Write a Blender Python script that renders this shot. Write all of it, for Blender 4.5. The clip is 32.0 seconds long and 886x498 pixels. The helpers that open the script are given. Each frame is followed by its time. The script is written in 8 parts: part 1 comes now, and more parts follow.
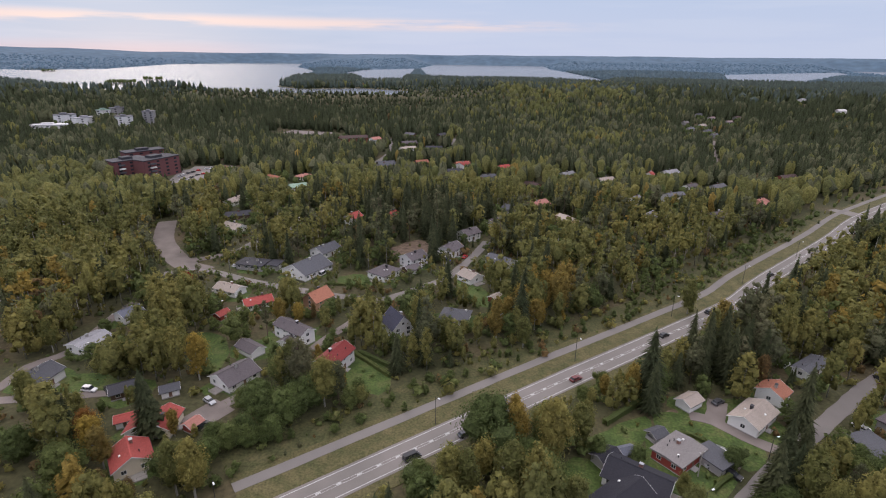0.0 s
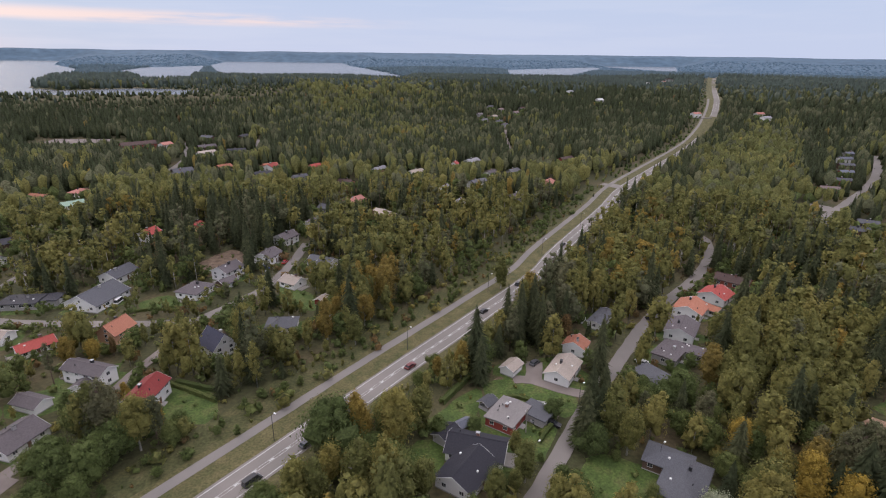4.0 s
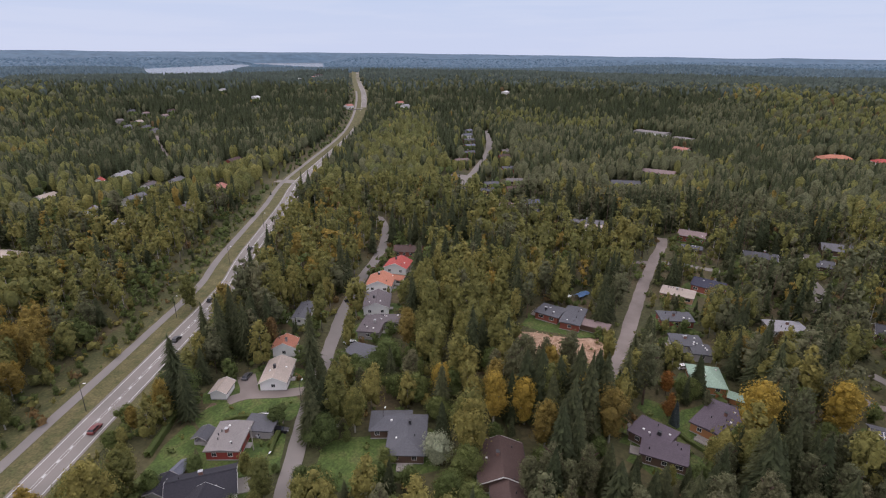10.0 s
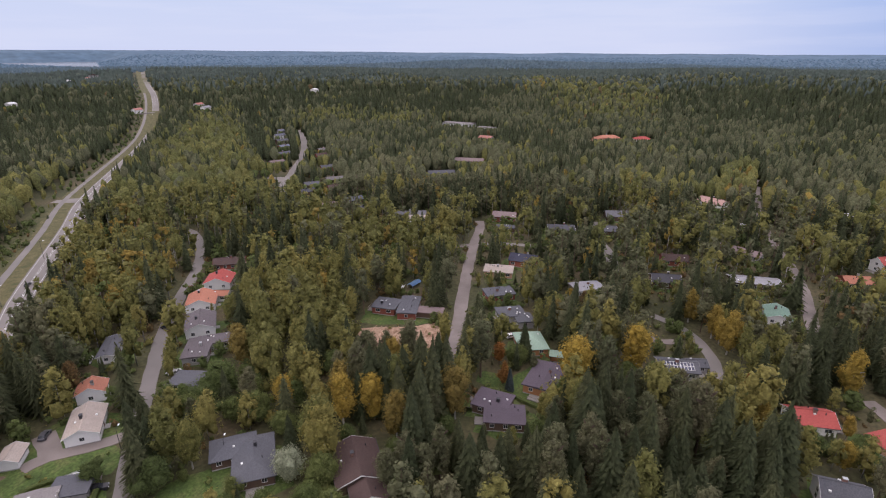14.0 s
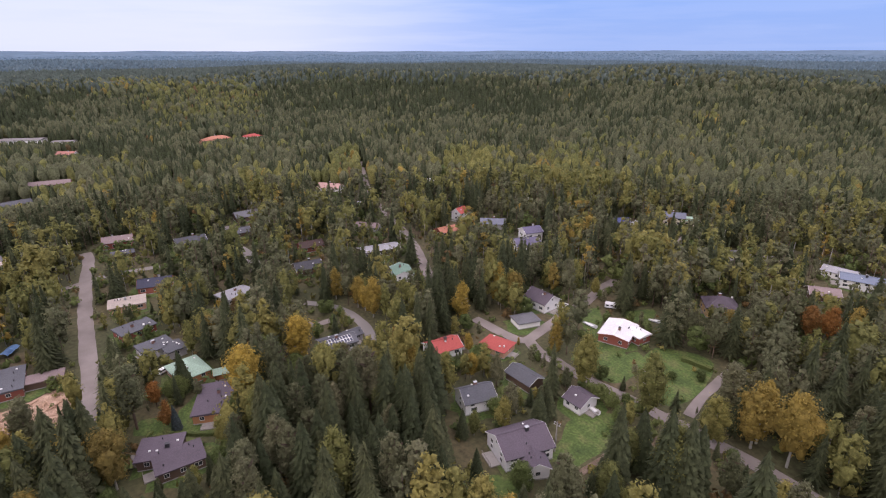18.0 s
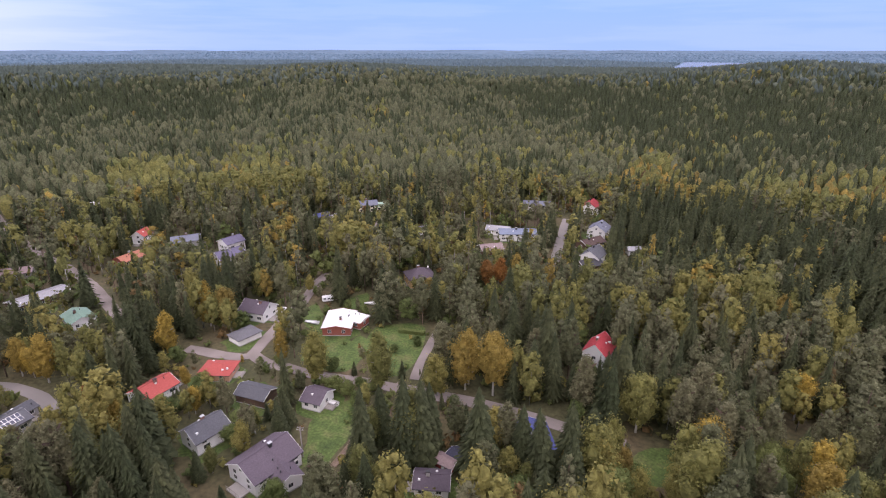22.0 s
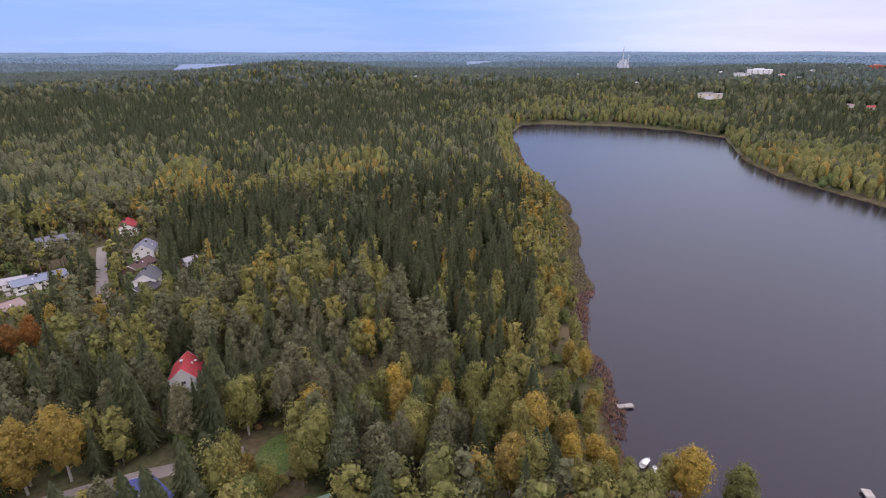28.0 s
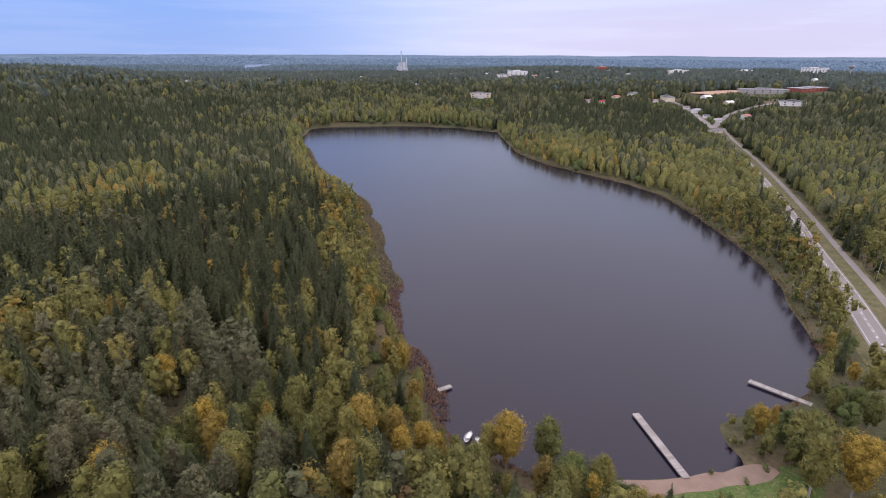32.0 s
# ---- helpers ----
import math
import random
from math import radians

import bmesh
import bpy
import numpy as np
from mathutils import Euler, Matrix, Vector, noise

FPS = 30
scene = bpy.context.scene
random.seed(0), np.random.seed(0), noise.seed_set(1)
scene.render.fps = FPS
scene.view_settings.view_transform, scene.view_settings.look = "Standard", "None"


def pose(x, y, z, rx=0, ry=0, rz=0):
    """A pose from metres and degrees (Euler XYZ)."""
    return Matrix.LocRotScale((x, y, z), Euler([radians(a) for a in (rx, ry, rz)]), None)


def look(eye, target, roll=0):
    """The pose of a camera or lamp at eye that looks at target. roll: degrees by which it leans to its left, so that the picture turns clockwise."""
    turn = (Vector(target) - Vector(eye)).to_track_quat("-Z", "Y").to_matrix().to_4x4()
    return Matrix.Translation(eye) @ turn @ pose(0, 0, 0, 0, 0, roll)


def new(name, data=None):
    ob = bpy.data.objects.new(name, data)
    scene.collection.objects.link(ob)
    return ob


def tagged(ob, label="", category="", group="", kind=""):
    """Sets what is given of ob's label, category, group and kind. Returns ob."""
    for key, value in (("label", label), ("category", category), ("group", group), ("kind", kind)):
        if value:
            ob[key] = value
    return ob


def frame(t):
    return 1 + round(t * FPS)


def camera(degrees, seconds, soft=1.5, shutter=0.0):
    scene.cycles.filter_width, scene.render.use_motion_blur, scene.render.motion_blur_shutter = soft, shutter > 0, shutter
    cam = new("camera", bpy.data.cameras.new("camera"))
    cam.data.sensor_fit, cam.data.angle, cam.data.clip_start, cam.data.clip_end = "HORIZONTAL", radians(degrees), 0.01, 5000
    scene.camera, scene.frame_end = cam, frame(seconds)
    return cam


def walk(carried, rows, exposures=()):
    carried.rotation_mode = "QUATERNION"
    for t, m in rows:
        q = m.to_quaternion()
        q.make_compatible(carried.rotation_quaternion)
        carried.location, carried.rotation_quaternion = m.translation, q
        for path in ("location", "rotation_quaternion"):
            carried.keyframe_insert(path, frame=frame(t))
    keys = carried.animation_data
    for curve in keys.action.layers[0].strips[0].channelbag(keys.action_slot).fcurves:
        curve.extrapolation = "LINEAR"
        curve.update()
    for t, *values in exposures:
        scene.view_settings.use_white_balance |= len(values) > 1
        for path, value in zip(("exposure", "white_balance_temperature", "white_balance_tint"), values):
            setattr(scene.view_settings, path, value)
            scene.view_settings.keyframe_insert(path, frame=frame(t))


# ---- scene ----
from itertools import combinations

cam = camera(79.34, 32.0, soft=1.1)
PATH = [
    (0.0, pose(0, 0, 100, 70.11, -0.54, -0.18)),
    (0.5, pose(0, 0, 100, 70.10, -0.57, -3.06)),
    (1.0, pose(0, 0, 100, 70.09, -0.56, -5.84)),
    (1.5, pose(0, 0, 100, 70.10, -0.59, -8.27)),
    (2.0, pose(0, 0, 100, 70.10, -0.60, -10.46)),
    (2.5, pose(0, 0, 100, 70.07, -0.67, -12.43)),
    (4.5, pose(0, 0, 100, 69.99, -0.67, -23.55)),
    (5.0, pose(0, 0, 100, 70.01, -0.68, -26.95)),
    (5.5, pose(0, 0, 100, 70.02, -0.65, -30.17)),
    (6.0, pose(0, 0, 100, 70.03, -0.63, -33.39)),
    (6.5, pose(0, 0, 100, 70.03, -0.67, -35.87)),
    (7.0, pose(0, 0, 100, 70.01, -0.70, -38.26)),
    (7.5, pose(0, 0, 100, 70.03, -0.71, -40.56)),
    (8.0, pose(0, 0, 100, 70.03, -0.66, -43.12)),
    (8.5, pose(0, 0, 100, 70.03, -0.61, -45.83)),
    (9.0, pose(0, 0, 100, 70.03, -0.55, -48.89)),
    (9.5, pose(0, 0, 100, 70.02, -0.47, -51.85)),
    (10.0, pose(0, 0, 100, 69.99, -0.41, -54.80)),
    (10.5, pose(0, 0, 100, 69.98, -0.38, -57.28)),
    (11.0, pose(0, 0, 100, 69.93, -0.30, -59.57)),
    (11.5, pose(0, 0, 100, 69.88, -0.27, -61.30)),
    (12.0, pose(0, 0, 100, 69.85, -0.24, -63.36)),
    (12.5, pose(0, 0, 100, 69.83, -0.16, -65.63)),
    (13.0, pose(0, 0, 100, 69.77, -0.10, -68.38)),
    (13.5, pose(0, 0, 100, 69.75, -0.08, -71.05)),
    (15.5, pose(0, 0, 100, 69.64, -0.08, -87.79)),
    (16.0, pose(0, 0, 100, 69.62, 0.00, -93.24)),
    (16.5, pose(0, 0, 100, 69.58, 0.09, -98.11)),
    (17.0, pose(0, 0, 100, 69.56, -0.00, -103.18)),
    (17.5, pose(0, 0, 100, 69.52, 0.10, -108.24)),
    (18.0, pose(0, 0, 100, 69.47, 0.14, -114.01)),
    (18.5, pose(0, 0, 100, 69.43, 0.19, -119.53)),
    (19.0, pose(0, 0, 100, 69.37, 0.24, -125.37)),
    (19.5, pose(0, 0, 100, 69.33, 0.25, -130.16)),
    (20.0, pose(0, 0, 100, 69.29, 0.21, -134.43)),
    (20.5, pose(0, 0, 100, 69.31, 0.16, -137.41)),
    (21.0, pose(0, 0, 100, 69.33, 0.14, -140.30)),
    (21.5, pose(0, 0, 100, 69.35, 0.12, -143.07)),
    (22.0, pose(0, 0, 100, 69.38, -0.02, -146.61)),
    (22.5, pose(0, 0, 100, 69.43, -0.00, -149.80)),
    (23.0, pose(0, 0, 100, 69.48, -0.01, -153.39)),
    (23.5, pose(0, 0, 100, 69.51, 0.04, -157.32)),
    (24.0, pose(0, 0, 100, 69.52, 0.13, -162.17)),
    (24.5, pose(0, 0, 100, 69.55, 0.08, -166.37)),
    (25.0, pose(0, 0, 100, 69.55, 0.10, -170.91)),
    (25.5, pose(0, 0, 100, 69.54, 0.09, -175.23)),
    (26.0, pose(0, 0, 100, 69.54, 0.13, -180.23)),
    (26.5, pose(0, 0, 100, 69.50, 0.17, -184.50)),
    (28.5, pose(0, 0, 100, 69.56, 0.03, -197.53)),
    (29.0, pose(0, 0, 100, 69.59, -0.01, -200.49)),
    (29.5, pose(0, 0, 100, 69.62, -0.04, -202.96)),
    (30.0, pose(0, 0, 100, 69.64, -0.14, -205.53)),
    (30.5, pose(0, 0, 100, 69.69, -0.11, -208.30)),
    (31.0, pose(0, 0, 100, 69.72, -0.13, -211.01)),
    (31.5, pose(0, 0, 100, 69.76, -0.20, -213.31)),
    (32.0, pose(0, 0, 100, 69.84, -0.24, -216.31)),
]
walk(cam, PATH, [(0, -0.06, 6450, 10), (6, 0.02, 6450, 11), (12, 0.06, 6480, 13), (17, 0.29, 6480, 18), (20, 0.54, 6450, 20), (24, 0.62, 6400, 20), (32, 0.36, 6400, 17)])

# ------------------------------------------------------------------ world and sun
AZ_SUN, EL_SUN = 332.0, 9.0
world = bpy.data.worlds.new("dusk_sky")
scene.world = world
world.use_nodes = True
wt = world.node_tree
wt.nodes.clear()


def wn(kind, **values):
    n = wt.nodes.new(kind)
    for k, v in values.items():
        n.inputs[k].default_value = v
    return n


def wmath(op, a, b=None, c=None, clamp=False):
    n = wt.nodes.new("ShaderNodeMath")
    n.operation, n.use_clamp = op, clamp
    for i, v in enumerate((a, b, c)):
        if v is None:
            continue
        if isinstance(v, (int, float)):
            n.inputs[i].default_value = v
        else:
            wt.links.new(v, n.inputs[i])
    return n.outputs[0]


def wmix(f, a, b):
    n = wt.nodes.new("ShaderNodeMix")
    n.data_type, n.clamp_factor = "RGBA", True
    for i, v in ((0, f), (6, a), (7, b)):
        if isinstance(v, (int, float)):
            n.inputs[i].default_value = v
        elif isinstance(v, tuple):
            n.inputs[i].default_value = (*v, 1)
        else:
            wt.links.new(v, n.inputs[i])
    return n.outputs[2]


def wstep(v, lo, hi):
    n = wt.nodes.new("ShaderNodeMapRange")
    n.interpolation_type = "SMOOTHSTEP"
    wt.links.new(v, n.inputs[0])
    n.inputs[1].default_value, n.inputs[2].default_value = lo, hi
    return n.outputs[0]


co = wt.nodes.new("ShaderNodeTexCoord")
sep = wt.nodes.new("ShaderNodeSeparateXYZ")
wt.links.new(co.outputs["Generated"], sep.inputs[0])
sx, sy, sz = sep.outputs


def facing(az):
    a = radians(az)
    return wmath("ADD", wmath("MULTIPLY", sx, math.sin(a)), wmath("MULTIPLY", sy, math.cos(a)))


nishita = wt.nodes.new("ShaderNodeTexSky")
nishita.sky_type, nishita.sun_disc = "NISHITA", False
nishita.sun_elevation, nishita.sun_rotation = radians(EL_SUN), radians(AZ_SUN)
low = wmix(wstep(facing(332), 0.88, 1.0), (0.62, 0.69, 0.90), (0.52, 0.63, 0.84))
low = wmix(wstep(facing(250), 0.75, 1.0), low, (0.59, 0.58, 0.76))
high = (0.50, 0.63, 0.87)
cloud = wmix(wstep(sz, 0.0, 0.22), low, high)
clear = wmix(wstep(sz, -0.02, 0.12), (0.26, 0.40, 0.74), (0.20, 0.37, 0.78))
base = wmix(wmath("MULTIPLY", wstep(facing(160), 0.42, 0.86), 0.95), cloud, clear)
stretch = wt.nodes.new("ShaderNodeMapping")
stretch.inputs["Scale"].default_value = (2.2, 2.2, 26.0)
wt.links.new(co.outputs["Generated"], stretch.inputs[0])
puff = wn("ShaderNodeTexNoise", Scale=1.6, Detail=6.0, Roughness=0.55)
wt.links.new(stretch.outputs[0], puff.inputs["Vector"])
base = wmix(wmath("MULTIPLY", wstep(puff.outputs[0], 0.42, 0.62), wmath("SUBTRACT", 0.30, wmath("MULTIPLY", wstep(facing(160), 0.4, 0.9), 0.22))), base, (0.70, 0.75, 0.92))
sunset = wmath("MULTIPLY", wstep(facing(342), 0.80, 0.96), wmath("MULTIPLY", wstep(sz, 0.036, 0.047), wmath("SUBTRACT", 1.0, wstep(sz, 0.050, 0.063))))
streak = wstep(puff.outputs[0], 0.40, 0.58)
base = wmix(wmath("MULTIPLY", sunset, streak), base, (0.96, 0.79, 0.80))
base = wmix(wmath("MULTIPLY", wstep(facing(325), 0.93, 1.0), wmath("SUBTRACT", 0.38, wstep(sz, 0.0, 0.05))), base, (0.86, 0.60, 0.66))
base = wmix(wstep(sz, 0.10, 0.75), base, (1.93, 1.80, 1.94))
b_cloud, b_sky = wn("ShaderNodeBackground", Strength=0.92), wn("ShaderNodeBackground", Strength=0.003)
wt.links.new(base, b_cloud.inputs[0])
wt.links.new(nishita.outputs[0], b_sky.inputs[0])
both = wt.nodes.new("ShaderNodeAddShader")
wt.links.new(b_cloud.outputs[0], both.inputs[0])
wt.links.new(b_sky.outputs[0], both.inputs[1])
wo = wt.nodes.new("ShaderNodeOutputWorld")
wt.links.new(both.outputs[0], wo.inputs[0])

sun = new("sun", bpy.data.lights.new("sun", "SUN"))
sun.data.energy, sun.data.angle, sun.data.color = 0.7, radians(22), (1.0, 0.86, 0.74)
sun.matrix_world = look((1000 * math.sin(radians(AZ_SUN)), 1000 * math.cos(radians(AZ_SUN)), 1000 * math.tan(radians(24))), (0, 0, 0))

# ------------------------------------------------------------------ materials
MATS = {}


def surface(name, cols, rough=0.8, scale=1.0, scale2=12.0, vary=0.25, bump=0.3, metal=0.0, spec=0.3, pick="none", wave=0.0, glow=0.0, coords="Object", thin=0.0, rough_relief=0.08):
    """Noise-mixed colours at two scales, with a random shift per object, per tree or per clump."""
    m = bpy.data.materials.new(name)
    m.use_nodes = True
    nt = m.node_tree
    p = nt.nodes["Principled BSDF"]
    tc = nt.nodes.new("ShaderNodeTexCoord")
    n1, n2 = nt.nodes.new("ShaderNodeTexNoise"), nt.nodes.new("ShaderNodeTexNoise")
    for n, s, d in ((n1, scale, 4), (n2, scale2, 3)):
        n.inputs["Scale"].default_value, n.inputs["Detail"].default_value = s, d
        nt.links.new(tc.outputs[coords], n.inputs["Vector"])
    ramp = nt.nodes.new("ShaderNodeValToRGB")
    while len(ramp.color_ramp.elements) < len(cols):
        ramp.color_ramp.elements.new(0.5)
    for i, c in enumerate(cols):
        e = ramp.color_ramp.elements[i]
        e.position, e.color = 0.28 + 0.44 * i / max(1, len(cols) - 1), (*c, 1)
    key = n1.outputs[0]
    if pick != "none":
        if pick == "tree":
            src = nt.nodes.new("ShaderNodeAttribute")
            src.attribute_name = "tone"
            val = src.outputs["Fac"]
        else:
            src = nt.nodes.new("ShaderNodeObjectInfo")
            val = src.outputs["Random"]
        mx = nt.nodes.new("ShaderNodeMath")
        mx.operation = "MULTIPLY_ADD"
        nt.links.new(val, mx.inputs[0])
        mx.inputs[1].default_value, mx.inputs[2].default_value = 0.44, 0.28
        ad = nt.nodes.new("ShaderNodeMix")
        ad.inputs[0].default_value = 0.3
        nt.links.new(mx.outputs[0], ad.inputs[2])
        nt.links.new(n1.outputs[0], ad.inputs[3])
        key = ad.outputs[0]
    nt.links.new(key, ramp.inputs[0])
    mr = nt.nodes.new("ShaderNodeMapRange")
    mr.inputs[1].default_value, mr.inputs[2].default_value = 0.25, 0.75
    mr.inputs[3].default_value, mr.inputs[4].default_value = 1 - vary, 1 + vary
    nt.links.new(n2.outputs[0], mr.inputs[0])
    fine = mr.outputs[0]
    if pick in ("tree", "leaf"):
        isl = nt.nodes.new("ShaderNodeNewGeometry")
        mi = nt.nodes.new("ShaderNodeMapRange")
        mi.inputs[3].default_value, mi.inputs[4].default_value = 0.80, 1.20
        nt.links.new(isl.outputs["Random Per Island"], mi.inputs[0])
        mm = nt.nodes.new("ShaderNodeMath")
        mm.operation = "MULTIPLY"
        nt.links.new(fine, mm.inputs[0])
        nt.links.new(mi.outputs[0], mm.inputs[1])
        fine = mm.outputs[0]
    mul = nt.nodes.new("ShaderNodeVectorMath")
    mul.operation = "SCALE"
    nt.links.new(ramp.outputs[0], mul.inputs[0])
    nt.links.new(fine, mul.inputs["Scale"])
    nt.links.new(mul.outputs[0], p.inputs["Base Color"])
    p.inputs["Roughness"].default_value, p.inputs["Metallic"].default_value = rough, metal
    p.inputs["Specular IOR Level"].default_value = spec
    # glow gives the base colour off as light, standing in for distance haze
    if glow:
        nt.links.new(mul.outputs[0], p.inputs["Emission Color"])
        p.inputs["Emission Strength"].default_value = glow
    if thin:
        tl, mxs = nt.nodes.new("ShaderNodeBsdfTranslucent"), nt.nodes.new("ShaderNodeMixShader")
        mxs.inputs[0].default_value = thin
        nt.links.new(mul.outputs[0], tl.inputs[0])
        nt.links.new(p.outputs[0], mxs.inputs[1])
        nt.links.new(tl.outputs[0], mxs.inputs[2])
        nt.links.new(mxs.outputs[0], nt.nodes["Material Output"].inputs[0])
    if bump:
        b = nt.nodes.new("ShaderNodeBump")
        b.inputs["Strength"].default_value, b.inputs["Distance"].default_value = bump, rough_relief
        nt.links.new(n2.outputs[0], b.inputs["Height"])
        if wave:
            wv = nt.nodes.new("ShaderNodeTexWave")
            wv.inputs["Scale"].default_value, wv.inputs["Distortion"].default_value = wave, 0.3
            nt.links.new(tc.outputs[coords], wv.inputs["Vector"])
            nt.links.new(wv.outputs[0], b.inputs["Height"])
        nt.links.new(b.outputs[0], p.inputs["Normal"])
    MATS[name] = m
    return m


# ground
surface("forest_floor", [(0.040, 0.045, 0.018), (0.064, 0.062, 0.028), (0.098, 0.074, 0.042)], 0.95, 0.035, 0.7, 0.4, 0.6)
surface("lawn", [(0.038, 0.062, 0.016), (0.064, 0.098, 0.023), (0.102, 0.110, 0.040)], 0.9, 0.22, 1.3, 0.45, 0.8)
surface("verge", [(0.058, 0.064, 0.024), (0.090, 0.084, 0.036), (0.125, 0.108, 0.052)], 0.95, 0.22, 1.6, 0.4, 0.9)
surface("scrub", [(0.046, 0.052, 0.020), (0.068, 0.070, 0.028), (0.096, 0.086, 0.040)], 0.95, 0.2, 1.2, 0.45, 1.0)
surface("asphalt", [(0.150, 0.138, 0.128), (0.178, 0.164, 0.152), (0.210, 0.190, 0.178)], 0.85, 0.06, 7.0, 0.06, 0.0)
surface("path_asphalt", [(0.160, 0.150, 0.142), (0.200, 0.184, 0.172)], 0.9, 0.08, 7.0, 0.06, 0.0)
surface("gravel", [(0.140, 0.121, 0.110), (0.186, 0.160, 0.146), (0.232, 0.202, 0.186)], 0.95, 0.1, 7.0, 0.10, 0.08)
surface("soil", [(0.085, 0.060, 0.042), (0.145, 0.105, 0.075), (0.20, 0.150, 0.110)], 0.95, 0.4, 4.0, 0.25, 0.7)
surface("sandlot", [(0.19, 0.115, 0.070), (0.32, 0.215, 0.150), (0.42, 0.30, 0.215)], 0.95, 0.28, 2.2, 0.35, 0.9)
surface("sand", [(0.165, 0.118, 0.090), (0.220, 0.162, 0.126)], 0.95, 0.3, 5.0, 0.12, 0.4)
surface("white_line", [(0.36, 0.36, 0.35), (0.50, 0.50, 0.49)], 0.8, 0.4, 9.0, 0.25, 0.0)
# distant land: blue haze painted into base colour and emission
surface("hazed_far_land", [(0.032, 0.053, 0.072), (0.044, 0.066, 0.086), (0.056, 0.077, 0.092)], 1.0, 0.006, 0.04, 0.3, 0.0, glow=0.3)
surface("hazed_horizon_land", [(0.050, 0.086, 0.128), (0.066, 0.104, 0.146)], 1.0, 0.003, 0.02, 0.25, 0.0, glow=0.34)
# foliage: once for the joined woods, once for single trees
LEAVES = {
    "spruce": [(0.053, 0.068, 0.033), (0.077, 0.090, 0.044), (0.116, 0.122, 0.059)],
    "pine": [(0.098, 0.109, 0.057), (0.131, 0.136, 0.073), (0.180, 0.167, 0.096)],
    "birch": [(0.111, 0.126, 0.046), (0.185, 0.180, 0.058), (0.281, 0.238, 0.073)],
    "gold": [(0.185, 0.150, 0.048), (0.260, 0.194, 0.050), (0.350, 0.240, 0.054)],
    "green": [(0.081, 0.107, 0.039), (0.113, 0.144, 0.048), (0.161, 0.177, 0.061)],
    "orange": [(0.185, 0.100, 0.034), (0.235, 0.118, 0.036), (0.280, 0.130, 0.038)],
    "red": [(0.20, 0.022, 0.016), (0.27, 0.040, 0.022)],
    "willow": [(0.26, 0.29, 0.19), (0.34, 0.36, 0.25)],
    "bluespruce": [(0.050, 0.066, 0.066), (0.070, 0.088, 0.088)],
    "rust": [(0.142, 0.105, 0.050), (0.202, 0.131, 0.057)],
    "reed": [(0.165, 0.100, 0.070), (0.225, 0.140, 0.092)],
    "sedge": [(0.150, 0.130, 0.070), (0.205, 0.172, 0.092)],
}
for key, cols in LEAVES.items():
    surface("woods_" + key, cols, 0.75, 0.02, 0.9, 0.48, 0.9, spec=0.15, pick="tree", thin=0.46, rough_relief=0.7)
    if key == "gold":
        cols = [(0.180, 0.142, 0.048), (0.265, 0.198, 0.051), (0.390, 0.280, 0.054)]
    surface("leaf_" + key, cols, 0.75, 0.5, 16.0, 0.42, 0.9, spec=0.15, pick="leaf", thin=0.46, rough_relief=0.035)
# conifers and leafy trees again, with light haze in colour and emission
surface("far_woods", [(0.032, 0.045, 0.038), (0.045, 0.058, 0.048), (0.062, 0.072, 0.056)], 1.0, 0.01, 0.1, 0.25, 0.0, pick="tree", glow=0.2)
surface("hazed_leafy_woods", [(0.048, 0.060, 0.044), (0.066, 0.076, 0.050), (0.092, 0.092, 0.056)], 1.0, 0.01, 0.1, 0.25, 0.0, pick="tree", glow=0.2)
# beyond 1800 m: stronger haze, as bluer leaf colour and more glow
surface("haze_blue_woods", [(0.036, 0.059, 0.076), (0.047, 0.072, 0.089), (0.060, 0.084, 0.096)], 1.0, 0.01, 0.1, 0.2, 0.0, pick="tree", glow=0.30)
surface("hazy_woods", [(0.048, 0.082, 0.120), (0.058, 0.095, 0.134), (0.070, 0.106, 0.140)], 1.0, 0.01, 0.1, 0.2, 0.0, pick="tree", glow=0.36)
surface("bark", [(0.085, 0.060, 0.045), (0.14, 0.10, 0.075)], 0.95, 1.0, 9.0, 0.3, 0.6)
surface("birch_bark", [(0.20, 0.19, 0.17), (0.31, 0.30, 0.27), (0.09, 0.08, 0.07)], 0.9, 1.3, 7.0, 0.2, 0.4)
# roofs
ROOFS = {
    "grey": (0.17, 0.17, 0.185), "slate": (0.105, 0.108, 0.122), "dark": (0.060, 0.060, 0.070), "black": (0.032, 0.032, 0.042),
    "browngrey": (0.140, 0.122, 0.130), "brown": (0.090, 0.058, 0.052), "darkred": (0.235, 0.042, 0.040), "red": (0.40, 0.085, 0.072),
    "crimson": (0.38, 0.050, 0.060), "orange": (0.44, 0.185, 0.120), "coral": (0.48, 0.22, 0.18), "pink": (0.46, 0.29, 0.25), "beige": (0.43, 0.37, 0.32),
    "lightgrey": (0.33, 0.33, 0.35), "white": (0.80, 0.79, 0.80), "weathered": (0.215, 0.200, 0.195), "lightgreen": (0.33, 0.46, 0.36),
    "green": (0.20, 0.32, 0.25), "navy": (0.055, 0.058, 0.090), "purple": (0.135, 0.125, 0.190), "purplegrey": (0.105, 0.085, 0.105),
    "bluegrey": (0.160, 0.172, 0.215), "steelblue": (0.195, 0.235, 0.32), "blue": (0.055, 0.068, 0.20), "pinkgrey": (0.27, 0.205, 0.200),
}
for key, c in ROOFS.items():
    surface("roof_" + key, [tuple(v * 0.62 for v in c), tuple(v * 0.78 for v in c), tuple(v * 0.92 for v in c)], 0.6 if key in ("white", "blue", "steelblue") else 0.8, 0.30, 3.0, 0.22, 0.35, pick="object", wave=1.6)
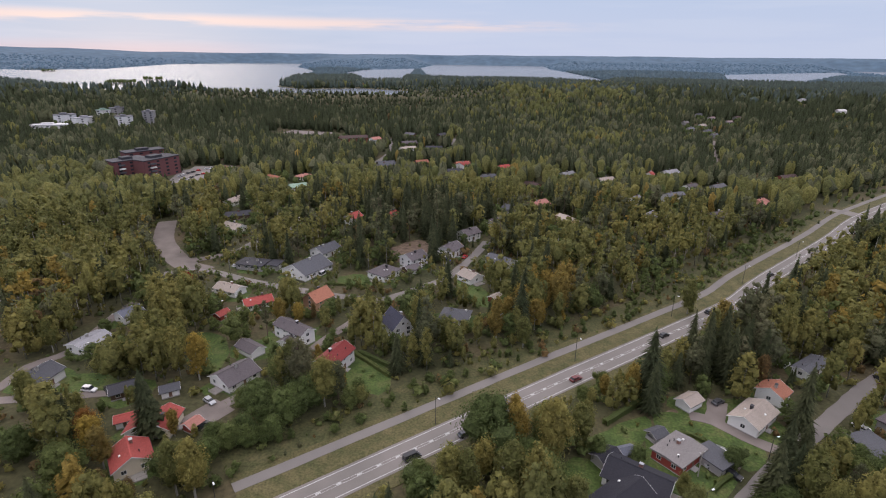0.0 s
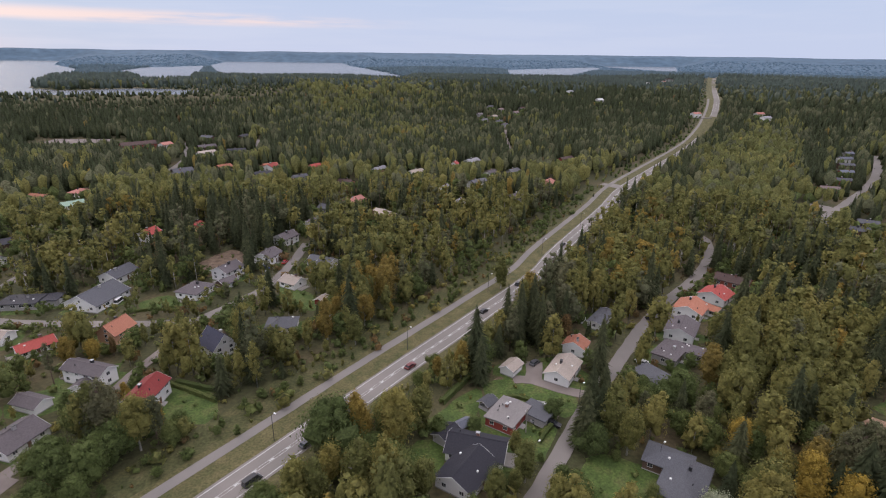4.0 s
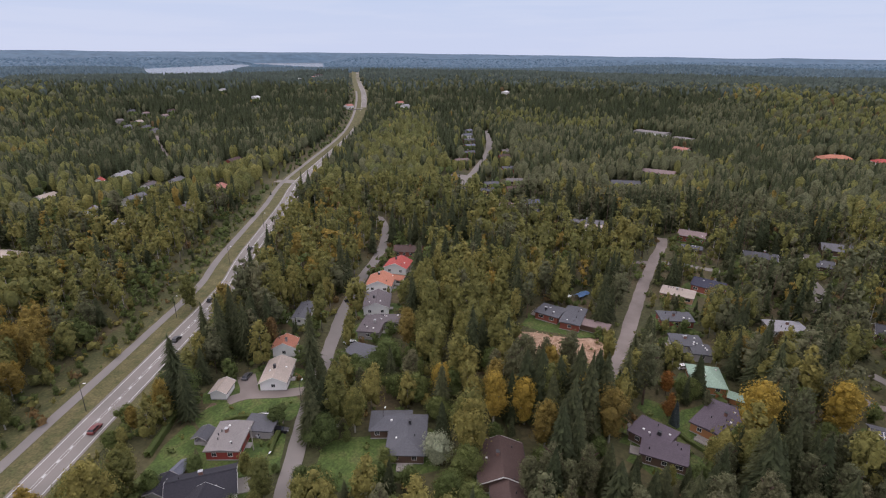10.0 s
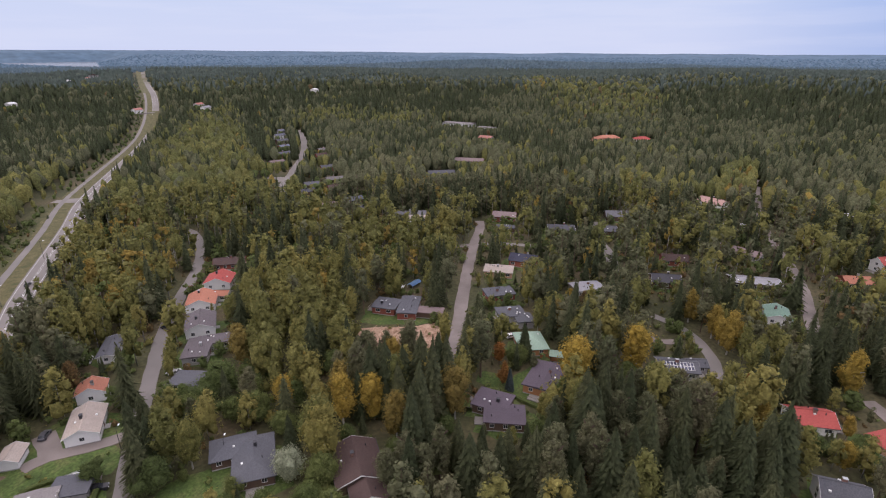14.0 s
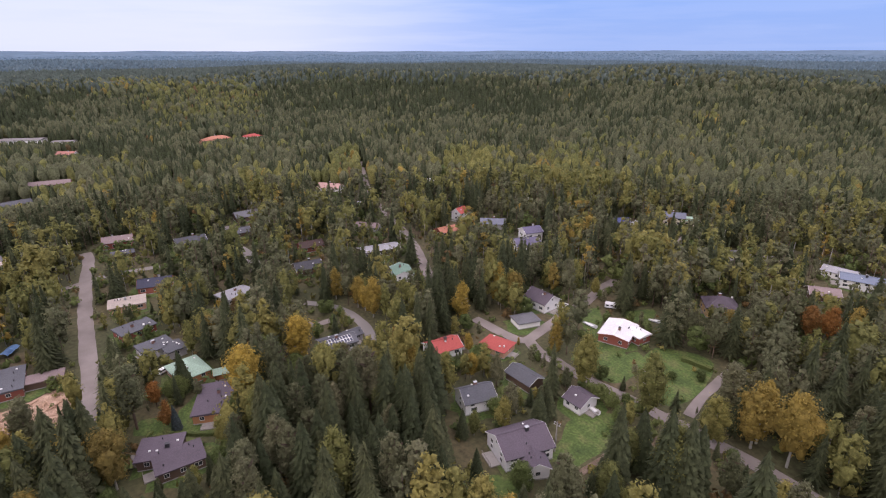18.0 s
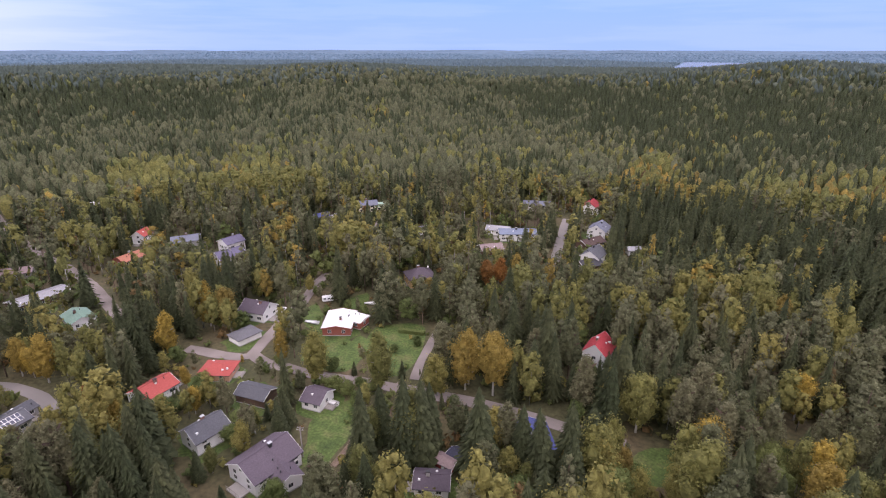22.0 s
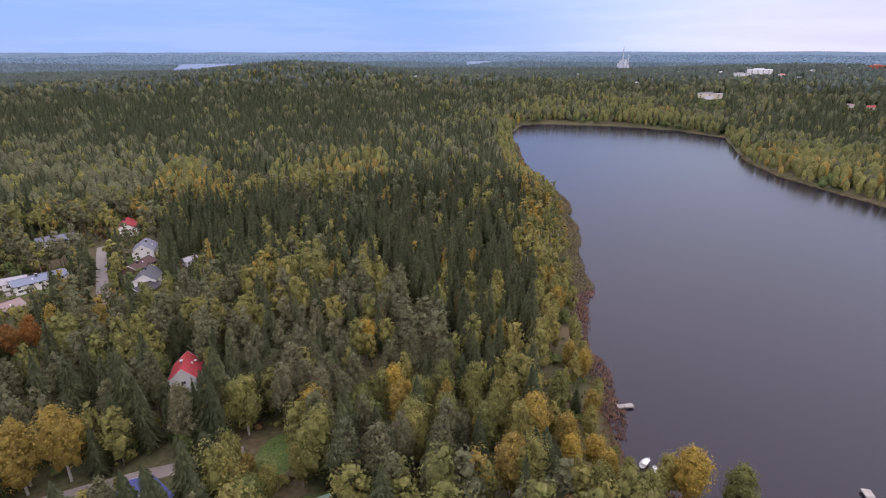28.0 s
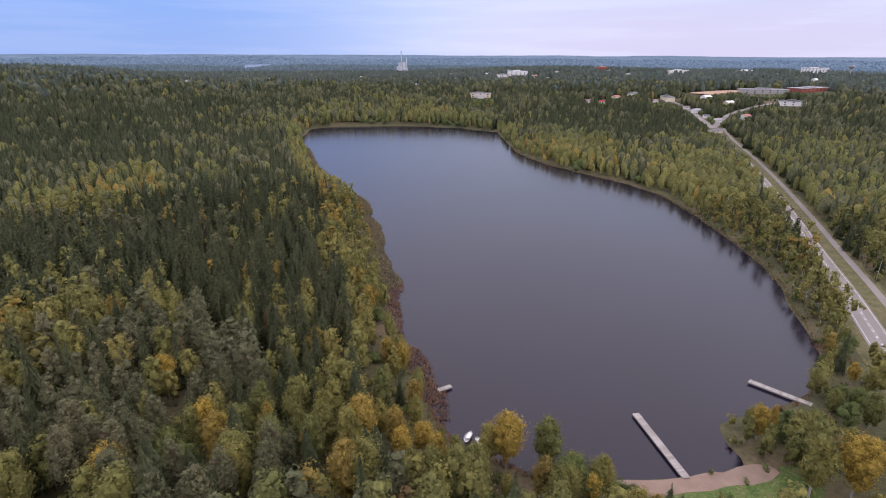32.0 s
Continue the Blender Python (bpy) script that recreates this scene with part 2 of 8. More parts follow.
WALLS = {
    "white": (0.68, 0.675, 0.67), "cream": (0.60, 0.54, 0.42), "grey": (0.30, 0.29, 0.29), "redbrick": (0.235, 0.075, 0.055), "darkbrick": (0.150, 0.062, 0.062), "red": (0.25, 0.050, 0.040),
    # factory: white walls greyed towards blue, distance haze put into the colour
    "brown": (0.105, 0.068, 0.050), "factory": (0.40, 0.43, 0.48), "yellow": (0.52, 0.37, 0.18), "peach": (0.52, 0.31, 0.21), "orangewood": (0.36, 0.175, 0.080),
}
for key, c in WALLS.items():
    surface("wall_" + key, [tuple(v * 0.86 for v in c), c, tuple(min(0.82, v * 1.08) for v in c)], 0.85, 0.5, 6.0, 0.08, 0.2, pick="object")
surface("concrete", [(0.27, 0.26, 0.255), (0.36, 0.35, 0.34)], 0.9, 0.8, 9.0, 0.12, 0.3)
surface("trim", [(0.58, 0.58, 0.57), (0.70, 0.70, 0.69)], 0.7, 1.0, 10.0, 0.06, 0.0)
surface("chimney_brick", [(0.16, 0.085, 0.070), (0.25, 0.15, 0.125)], 0.9, 2.0, 14.0, 0.2, 0.4)
surface("dark_metal", [(0.045, 0.045, 0.050), (0.075, 0.075, 0.082)], 0.5, 2.0, 20.0, 0.1, 0.0, metal=0.5)
surface("galvanised", [(0.30, 0.31, 0.32), (0.42, 0.43, 0.44)], 0.5, 2.0, 20.0, 0.1, 0.0, metal=0.4)
surface("grey_wood", [(0.18, 0.165, 0.15), (0.27, 0.25, 0.23), (0.34, 0.32, 0.295)], 0.9, 0.7, 12.0, 0.18, 0.4, pick="object")
surface("door_wood", [(0.11, 0.065, 0.045), (0.17, 0.10, 0.07)], 0.7, 1.5, 10.0, 0.15, 0.2, pick="object")
surface("tyre", [(0.020, 0.020, 0.022), (0.035, 0.035, 0.037)], 0.85, 3.0, 20.0, 0.1, 0.0)
surface("lamp_glass", [(0.70, 0.72, 0.74), (0.8, 0.82, 0.84)], 0.3, 3.0, 20.0, 0.05, 0.0)
surface("blue_tarp", [(0.11, 0.22, 0.42), (0.20, 0.34, 0.54)], 0.5, 0.8, 4.0, 0.2, 0.6)
surface("panel_glass", [(0.025, 0.030, 0.055), (0.04, 0.045, 0.075)], 0.15, 1.0, 6.0, 0.1, 0.0, spec=0.6)
surface("scrap_wood", [(0.30, 0.19, 0.12), (0.42, 0.29, 0.20), (0.50, 0.37, 0.27)], 0.9, 0.6, 6.0, 0.2, 0.3, pick="object")
surface("rock", [(0.10, 0.095, 0.09), (0.19, 0.18, 0.17)], 0.9, 0.8, 5.0, 0.25, 0.6)
CARS = {"black": (0.018, 0.018, 0.022), "darkgrey": (0.07, 0.07, 0.08), "darkred": (0.14, 0.022, 0.022), "silver": (0.42, 0.43, 0.45), "white": (0.72, 0.72, 0.73), "red": (0.46, 0.025, 0.03), "blue": (0.035, 0.06, 0.22)}
for key, c in CARS.items():
    surface("paint_" + key, [tuple(v * 0.9 for v in c), c], 0.28, 1.0, 8.0, 0.05, 0.0, spec=0.5)
glass = surface("window_glass", [(0.020, 0.023, 0.028), (0.045, 0.050, 0.058)], 0.08, 0.6, 3.0, 0.2, 0.0, spec=0.6, pick="object")


def water_material(name, col, rough, bump, scale):
    m = surface(name, [tuple(v * 0.85 for v in col), col], rough, 0.004, 0.02, 0.15, 0.0, spec=0.5, coords="Object")
    nt = m.node_tree
    p = nt.nodes["Principled BSDF"]
    p.inputs["IOR"].default_value = 1.33
    tc, n, b = nt.nodes.new("ShaderNodeTexCoord"), nt.nodes.new("ShaderNodeTexNoise"), nt.nodes.new("ShaderNodeBump")
    n.inputs["Scale"].default_value, n.inputs["Detail"].default_value = scale, 4
    b.inputs["Strength"].default_value, b.inputs["Distance"].default_value = bump, 0.05
    nt.links.new(tc.outputs["Object"], n.inputs["Vector"])
    nt.links.new(n.outputs[0], b.inputs["Height"])
    nt.links.new(b.outputs[0], p.inputs["Normal"])


water_material("lake_water", (0.009, 0.007, 0.015), 0.18, 0.18, 0.7)
# much paler base colour and rougher surface than the near lake
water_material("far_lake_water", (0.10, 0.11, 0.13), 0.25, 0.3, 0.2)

# ------------------------------------------------------------------ plan helpers
HILLS = [(180, 1420, 170, 31), (78, 2350, 330, 30), (12, 1280, 240, 6), (118, 1650, 220, 15), (48, 1900, 220, 16), (100, 1500, 220, 18), (62, 1500, 180, 16), (137, 1380, 190, 22), (158, 2300, 350, 8), (205, 2300, 400, 8), (228, 1700, 230, 20), (248, 1650, 230, 20), (90, 3000, 400, 15), (130, 2700, 350, 10)]


def ground_z(x, y):
    r = np.hypot(x, y)
    s = np.clip((r - 720) / 430, 0, 1)
    z = 30 * s * s * (3 - 2 * s)
    for az, d, sr, h in HILLS:
        cx, cy = d * math.sin(radians(az)), d * math.cos(radians(az))
        z = z + h * np.exp(-((x - cx) ** 2 + (y - cy) ** 2) / (2 * sr * sr))
    return z


def wobble(x, y, s, k=0.0):
    """Smooth unevenness between about -1 and 1."""
    u, v = x / s + k * 1.7, y / s - k * 2.3
    return (np.sin(u * 1.3 + 1.1 * np.sin(v * 0.9 + k)) + np.sin(v * 1.1 + 1.3 * np.sin(u * 0.7 - k)) + np.sin((u + v) * 2.1 + k * 3) * 0.6 + np.sin((u - v) * 3.3 + k) * 0.4) / 3.0


def signed(x, y, poly):
    """Distance to a polygon's edge: above 0 outside, below 0 inside."""
    x, y = np.asarray(x, float), np.asarray(y, float)
    d, inside = np.full(x.shape, 1e9), np.zeros(x.shape, bool)
    for (ax, ay), (bx, by) in zip(poly, poly[1:] + poly[:1]):
        ux, uy = bx - ax, by - ay
        t = np.clip(((x - ax) * ux + (y - ay) * uy) / (ux * ux + uy * uy + 1e-9), 0, 1)
        d = np.minimum(d, np.hypot(x - ax - t * ux, y - ay - t * uy))
        cross = (ay > y) != (by > y)
        inside ^= cross & (x < ux * (y - ay) / (uy if abs(uy) > 1e-9 else 1e-9) + ax)
    return np.where(inside, -d, d)


def mesh_object(name, verts, faces, mat, parent=None, smooth=False):
    me = bpy.data.meshes.new(name)
    me.from_pydata([tuple(v) for v in verts], [], [tuple(f) for f in faces])
    me.materials.append(MATS[mat] if isinstance(mat, str) else mat)
    if smooth:
        me.polygons.foreach_set("use_smooth", [True] * len(me.polygons))
    ob = new(name, me)
    if parent is not None:
        ob.parent = parent
    return ob


def array_object(name, verts, tris, mats, tone=None, normal=None):
    """A mesh from arrays of corners and triangles."""
    me = bpy.data.meshes.new(name)
    n, m = len(verts), len(tris)
    me.vertices.add(n)
    me.vertices.foreach_set("co", np.ascontiguousarray(verts, np.float32).ravel())
    me.loops.add(m * 3)
    me.loops.foreach_set("vertex_index", np.ascontiguousarray(tris, np.int32).ravel())
    me.polygons.add(m)
    me.polygons.foreach_set("loop_start", np.arange(0, m * 3, 3, dtype=np.int32))
    me.polygons.foreach_set("loop_total", np.full(m, 3, np.int32))
    me.update()
    me.materials.append(MATS[mats])
    if normal is not None:
        me.attributes.new("custom_normal", "FLOAT_VECTOR", "POINT").data.foreach_set("vector", np.ascontiguousarray(normal, np.float32).ravel())
    if tone is not None:
        me.attributes.new("tone", "FLOAT", "POINT").data.foreach_set("value", np.ascontiguousarray(tone, np.float32))
    return new(name, me)


def part(name, bm, material, parent, label=""):
    me = bpy.data.meshes.new(name)
    bm.to_mesh(me)
    bm.free()
    me.materials.append(MATS[material])
    ob = new(name, me)
    ob.parent = parent
    return tagged(ob, label) if label else ob


def box(bm, x0, x1, y0, y1, z0, z1):
    vs = [bm.verts.new(p) for p in ((x0, y0, z0), (x1, y0, z0), (x1, y1, z0), (x0, y1, z0), (x0, y0, z1), (x1, y0, z1), (x1, y1, z1), (x0, y1, z1))]
    for f in ((3, 2, 1, 0), (4, 5, 6, 7), (0, 1, 5, 4), (1, 2, 6, 5), (2, 3, 7, 6), (3, 0, 4, 7)):
        bm.faces.new([vs[i] for i in f])
    return vs


def tube(bm, p, q, r0, r1, n=6):
    p, q = Vector(p), Vector(q)
    d = (q - p).normalized()
    a = d.orthogonal().normalized()
    b = d.cross(a)
    rings = []
    for c, r in ((p, r0), (q, r1)):
        rings.append([bm.verts.new(c + (a * math.cos(2 * math.pi * i / n) + b * math.sin(2 * math.pi * i / n)) * r) for i in range(n)])
    for i in range(n):
        bm.faces.new((rings[0][i], rings[0][(i + 1) % n], rings[1][(i + 1) % n], rings[1][i]))
    bm.faces.new(rings[0][::-1])
    bm.faces.new(rings[1])


MESHES = {}


def shared(key, name, maker, mat, parent, at=None):
    """An object on a mesh that alike pieces share."""
    if key not in MESHES:
        bm = bmesh.new()
        maker(bm)
        me = bpy.data.meshes.new(name)
        bm.to_mesh(me)
        bm.free()
        me.materials.append(MATS[mat])
        MESHES[key] = me
    ob = new(name, MESHES[key])
    ob.parent = parent
    if at is not None:
        ob.matrix_local = at
    return ob


# how tall a tree may grow, on a raster of 2.5 m cells
CELL, HALF = 2.5, 1850.0
N = int(2 * HALF / CELL)
TALL = np.full((N, N), 40.0, np.float32)


def limit(x, y, rad, h):
    if abs(x) + rad > HALF - 5 or abs(y) + rad > HALF - 5:
        return
    i0, i1 = int((x - rad + HALF) / CELL), int((x + rad + HALF) / CELL) + 1
    j0, j1 = int((y - rad + HALF) / CELL), int((y + rad + HALF) / CELL) + 1
    gx = (np.arange(i0, i1) + 0.5) * CELL - HALF
    gy = (np.arange(j0, j1) + 0.5) * CELL - HALF
    m = (gx[:, None] - x) ** 2 + (gy[None, :] - y) ** 2 <= rad * rad
    view = TALL[i0:i1, j0:j1]
    view[m] = np.minimum(view[m], h)


def keep_open(x, y, rad, spare, reach=34.0, on=0.0):
    """No trees on the spot itself, and only low growth on the open side of it, as gardens and verges have it."""
    limit(x, y, rad, on)
    d = math.hypot(x, y)
    slope = (100.0 - float(ground_z(x, y))) / d
    s = CELL
    while s < reach:
        limit(x - x / d * s, y - y / d * s, rad, max(0.0, s * slope + spare))
        s += CELL


def smooth_line(pts, step):
    """A rounded line through points, at even steps."""
    p = np.array(pts, float)
    q = []
    for i in range(len(p) - 1):
        a, b, c, d = p[max(i - 1, 0)], p[i], p[i + 1], p[min(i + 2, len(p) - 1)]
        k = max(2, int(np.hypot(*(c - b)) / step))
        for j in range(k):
            t = j / k
            q.append(0.5 * (2 * b + (c - a) * t + (2 * a - 5 * b + 4 * c - d) * t * t + (3 * b - a - 3 * c + d) * t ** 3))
    q.append(p[-1])
    return np.array(q)


def normals(line):
    t = np.gradient(line, axis=0)
    t /= np.linalg.norm(t, axis=1)[:, None] + 1e-9
    return np.stack([-t[:, 1], t[:, 0]], 1)


def strip(name, line, off, width, lift, mat, parent=None, ragged=0.0):
    n = normals(line)
    rnd = np.random.RandomState(len(line))
    jl, jr = (rnd.uniform(-ragged, ragged, len(line)) for _ in range(2))
    a, b = line + n * (off + width / 2 + jl)[:, None] if ragged else line + n * (off + width / 2), line + n * (off - width / 2 + jr)[:, None] if ragged else line + n * (off - width / 2)
    za, zb = ground_z(a[:, 0], a[:, 1]), ground_z(b[:, 0], b[:, 1])
    far = np.clip((np.hypot(line[:, 0], line[:, 1]) - 700) / 300, 0, 1) * 1.2
    z = np.maximum(za, zb) + lift + far
    k = len(line)
    verts = np.concatenate([np.column_stack([a, z]), np.column_stack([b, z]), np.column_stack([a, z - 0.4 - far]), np.column_stack([b, z - 0.4 - far])])
    faces = []
    for i in range(k - 1):
        faces += [(i, k + i, k + i + 1, i + 1), (i, i + 1, 2 * k + i + 1, 2 * k + i), (k + i, 3 * k + i, 3 * k + i + 1, k + i + 1)]
    return mesh_object(name, verts, faces, mat, parent)


LINES = []


def road(name, pts, width, mat, label):
    step = 4.0 if math.hypot(*pts[0]) < 600 else 8.0
    line = smooth_line(pts, step)
    ob = strip(name, line, 0.0, width, 0.14 + 0.006 * (len(LINES) % 8), mat, ragged=0.22)
    tagged(ob, label, "road", kind="structure")
    LINES.append((line, width))
    for x, y in line[::1]:
        keep_open(x, y, width / 2 + 1.2, 3.0, (16.0 if width < 9 else 24.0) * max(1.0, math.hypot(x, y) / 300))


def highway(pts, path_off):
    line = smooth_line(pts, 6.0)
    tagged(strip("road_verge", line, path_off * 0.30, 26.0, 0.125, "verge", ragged=1.2), "dry straw-coloured grass verge along the highway", "grass verge", kind="structure")
    tagged(strip("road", line, 0.0, 9.4, 0.20, "asphalt", ragged=0.1), "worn grey asphalt two-lane highway", "road", kind="structure")
    tagged(strip("cycle_path", line, path_off, 3.4, 0.195, "path_asphalt", ragged=0.1), "pale asphalt cycle path beside the highway", "path", kind="structure")
    for off in (-3.8, 3.8):
        tagged(strip("road_marking", line, off, 0.24, 0.212, "white_line"), "painted white edge line", "road marking", kind="structure")
    for off in (-0.42, 0.42):
        tagged(strip("road_marking", line, off, 0.11, 0.212, "white_line"), "thin painted centre line", "road marking", kind="structure")
    near = line[np.hypot(line[:, 0], line[:, 1]) < 520]
    verts, faces = [], []
    fine = smooth_line([tuple(p) for p in near], 1.25)
    n = normals(fine)
    for i in range(0, len(fine) - 2, 4):
        a, b, m = fine[i], fine[i + 1], n[i] * 0.26
        k = len(verts)
        for p in (a + m, a - m, b - m, b + m):
            verts.append((p[0], p[1], 0.216))
        for p in (a + m, a - m, b - m, b + m):
            verts.append((p[0], p[1], 0.1))
        faces += [(k, k + 1, k + 2, k + 3), (k, k + 4, k + 5, k + 1), (k + 2, k + 6, k + 7, k + 3)]
    tagged(mesh_object("centre_dashes", [(x, y, z - 0.001) for x, y, z in verts], faces, "white_line"), "short white dashes along the centre line", "road marking", kind="stuff")
    if path_off > 0:
        tagged(strip("scrub_verge", line[:64], path_off + 8.0, 13.0, 0.10, "scrub", ragged=1.5), "rough dry grass and low scrub beyond the cycle path", "grass verge", kind="structure")
        for (x, y), m in zip(line, normals(line)):
            limit(x + m[0] * (path_off + 6), y + m[1] * (path_off + 6), 6.0, 3.4)
            limit(x + m[0] * (path_off + 13), y + m[1] * (path_off + 13), 4.0, 7.0)
    for (x, y), m in zip(line, normals(line)):
        c = np.array((x, y)) + m * path_off * 0.30
        keep_open(c[0], c[1], 12.0, 2.6 if path_off > 0 else 9.5, 22.0 if path_off > 0 else 8.0)


LAID = []


def lawn_level(x, y, r):
    """A height for a lawn that no lawn it overlaps has taken."""
    used = {k for px, py, pr, k in LAID if math.hypot(px - x, py - y) < pr + r}
    k = next(i for i in range(60) if i not in used)
    LAID.append((x, y, r, k))
    return 0.024 + 0.006 * k


def patch(name, pts, mat, label):
    line = smooth_line(pts + [pts[0]], 3.0)[:-1]
    rnd = random.Random(int(abs(pts[0][0]) * 10))
    c = line.mean(0)
    z = lawn_level(c[0], c[1], float(np.hypot(*(line - c).T).max()) + 1)
    bm = bmesh.new()
    bm.faces.new([bm.verts.new((x + rnd.uniform(-0.5, 0.5), y + rnd.uniform(-0.5, 0.5), z)) for x, y in line])
    bm.normal_update()
    if bm.faces[:][0].normal.z < 0:
        bmesh.ops.reverse_faces(bm, faces=bm.faces[:])
    bmesh.ops.triangulate(bm, faces=bm.faces[:])
    me = bpy.data.meshes.new(name)
    bm.to_mesh(me)
    bm.free()
    me.materials.append(MATS[mat])
    ob = new(name, me)
    tagged(ob, label, "lawn" if mat == "lawn" else "ground", kind="structure")
    rad = float(np.median(np.hypot(*(line - c).T)))
    for p in list(line[::2] * 0.6 + c * 0.4) + [c]:
        keep_open(p[0], p[1], max(2.5, rad * 0.40), 4.0, 12.0, 1.1)


# ------------------------------------------------------------------ house and other builders
HOUSES = []
WORDS = {"redbrick": "red brick", "darkbrick": "dark red brick", "orangewood": "orange wood", "browngrey": "brown-grey", "lightgrey": "light grey", "darkred": "dark red", "bluegrey": "blue-grey", "lightgreen": "pale green", "purplegrey": "purple-grey", "steelblue": "steel blue", "pinkgrey": "pinkish grey"}


def pane_maker(w, h):
    def make(bm):
        box(bm, -w / 2 + 0.07, w / 2 - 0.07, -0.015, 0.03, -h / 2 + 0.07, h / 2 - 0.07)
    return make


def frame_maker(w, h):
    def make(bm):
        box(bm, -w / 2, w / 2, -0.04, 0.06, h / 2 - 0.08, h / 2)
        box(bm, -w / 2, w / 2, -0.04, 0.08, -h / 2, -h / 2 + 0.09)
        box(bm, -w / 2, -w / 2 + 0.08, -0.04, 0.06, -h / 2 + 0.09, h / 2 - 0.08)
        box(bm, w / 2 - 0.08, w / 2, -0.04, 0.06, -h / 2 + 0.09, h / 2 - 0.08)
        box(bm, -0.03, 0.03, -0.04, 0.045, -h / 2 + 0.09, h / 2 - 0.08)
    return make


def add_window(base, x, y, z, turn, w, h, fine):
    at = pose(x, y, z, 0, 0, turn)
    if not fine:
        shared(("far", w, h), "window", pane_maker(w + 0.14, h + 0.14), "window_glass", base, at)
    else:
        f = shared(("frame", w, h), "window", frame_maker(w, h), "trim", base, at)
        shared(("pane", w, h), "pane", pane_maker(w, h), "window_glass", f)


def house(x, y, turn, L, W, eave, pitch, style, roof, wall, chimneys, cat, windows, lawn):
    HOUSES.append((x, y, turn, L, W, eave, pitch, style, roof, wall, chimneys, cat, windows, lawn))


def build_house(x, y, turn, L, W, eave, pitch, style, roof, wall, chimneys, cat, windows, lawn):
    far = math.hypot(x, y)
    fine = far < 330
    rnd = random.Random(int(x * 7 + y * 13))
    base = new(cat, None)
    base.matrix_world = pose(x, y, float(ground_z(x, y)), 0, 0, turn)
    storeys = "two-storey " if eave > 4.1 else ""
    shape = {"gable": "pitched", "hip": "hipped", "flat": "low flat"}[style]
    tagged(base, f"{WORDS.get(wall, wall)} {storeys}{cat} with a {WORDS.get(roof, roof)} {shape} roof", cat, group="houses of the village" if cat == "house" else "")
    hl, hw, over, th = L / 2, W / 2, 0.5, 0.22
    rise = math.tan(radians(pitch)) * hw
    # footing and walls
    bm = bmesh.new()
    box(bm, -hl - 0.04, hl + 0.04, -hw - 0.04, hw + 0.04, -0.5, 0.35)
    if far < 600:
        part("footing", bm, "concrete", base)
    else:
        bm.free()
    bm = bmesh.new()
    if cat in ("carport", "gazebo"):
        for sx_ in (-1, 1):
            for sy_ in (-1, 1):
                box(bm, sx_ * (hl - 0.2) - 0.09, sx_ * (hl - 0.2) + 0.09, sy_ * (hw - 0.2) - 0.09, sy_ * (hw - 0.2) + 0.09, 0.35, eave)
        box(bm, -hl, hl, hw - 0.12, hw, 0.35, eave * (0.9 if cat == "carport" else 0.45))
        box(bm, -hl, -hl + 0.12, -hw, hw - 0.12, 0.35, eave * (0.9 if cat == "carport" else 0.45))
    else:
        box(bm, -hl, hl, -hw, hw, 0.35 if far < 600 else -1.5, eave)
        if style == "gable":
            for s in (-1, 1):
                a = [bm.verts.new((s * hl, -hw, eave)), bm.verts.new((s * hl, hw, eave)), bm.verts.new((s * hl, 0, eave + rise - 0.02))]
                b = [bm.verts.new((s * (hl - 0.25), v.co.y, v.co.z)) for v in a]
                bm.faces.new(a if s > 0 else a[::-1])
                bm.faces.new(b[::-1] if s > 0 else b)
                for i in range(3):
                    bm.faces.new((a[i], a[(i + 1) % 3], b[(i + 1) % 3], b[i]))
    part("wall", bm, "wall_" + wall, base)
    # roof
    bm = bmesh.new()
    if style == "flat":
        k = math.tan(radians(pitch))
        ex, ey = hl + over, hw + over
        lo, hi = eave - 0.02, eave + 2 * ey * k * 0.6
        vs = [bm.verts.new(p) for p in ((-ex, -ey, lo), (ex, -ey, lo), (ex, ey, lo), (-ex, ey, lo), (-ex, -ey, lo + 0.32), (ex, -ey, lo + 0.32), (ex, ey, lo + 0.32), (-ex, ey, lo + 0.32), (-ex, 0, lo + 0.32 + ey * k), (ex, 0, lo + 0.32 + ey * k))]
        for f in ((3, 2, 1, 0), (0, 1, 5, 4), (2, 3, 7, 6), (4, 5, 9, 8), (8, 9, 6, 7), (1, 2, 6, 9, 5), (3, 0, 4, 8, 7)):
            bm.faces.new([vs[i] for i in f])
        top = lambda px, py: lo + 0.32 + (ey - abs(py)) * k
    else:
        ex, ey = hl + over, hw + over
        k = math.tan(radians(pitch))
        lo, hi = eave - over * k, eave + hw * k
        if style == "gable":
            prof = [(-ey, lo), (0, hi), (ey, lo), (ey, lo + th), (0, hi + th * 1.15), (-ey, lo + th)]
            ends = [[bm.verts.new((s * ex, py, pz)) for py, pz in prof] for s in (-1, 1)]
            for i in range(6):
                j = (i + 1) % 6
                bm.faces.new((ends[0][i], ends[0][j], ends[1][j], ends[1][i]))
            for e, q in ((ends[0], 1), (ends[1], -1)):
                for quad in ((0, 1, 4, 5), (1, 2, 3, 4)):
                    bm.faces.new([e[i] for i in quad][::q])
        else:
            rl = max(0.4, ex - ey)
            lowv = [bm.verts.new(p) for p in ((-ex, -ey, lo), (ex, -ey, lo), (ex, ey, lo), (-ex, ey, lo))]
            mid = [bm.verts.new((v.co.x, v.co.y, lo + th)) for v in lowv]
            r0, r1 = bm.verts.new((-rl, 0, hi + th)), bm.verts.new((rl, 0, hi + th))
            bm.faces.new(lowv[::-1])
            for i in range(4):
                j = (i + 1) % 4
                bm.faces.new((lowv[i], lowv[j], mid[j], mid[i]))
            bm.faces.new((mid[0], mid[1], r1, r0))
